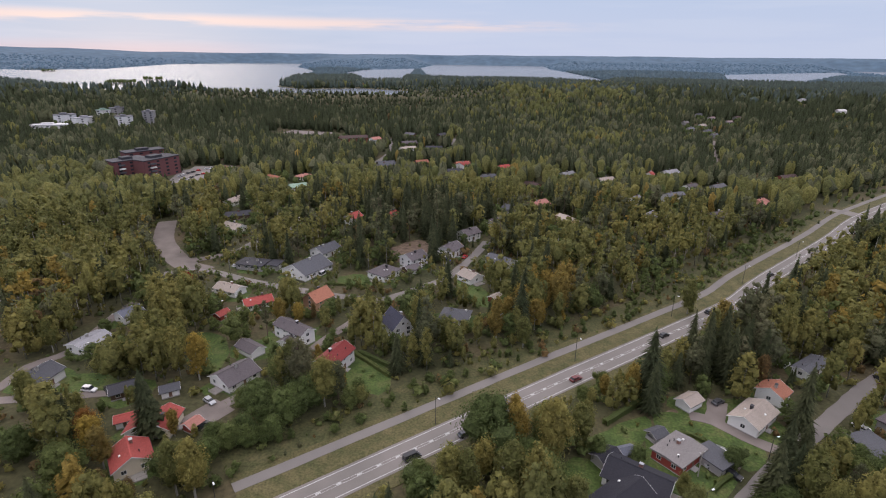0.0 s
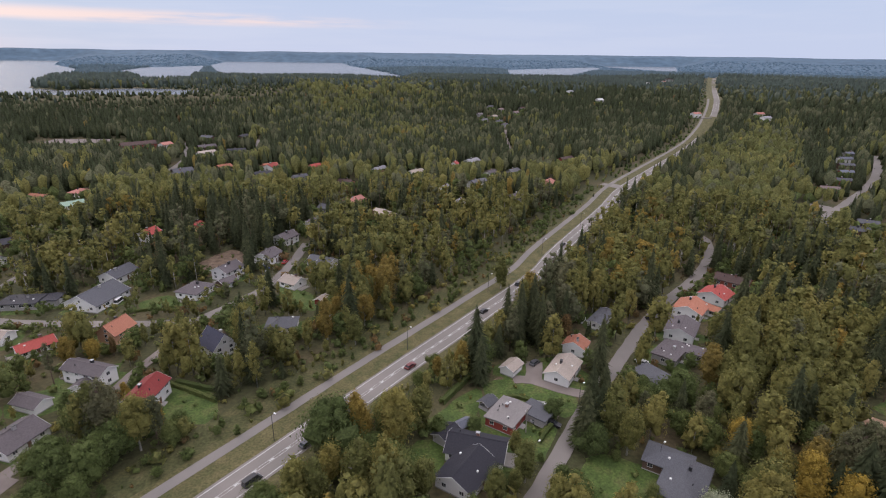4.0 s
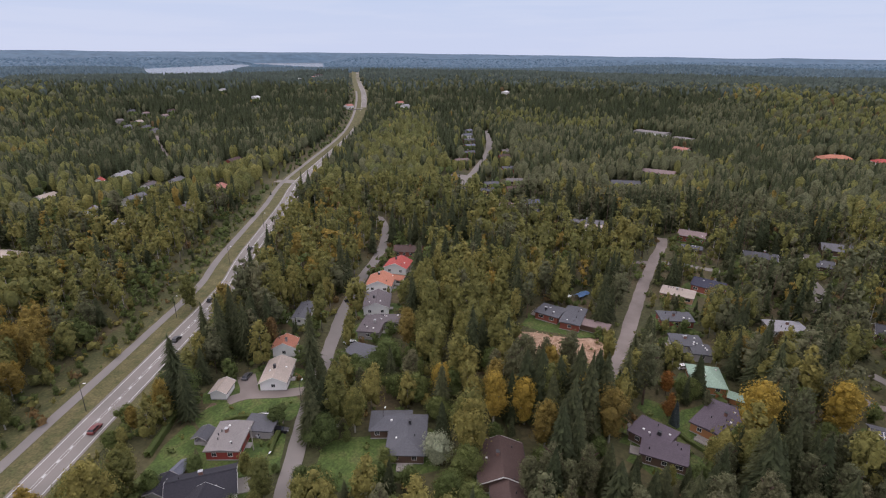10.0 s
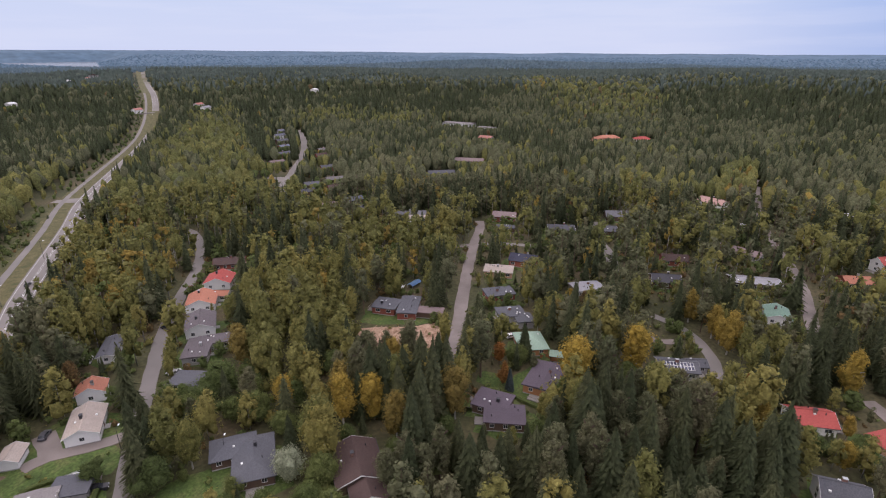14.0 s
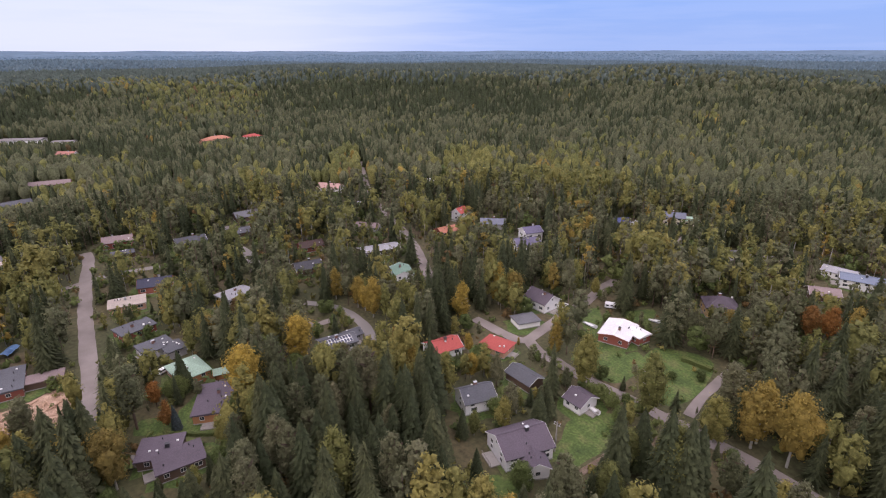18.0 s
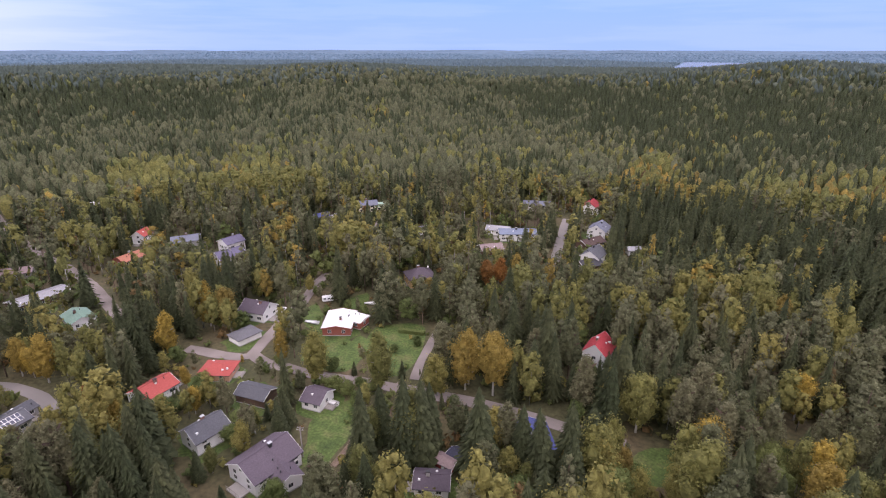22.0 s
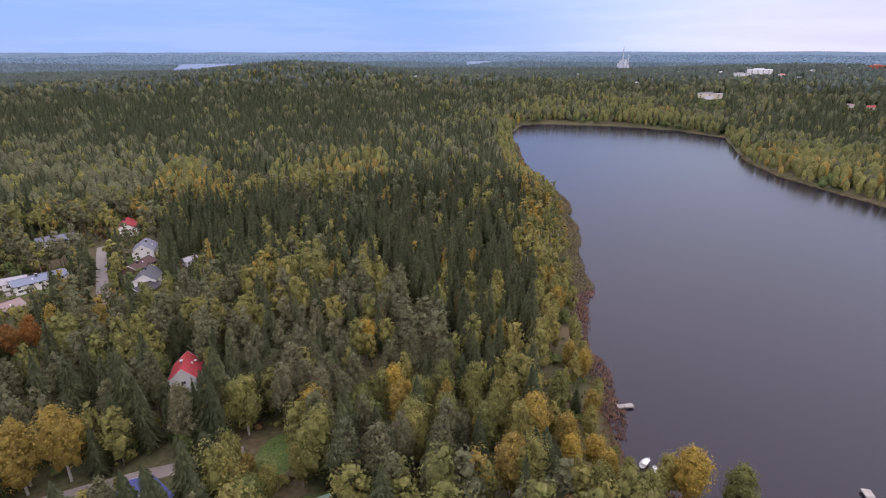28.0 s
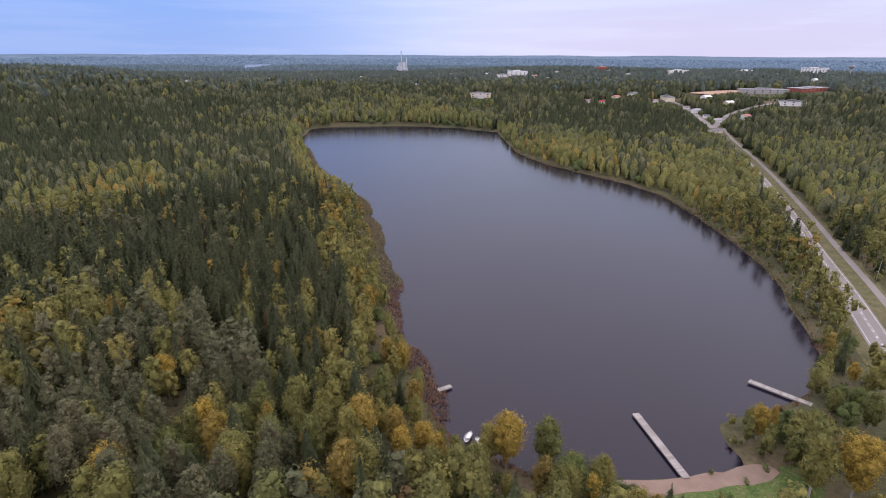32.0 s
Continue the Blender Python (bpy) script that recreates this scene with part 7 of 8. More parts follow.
# both outer rings of land carry painted haze and a faint glow
for name, r0, r1, nr, mat in (("far_woods_land", 1800, 2900, 50, "hazed_far_land"), ("backdrop", 2900, 4900, 60, "hazed_horizon_land")):
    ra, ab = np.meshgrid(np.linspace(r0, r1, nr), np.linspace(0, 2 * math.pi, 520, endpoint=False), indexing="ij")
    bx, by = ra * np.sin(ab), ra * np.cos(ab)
    tagged(grid_object(name, bx, by, far_height(bx, by), mat), "wooded hills towards the horizon with blue haze painted on", "backdrop", kind="structure")


def water_sheet(name, poly, z, mat, label):
    bm = bmesh.new()
    vs = [bm.verts.new((x, y, z)) for x, y in poly]
    f = bm.faces.new(vs)
    if f.normal.z < 0:
        f.normal_flip()
    bmesh.ops.triangulate(bm, faces=bm.faces[:])
    me = bpy.data.meshes.new(name)
    bm.to_mesh(me)
    bm.free()
    me.materials.append(MATS[mat])
    return tagged(new(name, me), label, "lake", kind="structure")


def grown(poly, d):
    c = np.mean(np.array(poly), 0)
    p = np.array(poly)
    v = p - c
    return [tuple(q) for q in p + v / (np.linalg.norm(v, axis=1)[:, None]) * d]


water_sheet("lake", grown(LAKE, 6.0), -0.5, "lake_water", "calm dark grey-violet lake reflecting the evening sky")
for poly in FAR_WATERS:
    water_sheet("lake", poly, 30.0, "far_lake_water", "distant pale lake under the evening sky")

# ------------------------------------------------------------------ trees
RNG = np.random.RandomState(7)


def blades(tiers, n, rad, droop, two=False, z0=0.10):
    v, f = [], []
    for i in range(tiers):
        z = z0 + (0.97 - z0) * (i / (tiers - 1)) ** 0.92
        R = rad * (1 - z) ** 0.8 + 0.012
        for j in range(n if i < tiers - 2 else max(4, n // 2)):
            a = 2 * math.pi * (j + RNG.uniform(-0.3, 0.3)) / n + i * 0.9
            r = R * RNG.uniform(0.72, 1.18)
            w = 2 * math.pi * R / n * 0.75
            c, s = math.cos(a), math.sin(a)
            up = z + 0.045 * RNG.uniform(0.6, 1.2)
            k = len(v)
            v += [(-s * w * 0.5 + c * R * 0.12, c * w * 0.5 + s * R * 0.12, up), (s * w * 0.5 + c * R * 0.12, -c * w * 0.5 + s * R * 0.12, up), (c * r, s * r, z - droop * R)]
            f.append((k, k + 1, k + 2))
            if two:
                a2 = a + RNG.uniform(-0.25, 0.25)
                c2, s2 = math.cos(a2), math.sin(a2)
                k = len(v)
                v += [(c2 * R * 0.2, s2 * R * 0.2, up - 0.01), (c2 * r * 0.95 - s2 * w * 0.45, s2 * r * 0.95 + c2 * w * 0.45, z - droop * R * 0.6), (c2 * r * 0.9 + s2 * w * 0.45, s2 * r * 0.9 - c2 * w * 0.45, z - droop * R * 1.2)]
                f.append((k, k + 1, k + 2))
    return np.array(v), np.array(f)


def cone(n, rad, z0, z1=0.9, steps=2):
    v, f = [], []
    for i in range(steps):
        z = z0 + (z1 - z0) * i / steps
        for j in range(n):
            a = 2 * math.pi * (j + 0.5 * i) / n
            R = rad * (1 - i / steps) * RNG.uniform(0.75, 1.2)
            v.append((R * math.cos(a), R * math.sin(a), z))
    v.append((0, 0, z1))
    for i in range(steps):
        for j in range(n):
            a, b = i * n + j, i * n + (j + 1) % n
            if i < steps - 1:
                c, d = a + n, b + n
                f += [(a, b, d), (a, d, c)]
            else:
                f.append((a, b, len(v) - 1))
    return np.array(v), np.array(f)


def clumps(lobes, count, size):
    """Leaf clumps as small tilted triangles over a crown made of lobes (centre, radii)."""
    v, f = [], []
    wts = np.array([l[3] * l[3] for l in lobes])
    picks = RNG.choice(len(lobes), count, p=wts / wts.sum())
    for p in picks:
        cx, cy, cz, r, rz = lobes[p]
        d = RNG.normal(size=3)
        d /= np.linalg.norm(d)
        if d[2] < -0.5:
            d[2] *= -0.6
        q = np.array((cx, cy, cz)) + d * np.array((r, r, rz)) * RNG.uniform(0.82, 1.12)
        t = np.cross(d, RNG.normal(size=3))
        t /= np.linalg.norm(t)
        b = np.cross(d, t) + d * RNG.uniform(-0.7, 0.7)
        s = size * RNG.uniform(0.6, 1.35)
        k = len(v)
        v += [q + t * s * 0.6, q - t * s * 0.6 + b * s * 0.15, q - b * s * 0.9 * RNG.choice((-1, 1))]
        f.append((k, k + 1, k + 2))
    return np.array(v), np.array(f)


def blob(lobes, n=6, shrink=0.8):
    out = []
    for cx, cy, cz, r, rz in lobes:
        v, f = [(cx, cy, cz - rz * shrink)], []
        for lev in (-0.45, 0.4):
            for j in range(n):
                a = 2 * math.pi * (j + (0.5 if lev > 0 else 0)) / n
                q = math.sqrt(1 - lev * lev) * r * shrink * RNG.uniform(0.85, 1.12)
                v.append((cx + q * math.cos(a), cy + q * math.sin(a), cz + lev * rz * shrink))
        v.append((cx, cy, cz + rz * shrink))
        for j in range(n):
            k = (j + 1) % n
            f += [(0, 1 + k, 1 + j), (1 + j, 1 + k, 1 + n + j), (1 + k, 1 + n + k, 1 + n + j), (1 + n + j, 1 + n + k, 1 + 2 * n)]
        out.append((np.array(v), np.array(f)))
    return join(out)


def join(parts):
    v, f, k = [], [], 0
    for a, b in parts:
        v.append(a)
        f.append(b + k)
        k += len(a)
    return np.concatenate(v), np.concatenate(f)


def stem(r, h, n=4):
    v = [(r * math.cos(2 * math.pi * j / n), r * math.sin(2 * math.pi * j / n), -0.02) for j in range(n)] + [(r * 0.5 * math.cos(2 * math.pi * j / n), r * 0.5 * math.sin(2 * math.pi * j / n), h) for j in range(n)]
    f = []
    for j in range(n):
        k = (j + 1) % n
        f += [(j, k, n + k), (j, n + k, n + j)]
    return np.array(v), np.array(f)


def soft(geo, jitter=0.2):
    """Turns the faces outwards and gives them rounded normals, as a crown of leaves shades."""
    v, f = geo[:2]
    if len(geo) == 3:
        n = geo[2]
    else:
        rad = max(0.05, np.abs(v[:, :2]).max())
        n = np.column_stack([v[:, 0] / rad, v[:, 1] / rad, (v[:, 2] - 0.5) * 1.1 + 0.45])
        n /= np.linalg.norm(n, axis=1)[:, None] + 1e-6
        n = n + np.repeat(RNG.normal(size=(len(v) // 3 + 1, 3)), 3, 0)[: len(v)] * jitter
        n /= np.linalg.norm(n, axis=1)[:, None] + 1e-6
    gn = np.cross(v[f[:, 1]] - v[f[:, 0]], v[f[:, 2]] - v[f[:, 0]])
    flip = (gn * n[f].mean(1)).sum(1) < 0
    f = f.copy()
    f[flip] = f[flip][:, ::-1]
    return v, f, n


PROFILES = {
    "pine": [(0.26, 0.05), (0.40, 0.125), (0.54, 0.150), (0.70, 0.135), (0.84, 0.096), (0.94, 0.058), (1.0, 0.014)],
    "birch": [(0.12, 0.06), (0.24, 0.130), (0.42, 0.178), (0.60, 0.172), (0.77, 0.138), (0.90, 0.088), (1.0, 0.022)],
    "far": [(0.20, 0.10), (0.42, 0.142), (0.62, 0.145), (0.80, 0.122), (0.92, 0.088), (1.0, 0.030)],
    "round": [(0.06, 0.16), (0.25, 0.33), (0.5, 0.40), (0.72, 0.35), (0.90, 0.21), (1.0, 0.04)],
}


def swell(kind):
    """Radius of a crown by height and bearing, with boughs that stand out and gaps between them."""
    zs, rs_ = (np.array(c) for c in zip(*PROFILES[kind]))
    zs = zs ** RNG.uniform(0.82, 1.25)
    rs_ = rs_ * RNG.uniform(0.82, 1.2) * (1 + RNG.uniform(-0.16, 0.16, len(rs_)))
    boughs = [(RNG.uniform(0, 6.28), RNG.uniform(zs[0], 0.98), RNG.uniform(0.16, 0.40), RNG.uniform(-0.5, 0.6)) for _ in range(22)]

    def radius(z, a):
        k = 1.0
        for ba, bz, bw, amp in boughs:
            da = (a - ba + math.pi) % (2 * math.pi) - math.pi
            k += amp * math.exp(-(da / (bw * 2.2)) ** 2 - ((z - bz) / (bw * 0.26)) ** 2)
        return float(np.interp(z, zs, rs_)) * min(1.6, max(0.35, k))
    return radius, float(zs[0])


def hull(radius, z0, n, rings, shrink):
    v, f = [], []
    for i in range(rings):
        z = z0 + (0.97 - z0) * (i / (rings - 0.45)) ** 0.9
        for j in range(n):
            a = 2 * math.pi * (j + 0.5 * (i % 2)) / n
            q = radius(z, a) * shrink * RNG.uniform(0.86, 1.12)
            v.append((q * math.cos(a), q * math.sin(a), z + RNG.uniform(-0.02, 0.02)))
    v.append((RNG.uniform(-0.012, 0.012), RNG.uniform(-0.012, 0.012), 1.0 - 0.05 * (1 - shrink)))
    for i in range(rings):
        for j in range(n):
            a, b = i * n + j, i * n + (j + 1) % n
            if i < rings - 1:
                c, d = a + n, b + n
                f += [(a, b, c), (b, d, c)] if i % 2 == 0 else [(a, b, d), (a, d, c)]
            else:
                f.append((a, b, len(v) - 1))
    return np.array(v), np.array(f)


PHI = (1 + 5 ** 0.5) / 2
ICO_V = np.array([(s * a, t * PHI * a, 0.0) for a in (1 / math.hypot(1, PHI),) for s in (-1, 1) for t in (-1, 1)])
ICO_V = np.concatenate([ICO_V, ICO_V[:, [2, 0, 1]], ICO_V[:, [1, 2, 0]]])
ICO_F = np.array([c for c in combinations(range(12), 3) if all(np.linalg.norm(ICO_V[a] - ICO_V[b]) < 1.1 for a, b in combinations(c, 2))])


def boughs(radius, z0, count, flat=1.15, open_=0.0):
    """Rounded masses of leaves set round the stem, as (centre, radius, half height)."""
    out, turn = [], RNG.uniform(0, 6.28)
    for i in range(count):
        z = z0 + (0.97 - z0) * (0.10 + 0.86 * (i + 0.5) / count)
        a = turn + i * 2.4 + RNG.uniform(-0.4, 0.4)
        q = radius(z, a)
        r = max(0.020, q * RNG.uniform(0.42, 0.66) * (1 - open_ * RNG.uniform(0, 0.5)))
        d = max(0.0, q * RNG.uniform(0.86, 1.14) - r)
        out.append((d * math.cos(a), d * math.sin(a), z - 0.01, r, r * flat * RNG.uniform(0.8, 1.25)))
    out.append((0, 0, 0.93, 0.6 * radius(0.88, 0.0) + 0.008, 0.065))
    return out


def leafy(radius, z0, lobes, count, size):
    """A crown of rounded boughs with leaf clumps that break up their outline."""
    V, F, Nn, k = [], [], [], 0
    mid = np.array((0, 0, z0 + 0.35 * (1 - z0)))
    wide = max(l[3] for l in lobes) * 2.0

    def shade(q, d):
        out = (q - mid) / np.array((wide, wide, 0.55))
        out = out / (np.linalg.norm(out, axis=-1, keepdims=True) + 1e-6)
        n = 0.42 * d + 0.60 * out + np.array((0, 0, 0.16))
        return n / (np.linalg.norm(n, axis=-1, keepdims=True) + 1e-6)

    for cx, cy, cz, r, rz in lobes:
        d = ICO_V @ np.array(Euler((RNG.uniform(0, 6), RNG.uniform(0, 6), RNG.uniform(0, 6))).to_matrix())
        q = np.array((cx, cy, cz)) + d * np.array((r, r, rz)) * RNG.uniform(0.42, 0.86, (12, 1))
        V.append(q), F.append(ICO_F + k), Nn.append(shade(q, d))
        k += 12
    if count:
        wts = np.array([l[3] * l[4] for l in lobes])
        for p in RNG.choice(len(lobes), count, p=wts / wts.sum()):
            cx, cy, cz, r, rz = lobes[p]
            d = RNG.normal(size=3)
            d /= np.linalg.norm(d)
            if d[2] < -0.35:
                d[2] *= -0.7
            o = np.array((cx, cy, cz)) + d * np.array((r, r, rz)) * RNG.uniform(0.70, 1.32)
            t = np.cross(d, RNG.normal(size=3))
            t /= np.linalg.norm(t)
            b = np.cross(d, t) + d * RNG.uniform(-0.8, 0.8)
            w = size * RNG.uniform(0.55, 1.3)
            V.append(np.array([o + t * w * 0.6, o - t * w * 0.6 + b * w * 0.15, o - b * w * 0.9 * RNG.choice((-1, 1))]))
            F.append(np.array([(k, k + 1, k + 2)]))
            n = shade(o, d) + RNG.normal(size=3) * 0.14
            Nn.append(np.repeat((n / np.linalg.norm(n))[None], 3, 0))
            k += 3
    return np.concatenate(V), np.concatenate(F), np.concatenate(Nn)


def crown(kind, level):
    """level 3: single trees; 2.5 and 2: near woods; 1: farther woods; 0: far woods."""
    if kind in ("spruce", "bluespruce"):
        if level == 3:
            return join([blades(30, 15, 0.20, 0.24, True), cone(7, 0.10, 0.10, 0.95, 3)])
        if level == 2.5:
            return join([blades(22, 12, 0.20, 0.24), cone(6, 0.10, 0.08, 0.96, 2)])
        if level == 2:
            return join([blades(13, 8, 0.20, 0.24), cone(5, 0.12, 0.08, 0.96, 2)])
        if level == 1:
            return join([blades(3, 5, 0.22, 0.2, z0=0.25), cone(5, 0.16, 0.05, 1.0, 2)])
        return cone(4, 0.18, 0.0, 1.0, 1)
    wide = kind in ("green", "red", "willow", "round")
    pine = kind == "pine"
    radius, z0 = swell("round" if wide else "pine" if pine else "birch" if level > 1 else "far")
    big = 2.0 if wide else 1.0
    flat, gap = (1.45, 0.35) if pine else (0.9 if wide else 1.7, 0.15)
    if level == 3:
        return leafy(radius, z0, boughs(radius, z0, 30, flat, gap), 4200 if wide else 3400, 0.016 * big if wide else 0.020)
    if level == 2.5:
        return leafy(radius, z0, boughs(radius, z0, 14, flat, gap), 620 if wide else 470, 0.026 * big if wide else 0.033)
    if level == 2:
        return leafy(radius, z0, boughs(radius, z0, 4, flat * 1.15, gap), 64, 0.068 * big)
    if level == 1:
        return join([hull(radius, z0, 5, 3, 0.98), clumps([(0, 0, 0.80, 0.085 * big, 0.20)], 3, 0.10 * big)])
    return hull(radius, z0, 4, 2, 1.2)


KINDS = ["spruce", "pine", "birch", "gold", "green", "rust"]


def scatter(r0, r1, step, seed):
    rs = np.random.RandomState(seed)
    n = int(2 * r1 / step)
    g = (np.arange(n) + 0.5) * step - r1
    x, y = np.meshgrid(g, g, indexing="ij")
    x, y = (x + rs.uniform(-0.46, 0.46, x.shape) * step).ravel(), (y + rs.uniform(-0.46, 0.46, y.shape) * step).ravel()
    r = np.hypot(x, y)
    m = (r >= r0) & (r < r1)
    x, y = x[m], y[m]
    return x, y, rs


def allowed(x, y):
    i, j = ((x + HALF) / CELL).astype(int), ((y + HALF) / CELL).astype(int)
    ok = (i >= 0) & (i < N) & (j >= 0) & (j < N)
    h = np.full(x.shape, 40.0)
    h[ok] = TALL[i[ok], j[ok]]
    return h


# shares of spruce, pine, birch, golden birch, broadleaf and rusty trees in a stand
LEAFY, OCHRE, DARK, PINES = (0.08, 0.06, 0.68, 0.05, 0.12, 0.01), (0.06, 0.06, 0.42, 0.34, 0.06, 0.06), (0.74, 0.10, 0.11, 0.03, 0.01, 0.01), (0.34, 0.42, 0.16, 0.03, 0.04, 0.01)
BROAD, AUTUMN, PALE = (0.06, 0.12, 0.30, 0.03, 0.48, 0.01), (0.16, 0.05, 0.42, 0.22, 0.08, 0.07), (0.12, 0.08, 0.62, 0.08, 0.02, 0.08)
SPRUCEPINE, BRIGHT, MIXED = (0.74, 0.16, 0.08, 0.01, 0.0, 0.01), (0.05, 0.10, 0.62, 0.15, 0.06, 0.02), (0.22, 0.32, 0.28, 0.06, 0.10, 0.02)
STANDS = []


def stand(bearing, distance, across, deep, mix):
    """Woods of one character over an oval of the plan."""
    STANDS.append((bearing, distance, across, deep, mix))


stand(325, 399, 39, 137, LEAFY)
stand(320, 250, 10, 33, AUTUMN)
stand(12, 210, 13, 26, OCHRE)
stand(21, 213, 23, 39, BROAD)
stand(358, 304, 39, 52, DARK)
stand(12, 1037, 168, 210, LEAFY)
stand(31, 1552, 171, 601, DARK)
stand(17, 684, 36, 61, OCHRE)
stand(34, 450, 25, 64, LEAFY)
stand(38, 268, 21, 44, AUTUMN)
stand(34, 177, 19, 12, DARK)
stand(345, 810, 171, 171, DARK)
stand(322, 463, 18, 52, LEAFY)
stand(33, 1226, 205, 378, DARK)
stand(51, 665, 49, 205, LEAFY)
stand(55, 691, 12, 182, DARK)
stand(66, 839, 95, 103, LEAFY)
stand(79, 515, 85, 175, DARK)
stand(84, 1224, 68, 224, OCHRE)
stand(42, 286, 24, 76, AUTUMN)
stand(69, 263, 31, 33, LEAFY)
stand(58, 195, 19, 41, LEAFY)
stand(20, 214, 19, 23, BROAD)
stand(12, 209, 10, 24, OCHRE)
stand(69, 971, 210, 126, DARK)
stand(91, 1008, 89, 245, PALE)
stand(77, 467, 94, 124, PINES)
stand(104, 479, 17, 72, OCHRE)
stand(88, 112, 16, 17, PINES)
stand(103, 127, 14, 20, PINES)
stand(102, 1041, 90, 227, DARK)
stand(115, 1022, 273, 234, DARK)
stand(140, 809, 20, 36, OCHRE)
stand(127, 459, 30, 104, LEAFY)
stand(150, 570, 147, 175, PINES)
stand(158, 983, 106, 98, DARK)
stand(135, 1158, 263, 185, PINES)
stand(104, 114, 24, 19, SPRUCEPINE)
stand(152, 179, 18, 22, PINES)
stand(160, 139, 12, 18, PINES)
stand(117, 463, 28, 52, LEAFY)
stand(140, 803, 18, 36, OCHRE)
stand(144, 619, 141, 205, PINES)
stand(175, 763, 285, 203, DARK)
stand(174, 851, 57, 36, LEAFY)
stand(169, 443, 24, 66, OCHRE)
stand(183, 423, 44, 64, AUTUMN)
stand(189, 301, 63, 110, DARK)
stand(203, 200, 23, 56, DARK)
stand(180, 207, 13, 23, LEAFY)
stand(161, 163, 16, 31, PINES)
stand(186, 184, 14, 20, PINES)
stand(198, 121, 18, 22, BRIGHT)
stand(205, 386, 15, 159, OCHRE)
stand(179, 812, 134, 215, DARK)
stand(185, 457, 25, 55, AUTUMN)
stand(181, 388, 17, 38, LEAFY)
stand(196, 302, 45, 127, DARK)
stand(211, 812, 190, 130, PALE)
stand(235, 824, 129, 167, DARK)
stand(229, 563, 47, 91, OCHRE)
stand(243, 435, 47, 129, BRIGHT)
stand(177, 214, 19, 20, BRIGHT)
stand(187, 194, 15, 20, PINES)
stand(196, 134, 20, 16, BRIGHT)
stand(174, 162, 22, 22, PINES)
stand(204, 155, 20, 19, DARK)
stand(215, 123, 11, 17, BROAD)
stand(191, 106, 22, 12, MIXED)

stand(16, 110, 17, 11, BROAD)
stand(344, 123, 23, 17, BROAD)
stand(5, 159, 21, 22, BRIGHT)
stand(320, 145, 13, 20, AUTUMN)
stand(330, 173, 14, 22, BRIGHT)
stand(20, 156, 9, 36, BRIGHT)
stand(48, 151, 13, 17, BROAD)
stand(74, 117, 13, 16, AUTUMN)
stand(102, 111, 32, 21, SPRUCEPINE)
stand(91, 102, 42, 15, SPRUCEPINE)
stand(108, 119, 22, 14, SPRUCEPINE)


def species(x, y, rs):
    r, a = np.hypot(x, y), np.degrees(np.arctan2(x, y))
    a = np.where(a < -104, a + 360, a)
    w = np.zeros((len(x), 6))
    nw = a < 62
    w[nw] = (0.19, 0.12, 0.42, 0.06, 0.19, 0.02)
    # outer mixes hold more conifers, their cooler green standing in for haze
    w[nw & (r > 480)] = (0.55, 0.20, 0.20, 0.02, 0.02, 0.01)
    w[(a < 0) & (r < 260)] = (0.12, 0.06, 0.46, 0.08, 0.26, 0.02)
    e = (a >= 62) & (a < 165)
    w[e] = (0.28, 0.32, 0.27, 0.06, 0.05, 0.02)
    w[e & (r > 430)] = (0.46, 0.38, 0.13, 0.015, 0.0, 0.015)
    s = a >= 165
    w[s] = (0.64, 0.16, 0.13, 0.035, 0.03, 0.01)
    w[s & (r < 215)] = (0.14, 0.38, 0.30, 0.07, 0.08, 0.03)
    w[s & (a > 212)] = (0.24, 0.14, 0.44, 0.12, 0.04, 0.02)
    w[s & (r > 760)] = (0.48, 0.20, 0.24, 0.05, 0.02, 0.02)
    for ca, cr, tw, rd, mix in STANDS:
        sa, ca_ = math.sin(radians(ca)), math.cos(radians(ca))
        u, v = x * ca_ - y * sa, x * sa + y * ca_ - cr
        k = np.hypot(u / tw, v / rd) + 0.34 * wobble(x, y, max(9.0, tw * 0.30), ca)
        g = np.clip((1.35 - k) / 0.7, 0, 1)[:, None]
        w = w * (1 - g) + np.array(mix) * g
    if np.any(s):
        d = signed(x, y, LAKE)
        sh = s & (d < 18)
        w[sh] = (0.02, 0.04, 0.58, 0.22, 0.10, 0.04)
    score = np.log(w + 0.003)
    for k in range(6):
        score[:, k] += 1.15 * wobble(x, y, 8.0, 1.0 + 2.3 * k) + 0.85 * wobble(x, y, 27.0, 5.0 + 1.7 * k)
    # birches and golden trees thin out with distance, to cool colours like haze
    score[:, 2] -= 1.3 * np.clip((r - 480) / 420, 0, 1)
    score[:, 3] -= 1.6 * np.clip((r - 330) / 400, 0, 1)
    score += 0.64 * rs.gumbel(size=score.shape)
    return score.argmax(1)


HEIGHTS = {0: (14, 26), 1: (15, 23), 2: (14, 23), 3: (13, 21), 4: (6, 13), 5: (10, 17)}
SINGLE = {k: [] for k in range(6)}


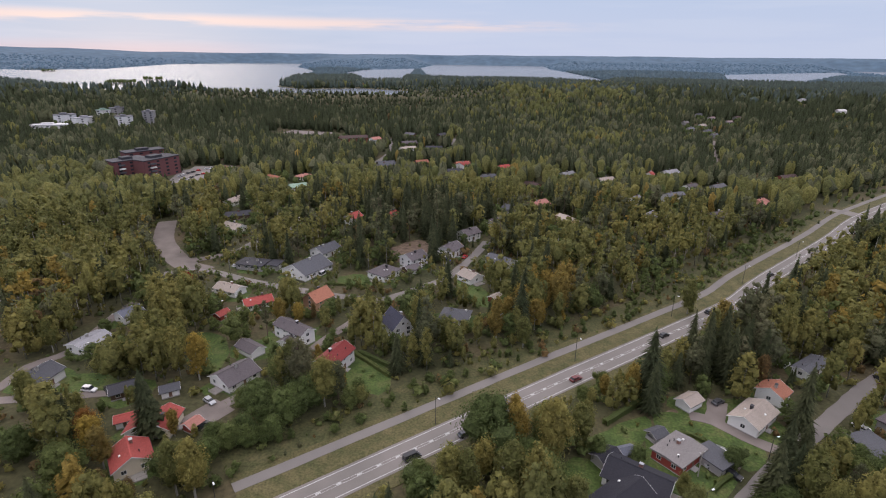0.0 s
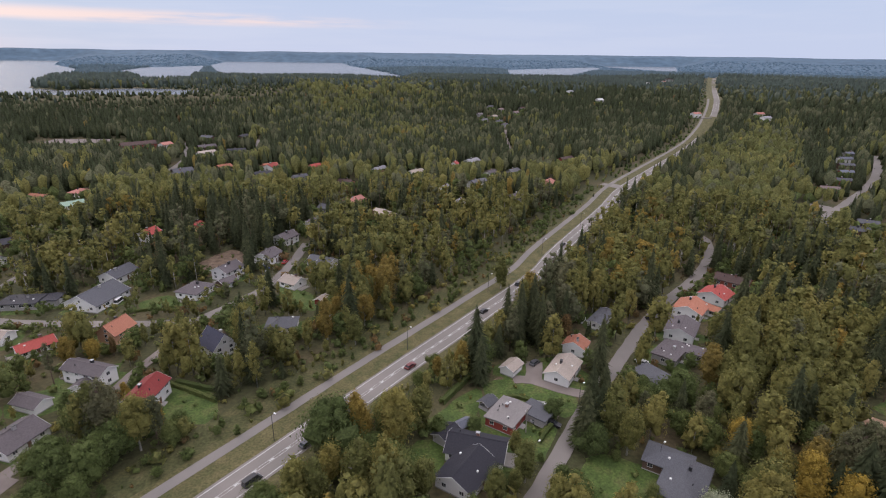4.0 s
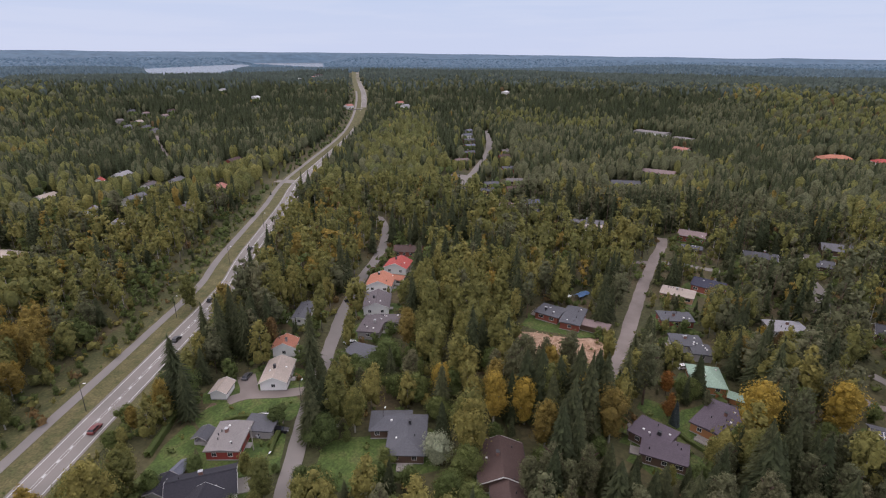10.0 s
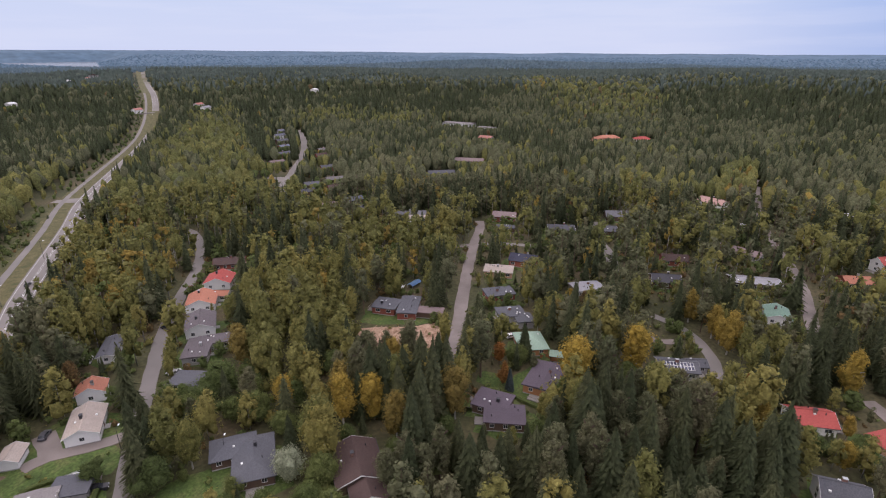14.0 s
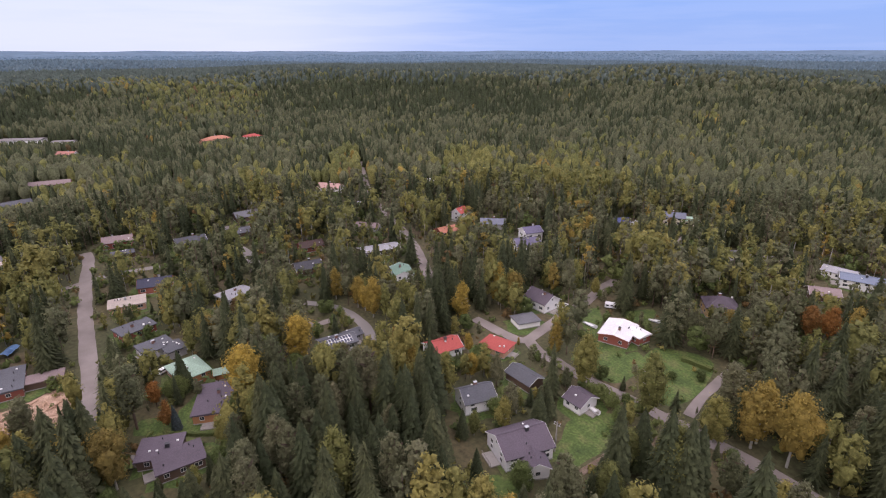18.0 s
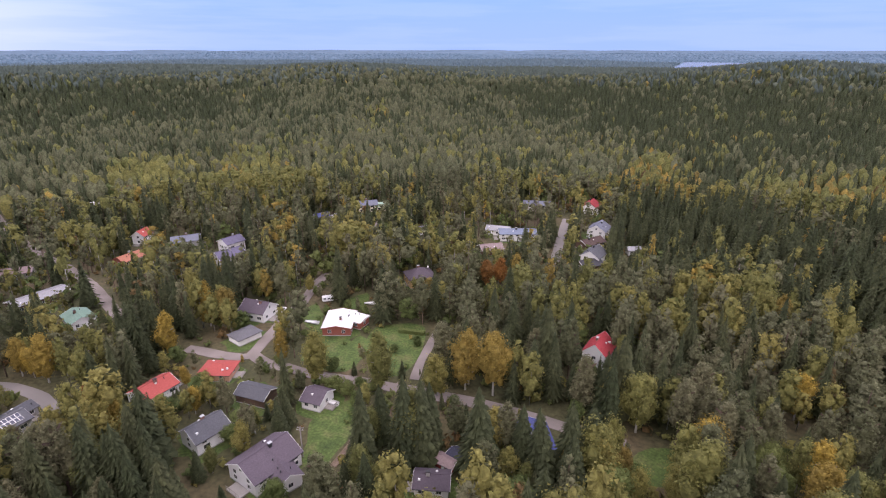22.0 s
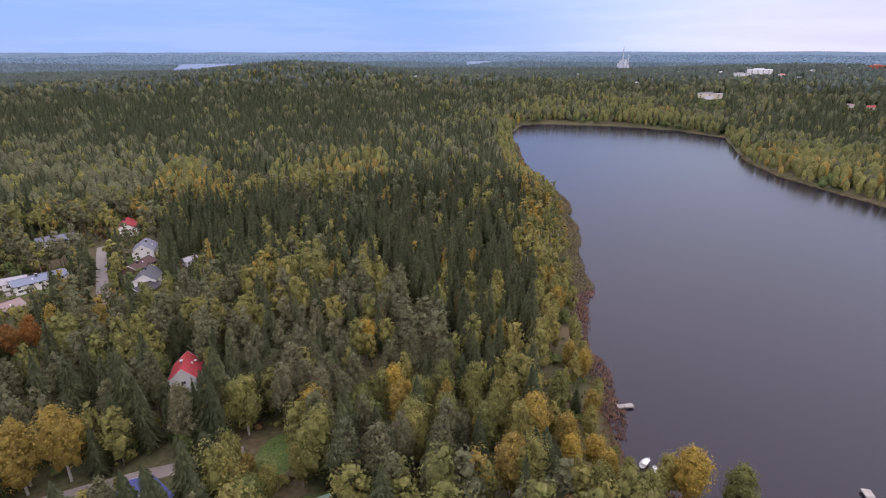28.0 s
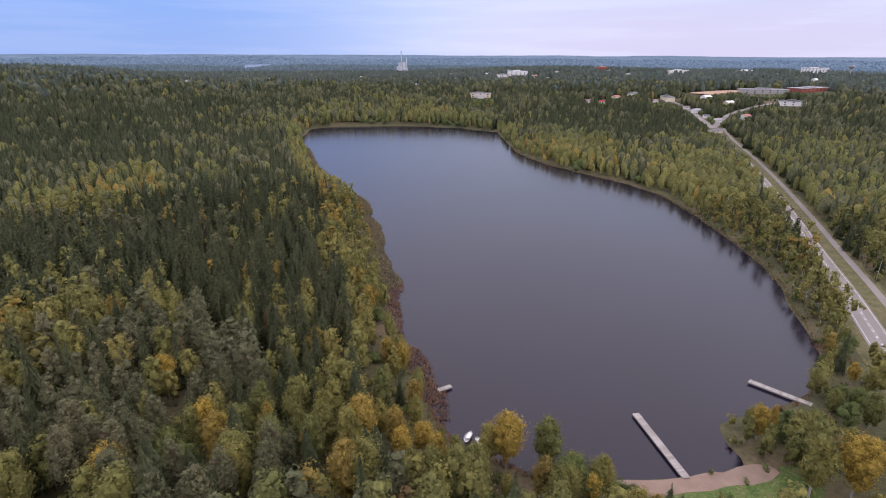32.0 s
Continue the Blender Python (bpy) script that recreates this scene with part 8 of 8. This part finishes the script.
def stamp(name, label, x, y, z, h, tone, templates, rs, mat, width=1.0):
    """Copies of a few crowns over many places, joined into one object."""
    V, F, Tn, Nn, k = [], [], [], [], 0
    which = rs.randint(0, len(templates), len(x))
    templates = [soft(g) for g in templates]
    for t, (tv, tf, tn) in enumerate(templates):
        m = which == t
        n = int(m.sum())
        if not n:
            continue
        a = rs.uniform(0, 2 * math.pi, n)
        wd = h[m] * rs.uniform(0.75, 1.3, n) * width
        c, s = np.cos(a), np.sin(a)
        px = x[m][:, None] + (tv[None, :, 0] * c[:, None] - tv[None, :, 1] * s[:, None]) * wd[:, None]
        py = y[m][:, None] + (tv[None, :, 0] * s[:, None] + tv[None, :, 1] * c[:, None]) * wd[:, None]
        pz = z[m][:, None] + tv[None, :, 2] * h[m][:, None]
        V.append(np.stack([px, py, pz], -1).reshape(-1, 3))
        F.append((tf[None] + (np.arange(n) * len(tv))[:, None, None]).reshape(-1, 3) + k)
        Tn.append(np.repeat(tone[m], len(tv)))
        Nn.append(np.stack([tn[None, :, 0] * c[:, None] - tn[None, :, 1] * s[:, None], tn[None, :, 0] * s[:, None] + tn[None, :, 1] * c[:, None], np.broadcast_to(tn[None, :, 2], (n, len(tv)))], -1).reshape(-1, 3))
        k += n * len(tv)
    if not V:
        return
    ob = array_object(name, np.concatenate(V), np.concatenate(F), mat, np.concatenate(Tn), np.concatenate(Nn))
    return tagged(ob, label, "trees", kind="stuff")


NAMES = {0: ("spruce_woods", "dark green spruces standing close together"), 1: ("pine_woods", "grey-green pines with rounded tops"), 2: ("birch_woods", "olive and yellowing birches"), 3: ("golden_birch_woods", "golden yellow autumn birches"), 4: ("leafy_bushes", "green garden trees and bushes"), 5: ("rusty_trees", "rust-brown autumn trees")}
single_limit = 210.0
for level, r0, r1, step, seed in ((2, 80, 390, 6.0, 11), (1, 390, 1010, 6.9, 12), (0, 1010, 1800, 11.5, 13)):
    x, y, rs = scatter(r0, r1, step, seed)
    top = allowed(x, y)
    keep = (signed(x, y, LAKE) > 1.5) & (top > 1.6) & (rs.uniform(size=len(x)) < np.where(level == 2, 0.92, 0.95))
    if level < 2:
        keep &= (far_shore(x, y) > 4) | (np.hypot(x, y) < 1000)
    back = np.degrees(np.arctan2(x, y)) % 360
    keep &= (back < 258) | (back > 318) | (rs.uniform(size=len(x)) < 0.12)
    x, y, top = x[keep], y[keep], top[keep]
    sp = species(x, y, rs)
    sp = np.where((top < 7) & (sp < 4), np.where(rs.uniform(size=len(x)) < 0.72, 4, sp), sp)
    lo = np.array([HEIGHTS[k][0] for k in range(6)])[sp]
    hi = np.array([HEIGHTS[k][1] for k in range(6)])[sp]
    h = np.minimum(lo + (hi - lo) * rs.beta(3.6, 3.0, len(x)), top)
    h = h * (1.0 + 0.16 * wobble(x, y, 30.0, 9.0)) * np.where(sp == 4, 1.0, rs.choice((0.82, 0.94, 1.0, 1.05), len(x)))
    if level < 2:
        h = np.minimum((0.42 * h + 0.58 * (lo + hi) * 0.5) * 0.86, top)
    if level:
        h *= np.clip(0.58 + signed(x, y, LAKE) / 45.0, 0.58, 1.0)
    if level < 2:
        h *= np.where((far_shore(x, y) < 170) & (np.hypot(x, y) < 1250), 0.5, 1.0)
    z = ground_z(x, y) if level else np.where(np.hypot(x, y) > 1000, ground_z(x, y), 0)
    if level == 0:
        fs = far_shore(x, y)
        z = 30.2 + (z - 30.2) * np.clip(fs / 120, 0, 1)
    tone = np.clip(rs.uniform(size=len(x)) * 0.50 + 0.30 * (0.5 + 0.55 * wobble(x, y, 18.0, 3.0)) + 0.25 * (0.5 + 0.7 * wobble(x, y, 55.0, 5.0)), 0, 1)
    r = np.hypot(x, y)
    # tone sinks with distance, a stand-in for haze put into leaf colour
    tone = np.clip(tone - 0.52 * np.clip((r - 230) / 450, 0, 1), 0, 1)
    azi = np.degrees(np.arctan2(x, y)) % 360
    blend = r + 90 * wobble(x, y, 60.0, 4.0) + rs.uniform(-170, 170, len(x))
    for k in range(6):
        m = sp == k
        if level == 2:
            seen = m & (r < single_limit) & (r > 96) & ((azi < 254) | (azi > 322)) & (h > 4)
            order = np.argsort(np.where(seen, r, 1e9))[: min(int(seen.sum()), 100)]
            for i in order:
                SINGLE[k].append((x[i], y[i], h[i]))
            m = m.copy()
            m[order] = False
        nm, lb = NAMES[k]
        width = {0: 1.1, 1: 1.12, 2: 1.12, 3: 1.1, 4: 1.0, 5: 1.15}[k] * (1.0 if level == 2 else 1.18 if level == 1 else 1.7)
        # from roughly 1230 m crowns take the foliage colours with haze painted in
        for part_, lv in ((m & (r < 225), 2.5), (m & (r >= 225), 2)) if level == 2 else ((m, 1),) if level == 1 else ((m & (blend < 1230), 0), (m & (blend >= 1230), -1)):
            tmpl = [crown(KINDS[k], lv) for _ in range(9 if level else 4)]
            stamp(nm, lb, x[part_], y[part_], z[part_] - 0.1, h[part_], tone[part_], tmpl, rs, "woods_" + KINDS[k] if lv >= 0 else "hazed_leafy_woods" if k in (2, 3, 4) else "far_woods", width)
    if level == 2:
        # stems of the near woods
        for k, mat in ((1, "bark"), (2, "birch_bark"), (3, "birch_bark")):
            m = (sp == k) & (h > 6)
            stamp("tree_stems", "bare tree stems below the crowns", x[m], y[m], z[m] - 0.1, h[m], tone[m], [stem(0.012, 0.88 if k == 1 else 0.62, 3)], rs, mat)

# undergrowth: bushes and saplings
x, y, rs = scatter(90, 400, 5.0, 21)
top = allowed(x, y)
m = (top > 0.8) & (signed(x, y, LAKE) > 0.5) & (rs.uniform(size=len(x)) < np.where(top < 1.3, 0.30, np.where((top > 3.3) & (top < 7.1), 0.9, 0.66)))
x, y, top = x[m], y[m], top[m]
h = np.minimum(0.8 + 4.4 * rs.beta(1.3, 1.8, len(x)), np.maximum(top, 1.0) * 1.6)
kinds = rs.choice(3, len(x), p=(0.55, 0.33, 0.12))
for k, mat in enumerate(("woods_green", "woods_birch", "woods_rust")):
    q = kinds == k
    tm = [join([clumps([(0, 0, 0.45, 0.5, 0.5)], 10, 0.36), blob([(0, 0, 0.4, 0.5, 0.45)], 3, 0.75)]) for _ in range(3)]
    stamp("undergrowth", "low bushes and saplings in gardens and verges", x[q], y[q], np.zeros(q.sum()), h[q], rs.uniform(size=q.sum()), tm, rs, mat)

# reeds along the lake
x, y, rs = scatter(100, 620, 1.15, 31)
d = signed(x, y, LAKE)
az_ = np.degrees(np.arctan2(x, y)) % 360
belt = np.where(az_ < 217, 6.5 + 3.5 * wobble(x, y, 14.0, 6.0), 0.1 + 1.2 * wobble(x, y, 14.0, 6.0))
m = (d < 2.0) & (d > -belt) & (rs.uniform(size=len(x)) < 0.8)
beach = signed(x, y, [(p[0], p[1]) for p in LAKE[-8:]]) < 6
m &= ~beach
tm = []
for _ in range(4):
    v, f = [], []
    for i in range(16):
        a, q, lean = RNG.uniform(0, 6.28), RNG.uniform(0, 1.0), RNG.uniform(0, 6.28)
        o = np.array((q * math.cos(a), q * math.sin(a), 0.0))
        t = np.array((math.cos(lean + 1.57), math.sin(lean + 1.57), 0.0)) * 0.12
        f.append((len(v), len(v) + 1, len(v) + 2))
        v += [o + t, o - t, o + np.array((0.35 * math.cos(lean), 0.35 * math.sin(lean), RNG.uniform(0.6, 1.0)))]
    tm.append((np.array(v), np.array(f), np.tile((0.1, 0.1, 0.98), (len(v), 1))))
near = np.hypot(x, y) + 14 * wobble(x, y, 12.0, 2.0) < 222
for nm, lb, q, mat in (("reeds", "rust-brown reeds in a dense belt along the shore", m & near, "woods_reed"), ("sedge", "olive-brown sedge along the water's edge", m & ~near, "woods_sedge")):
    n = int(q.sum())
    stamp(nm, lb, x[q], y[q], np.full(n, -0.45), rs.uniform(0.8, 1.3, n), rs.uniform(size=n), tm, rs, mat)

# far woods on the hills, blue and glowing from painted haze
for r0, r1, step, seed, mat in ((1800, 2900, 17.0, 41, "haze_blue_woods"), (2900, 4400, 30.0, 42, "hazy_woods")):
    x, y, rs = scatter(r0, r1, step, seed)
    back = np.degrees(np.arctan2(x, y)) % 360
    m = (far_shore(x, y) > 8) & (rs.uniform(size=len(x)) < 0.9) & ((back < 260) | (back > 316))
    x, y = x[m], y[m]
    stamp("far_woods", "distant woods on low hills with blue haze painted on", x, y, far_height(x, y) - 1, rs.uniform(8, 13, len(x)) * (1.0 if step < 20 else 0.6), np.clip(0.5 + 0.35 * wobble(x, y, 60.0, 2.0) + rs.uniform(-0.3, 0.3, len(x)), 0, 1), [cone(5, 0.7 if step < 20 else 1.2, 0.0, 1.0, 1) for _ in range(3)], rs, mat)

for i, (x, y, rx, ry, turn, n) in enumerate(ISLES):
    rs = np.random.RandomState(50 + i)
    a, q = rs.uniform(0, 6.28, n), np.sqrt(rs.uniform(size=n)) * 0.85
    c, s_ = math.cos(radians(turn)), math.sin(radians(turn))
    px, py = q * rx * np.cos(a), q * ry * np.sin(a)
    stamp("island_trees", "dark trees on the small island", x + px * c - py * s_, y + px * s_ + py * c, np.full(n, 30.5), rs.uniform(6, 11, n), rs.uniform(size=n), [crown("pine", 1), crown("birch", 1)], rs, "woods_green", 1.5)

# single trees
LABELS = {"spruce": ("spruce", "tall dark green spruce with drooping branches"), "pine": ("pine", "grey-green pine with a rounded crown"), "birch": ("birch", "slender birch with olive and yellowing leaves"), "gold": ("golden_birch", "birch with bright golden autumn leaves"), "green": ("broadleaf_tree", "rounded green broadleaf garden tree"), "orange": ("orange_tree", "broadleaf tree with orange autumn leaves"), "red": ("red_maple", "small maple with deep red autumn leaves"), "willow": ("willow", "rounded pale silvery willow in the garden"), "bluespruce": ("blue_spruce", "silvery blue garden spruce"), "rust": ("rust_tree", "rust-brown autumn tree beside the houses"), "round": ("broadleaf_tree", "rounded green broadleaf garden tree")}
BUILT = {}


def tree_mesh(kind, variant):
    key = (kind, variant)
    if key not in BUILT:
        geo = "green" if kind in ("red", "willow", "round", "green") else kind
        cv, cf, cn = soft(crown(geo, 3))
        me = bpy.data.meshes.new("crown")
        me.from_pydata([tuple(v) for v in cv], [], [tuple(f) for f in cf])
        me.attributes.new("custom_normal", "FLOAT_VECTOR", "POINT").data.foreach_set("vector", np.ascontiguousarray(cn, np.float32).ravel())
        me.materials.append(MATS["leaf_" + ("green" if kind == "round" else kind)])
        bm = bmesh.new()
        top = 0.9 if kind in ("spruce", "bluespruce", "pine") else 0.66
        rings = []
        for i in range(12):
            zz, rr_ = -0.03 + (top + 0.03) * i / 11, 0.016 - 0.012 * i / 11
            rings.append([bm.verts.new((rr_ * math.cos(j * 0.898), rr_ * math.sin(j * 0.898), zz)) for j in range(7)])
        sides = [[bm.faces.new((lo[j], lo[(j + 1) % 7], hi[(j + 1) % 7], hi[j])) for j in range(7)] for lo, hi in zip(rings, rings[1:])]
        bm.faces.new(rings[0][::-1]), bm.faces.new(rings[-1])
        if kind not in ("spruce", "bluespruce"):
            for i in range(6):
                side = (i * 3 + variant) % 7
                a, f = (side + 0.5) * 0.898, sides[4 + i][side]
                tip = bmesh.ops.extrude_discrete_faces(bm, faces=[f])["faces"][0]
                c = tip.calc_center_median()
                for v in tip.verts:
                    v.co = c + (v.co - c) * 0.18 + Vector((0.11 * math.cos(a), 0.11 * math.sin(a), 0.11))
        tm = bpy.data.meshes.new("trunk")
        bm.to_mesh(tm)
        bm.free()
        tm.materials.append(MATS["birch_bark" if kind in ("birch", "gold") else "bark"])
        BUILT[key] = (me, tm)
    return BUILT[key]


def single_tree(kind, x, y, h, i, group=""):
    cm, tm = tree_mesh(kind, i % 5)
    nm, lb = LABELS[kind]
    base = new(nm, None)
    rnd = random.Random(i * 31 + int(x))
    wd = h * rnd.uniform(0.9, 1.15) * {"spruce": 1.1, "pine": 1.08, "birch": 1.12, "gold": 1.12, "rust": 1.15, "orange": 1.25}.get(kind, 1.0)
    base.matrix_world = Matrix.Translation((x, y, -0.02)) @ Matrix.Rotation(rnd.uniform(0, 6.28), 4, "Z") @ Matrix.Rotation(rnd.uniform(-0.03, 0.03), 4, "X") @ Matrix.Diagonal((wd, wd, h, 1))
    tagged(base, lb, "tree", group=group or nm.replace("_", " ") + " trees")
    for n, me in (("trunk", tm), ("crown", cm)):
        ob = new(n, me)
        ob.parent = base


count = 0
for k, lst in SINGLE.items():
    for x, y, h in lst:
        single_tree(KINDS[k], float(x), float(y), float(h), count)
        count += 1
for kind, x, y, h in SPECIALS:
    single_tree(kind, x, y, h, count)
    count += 1
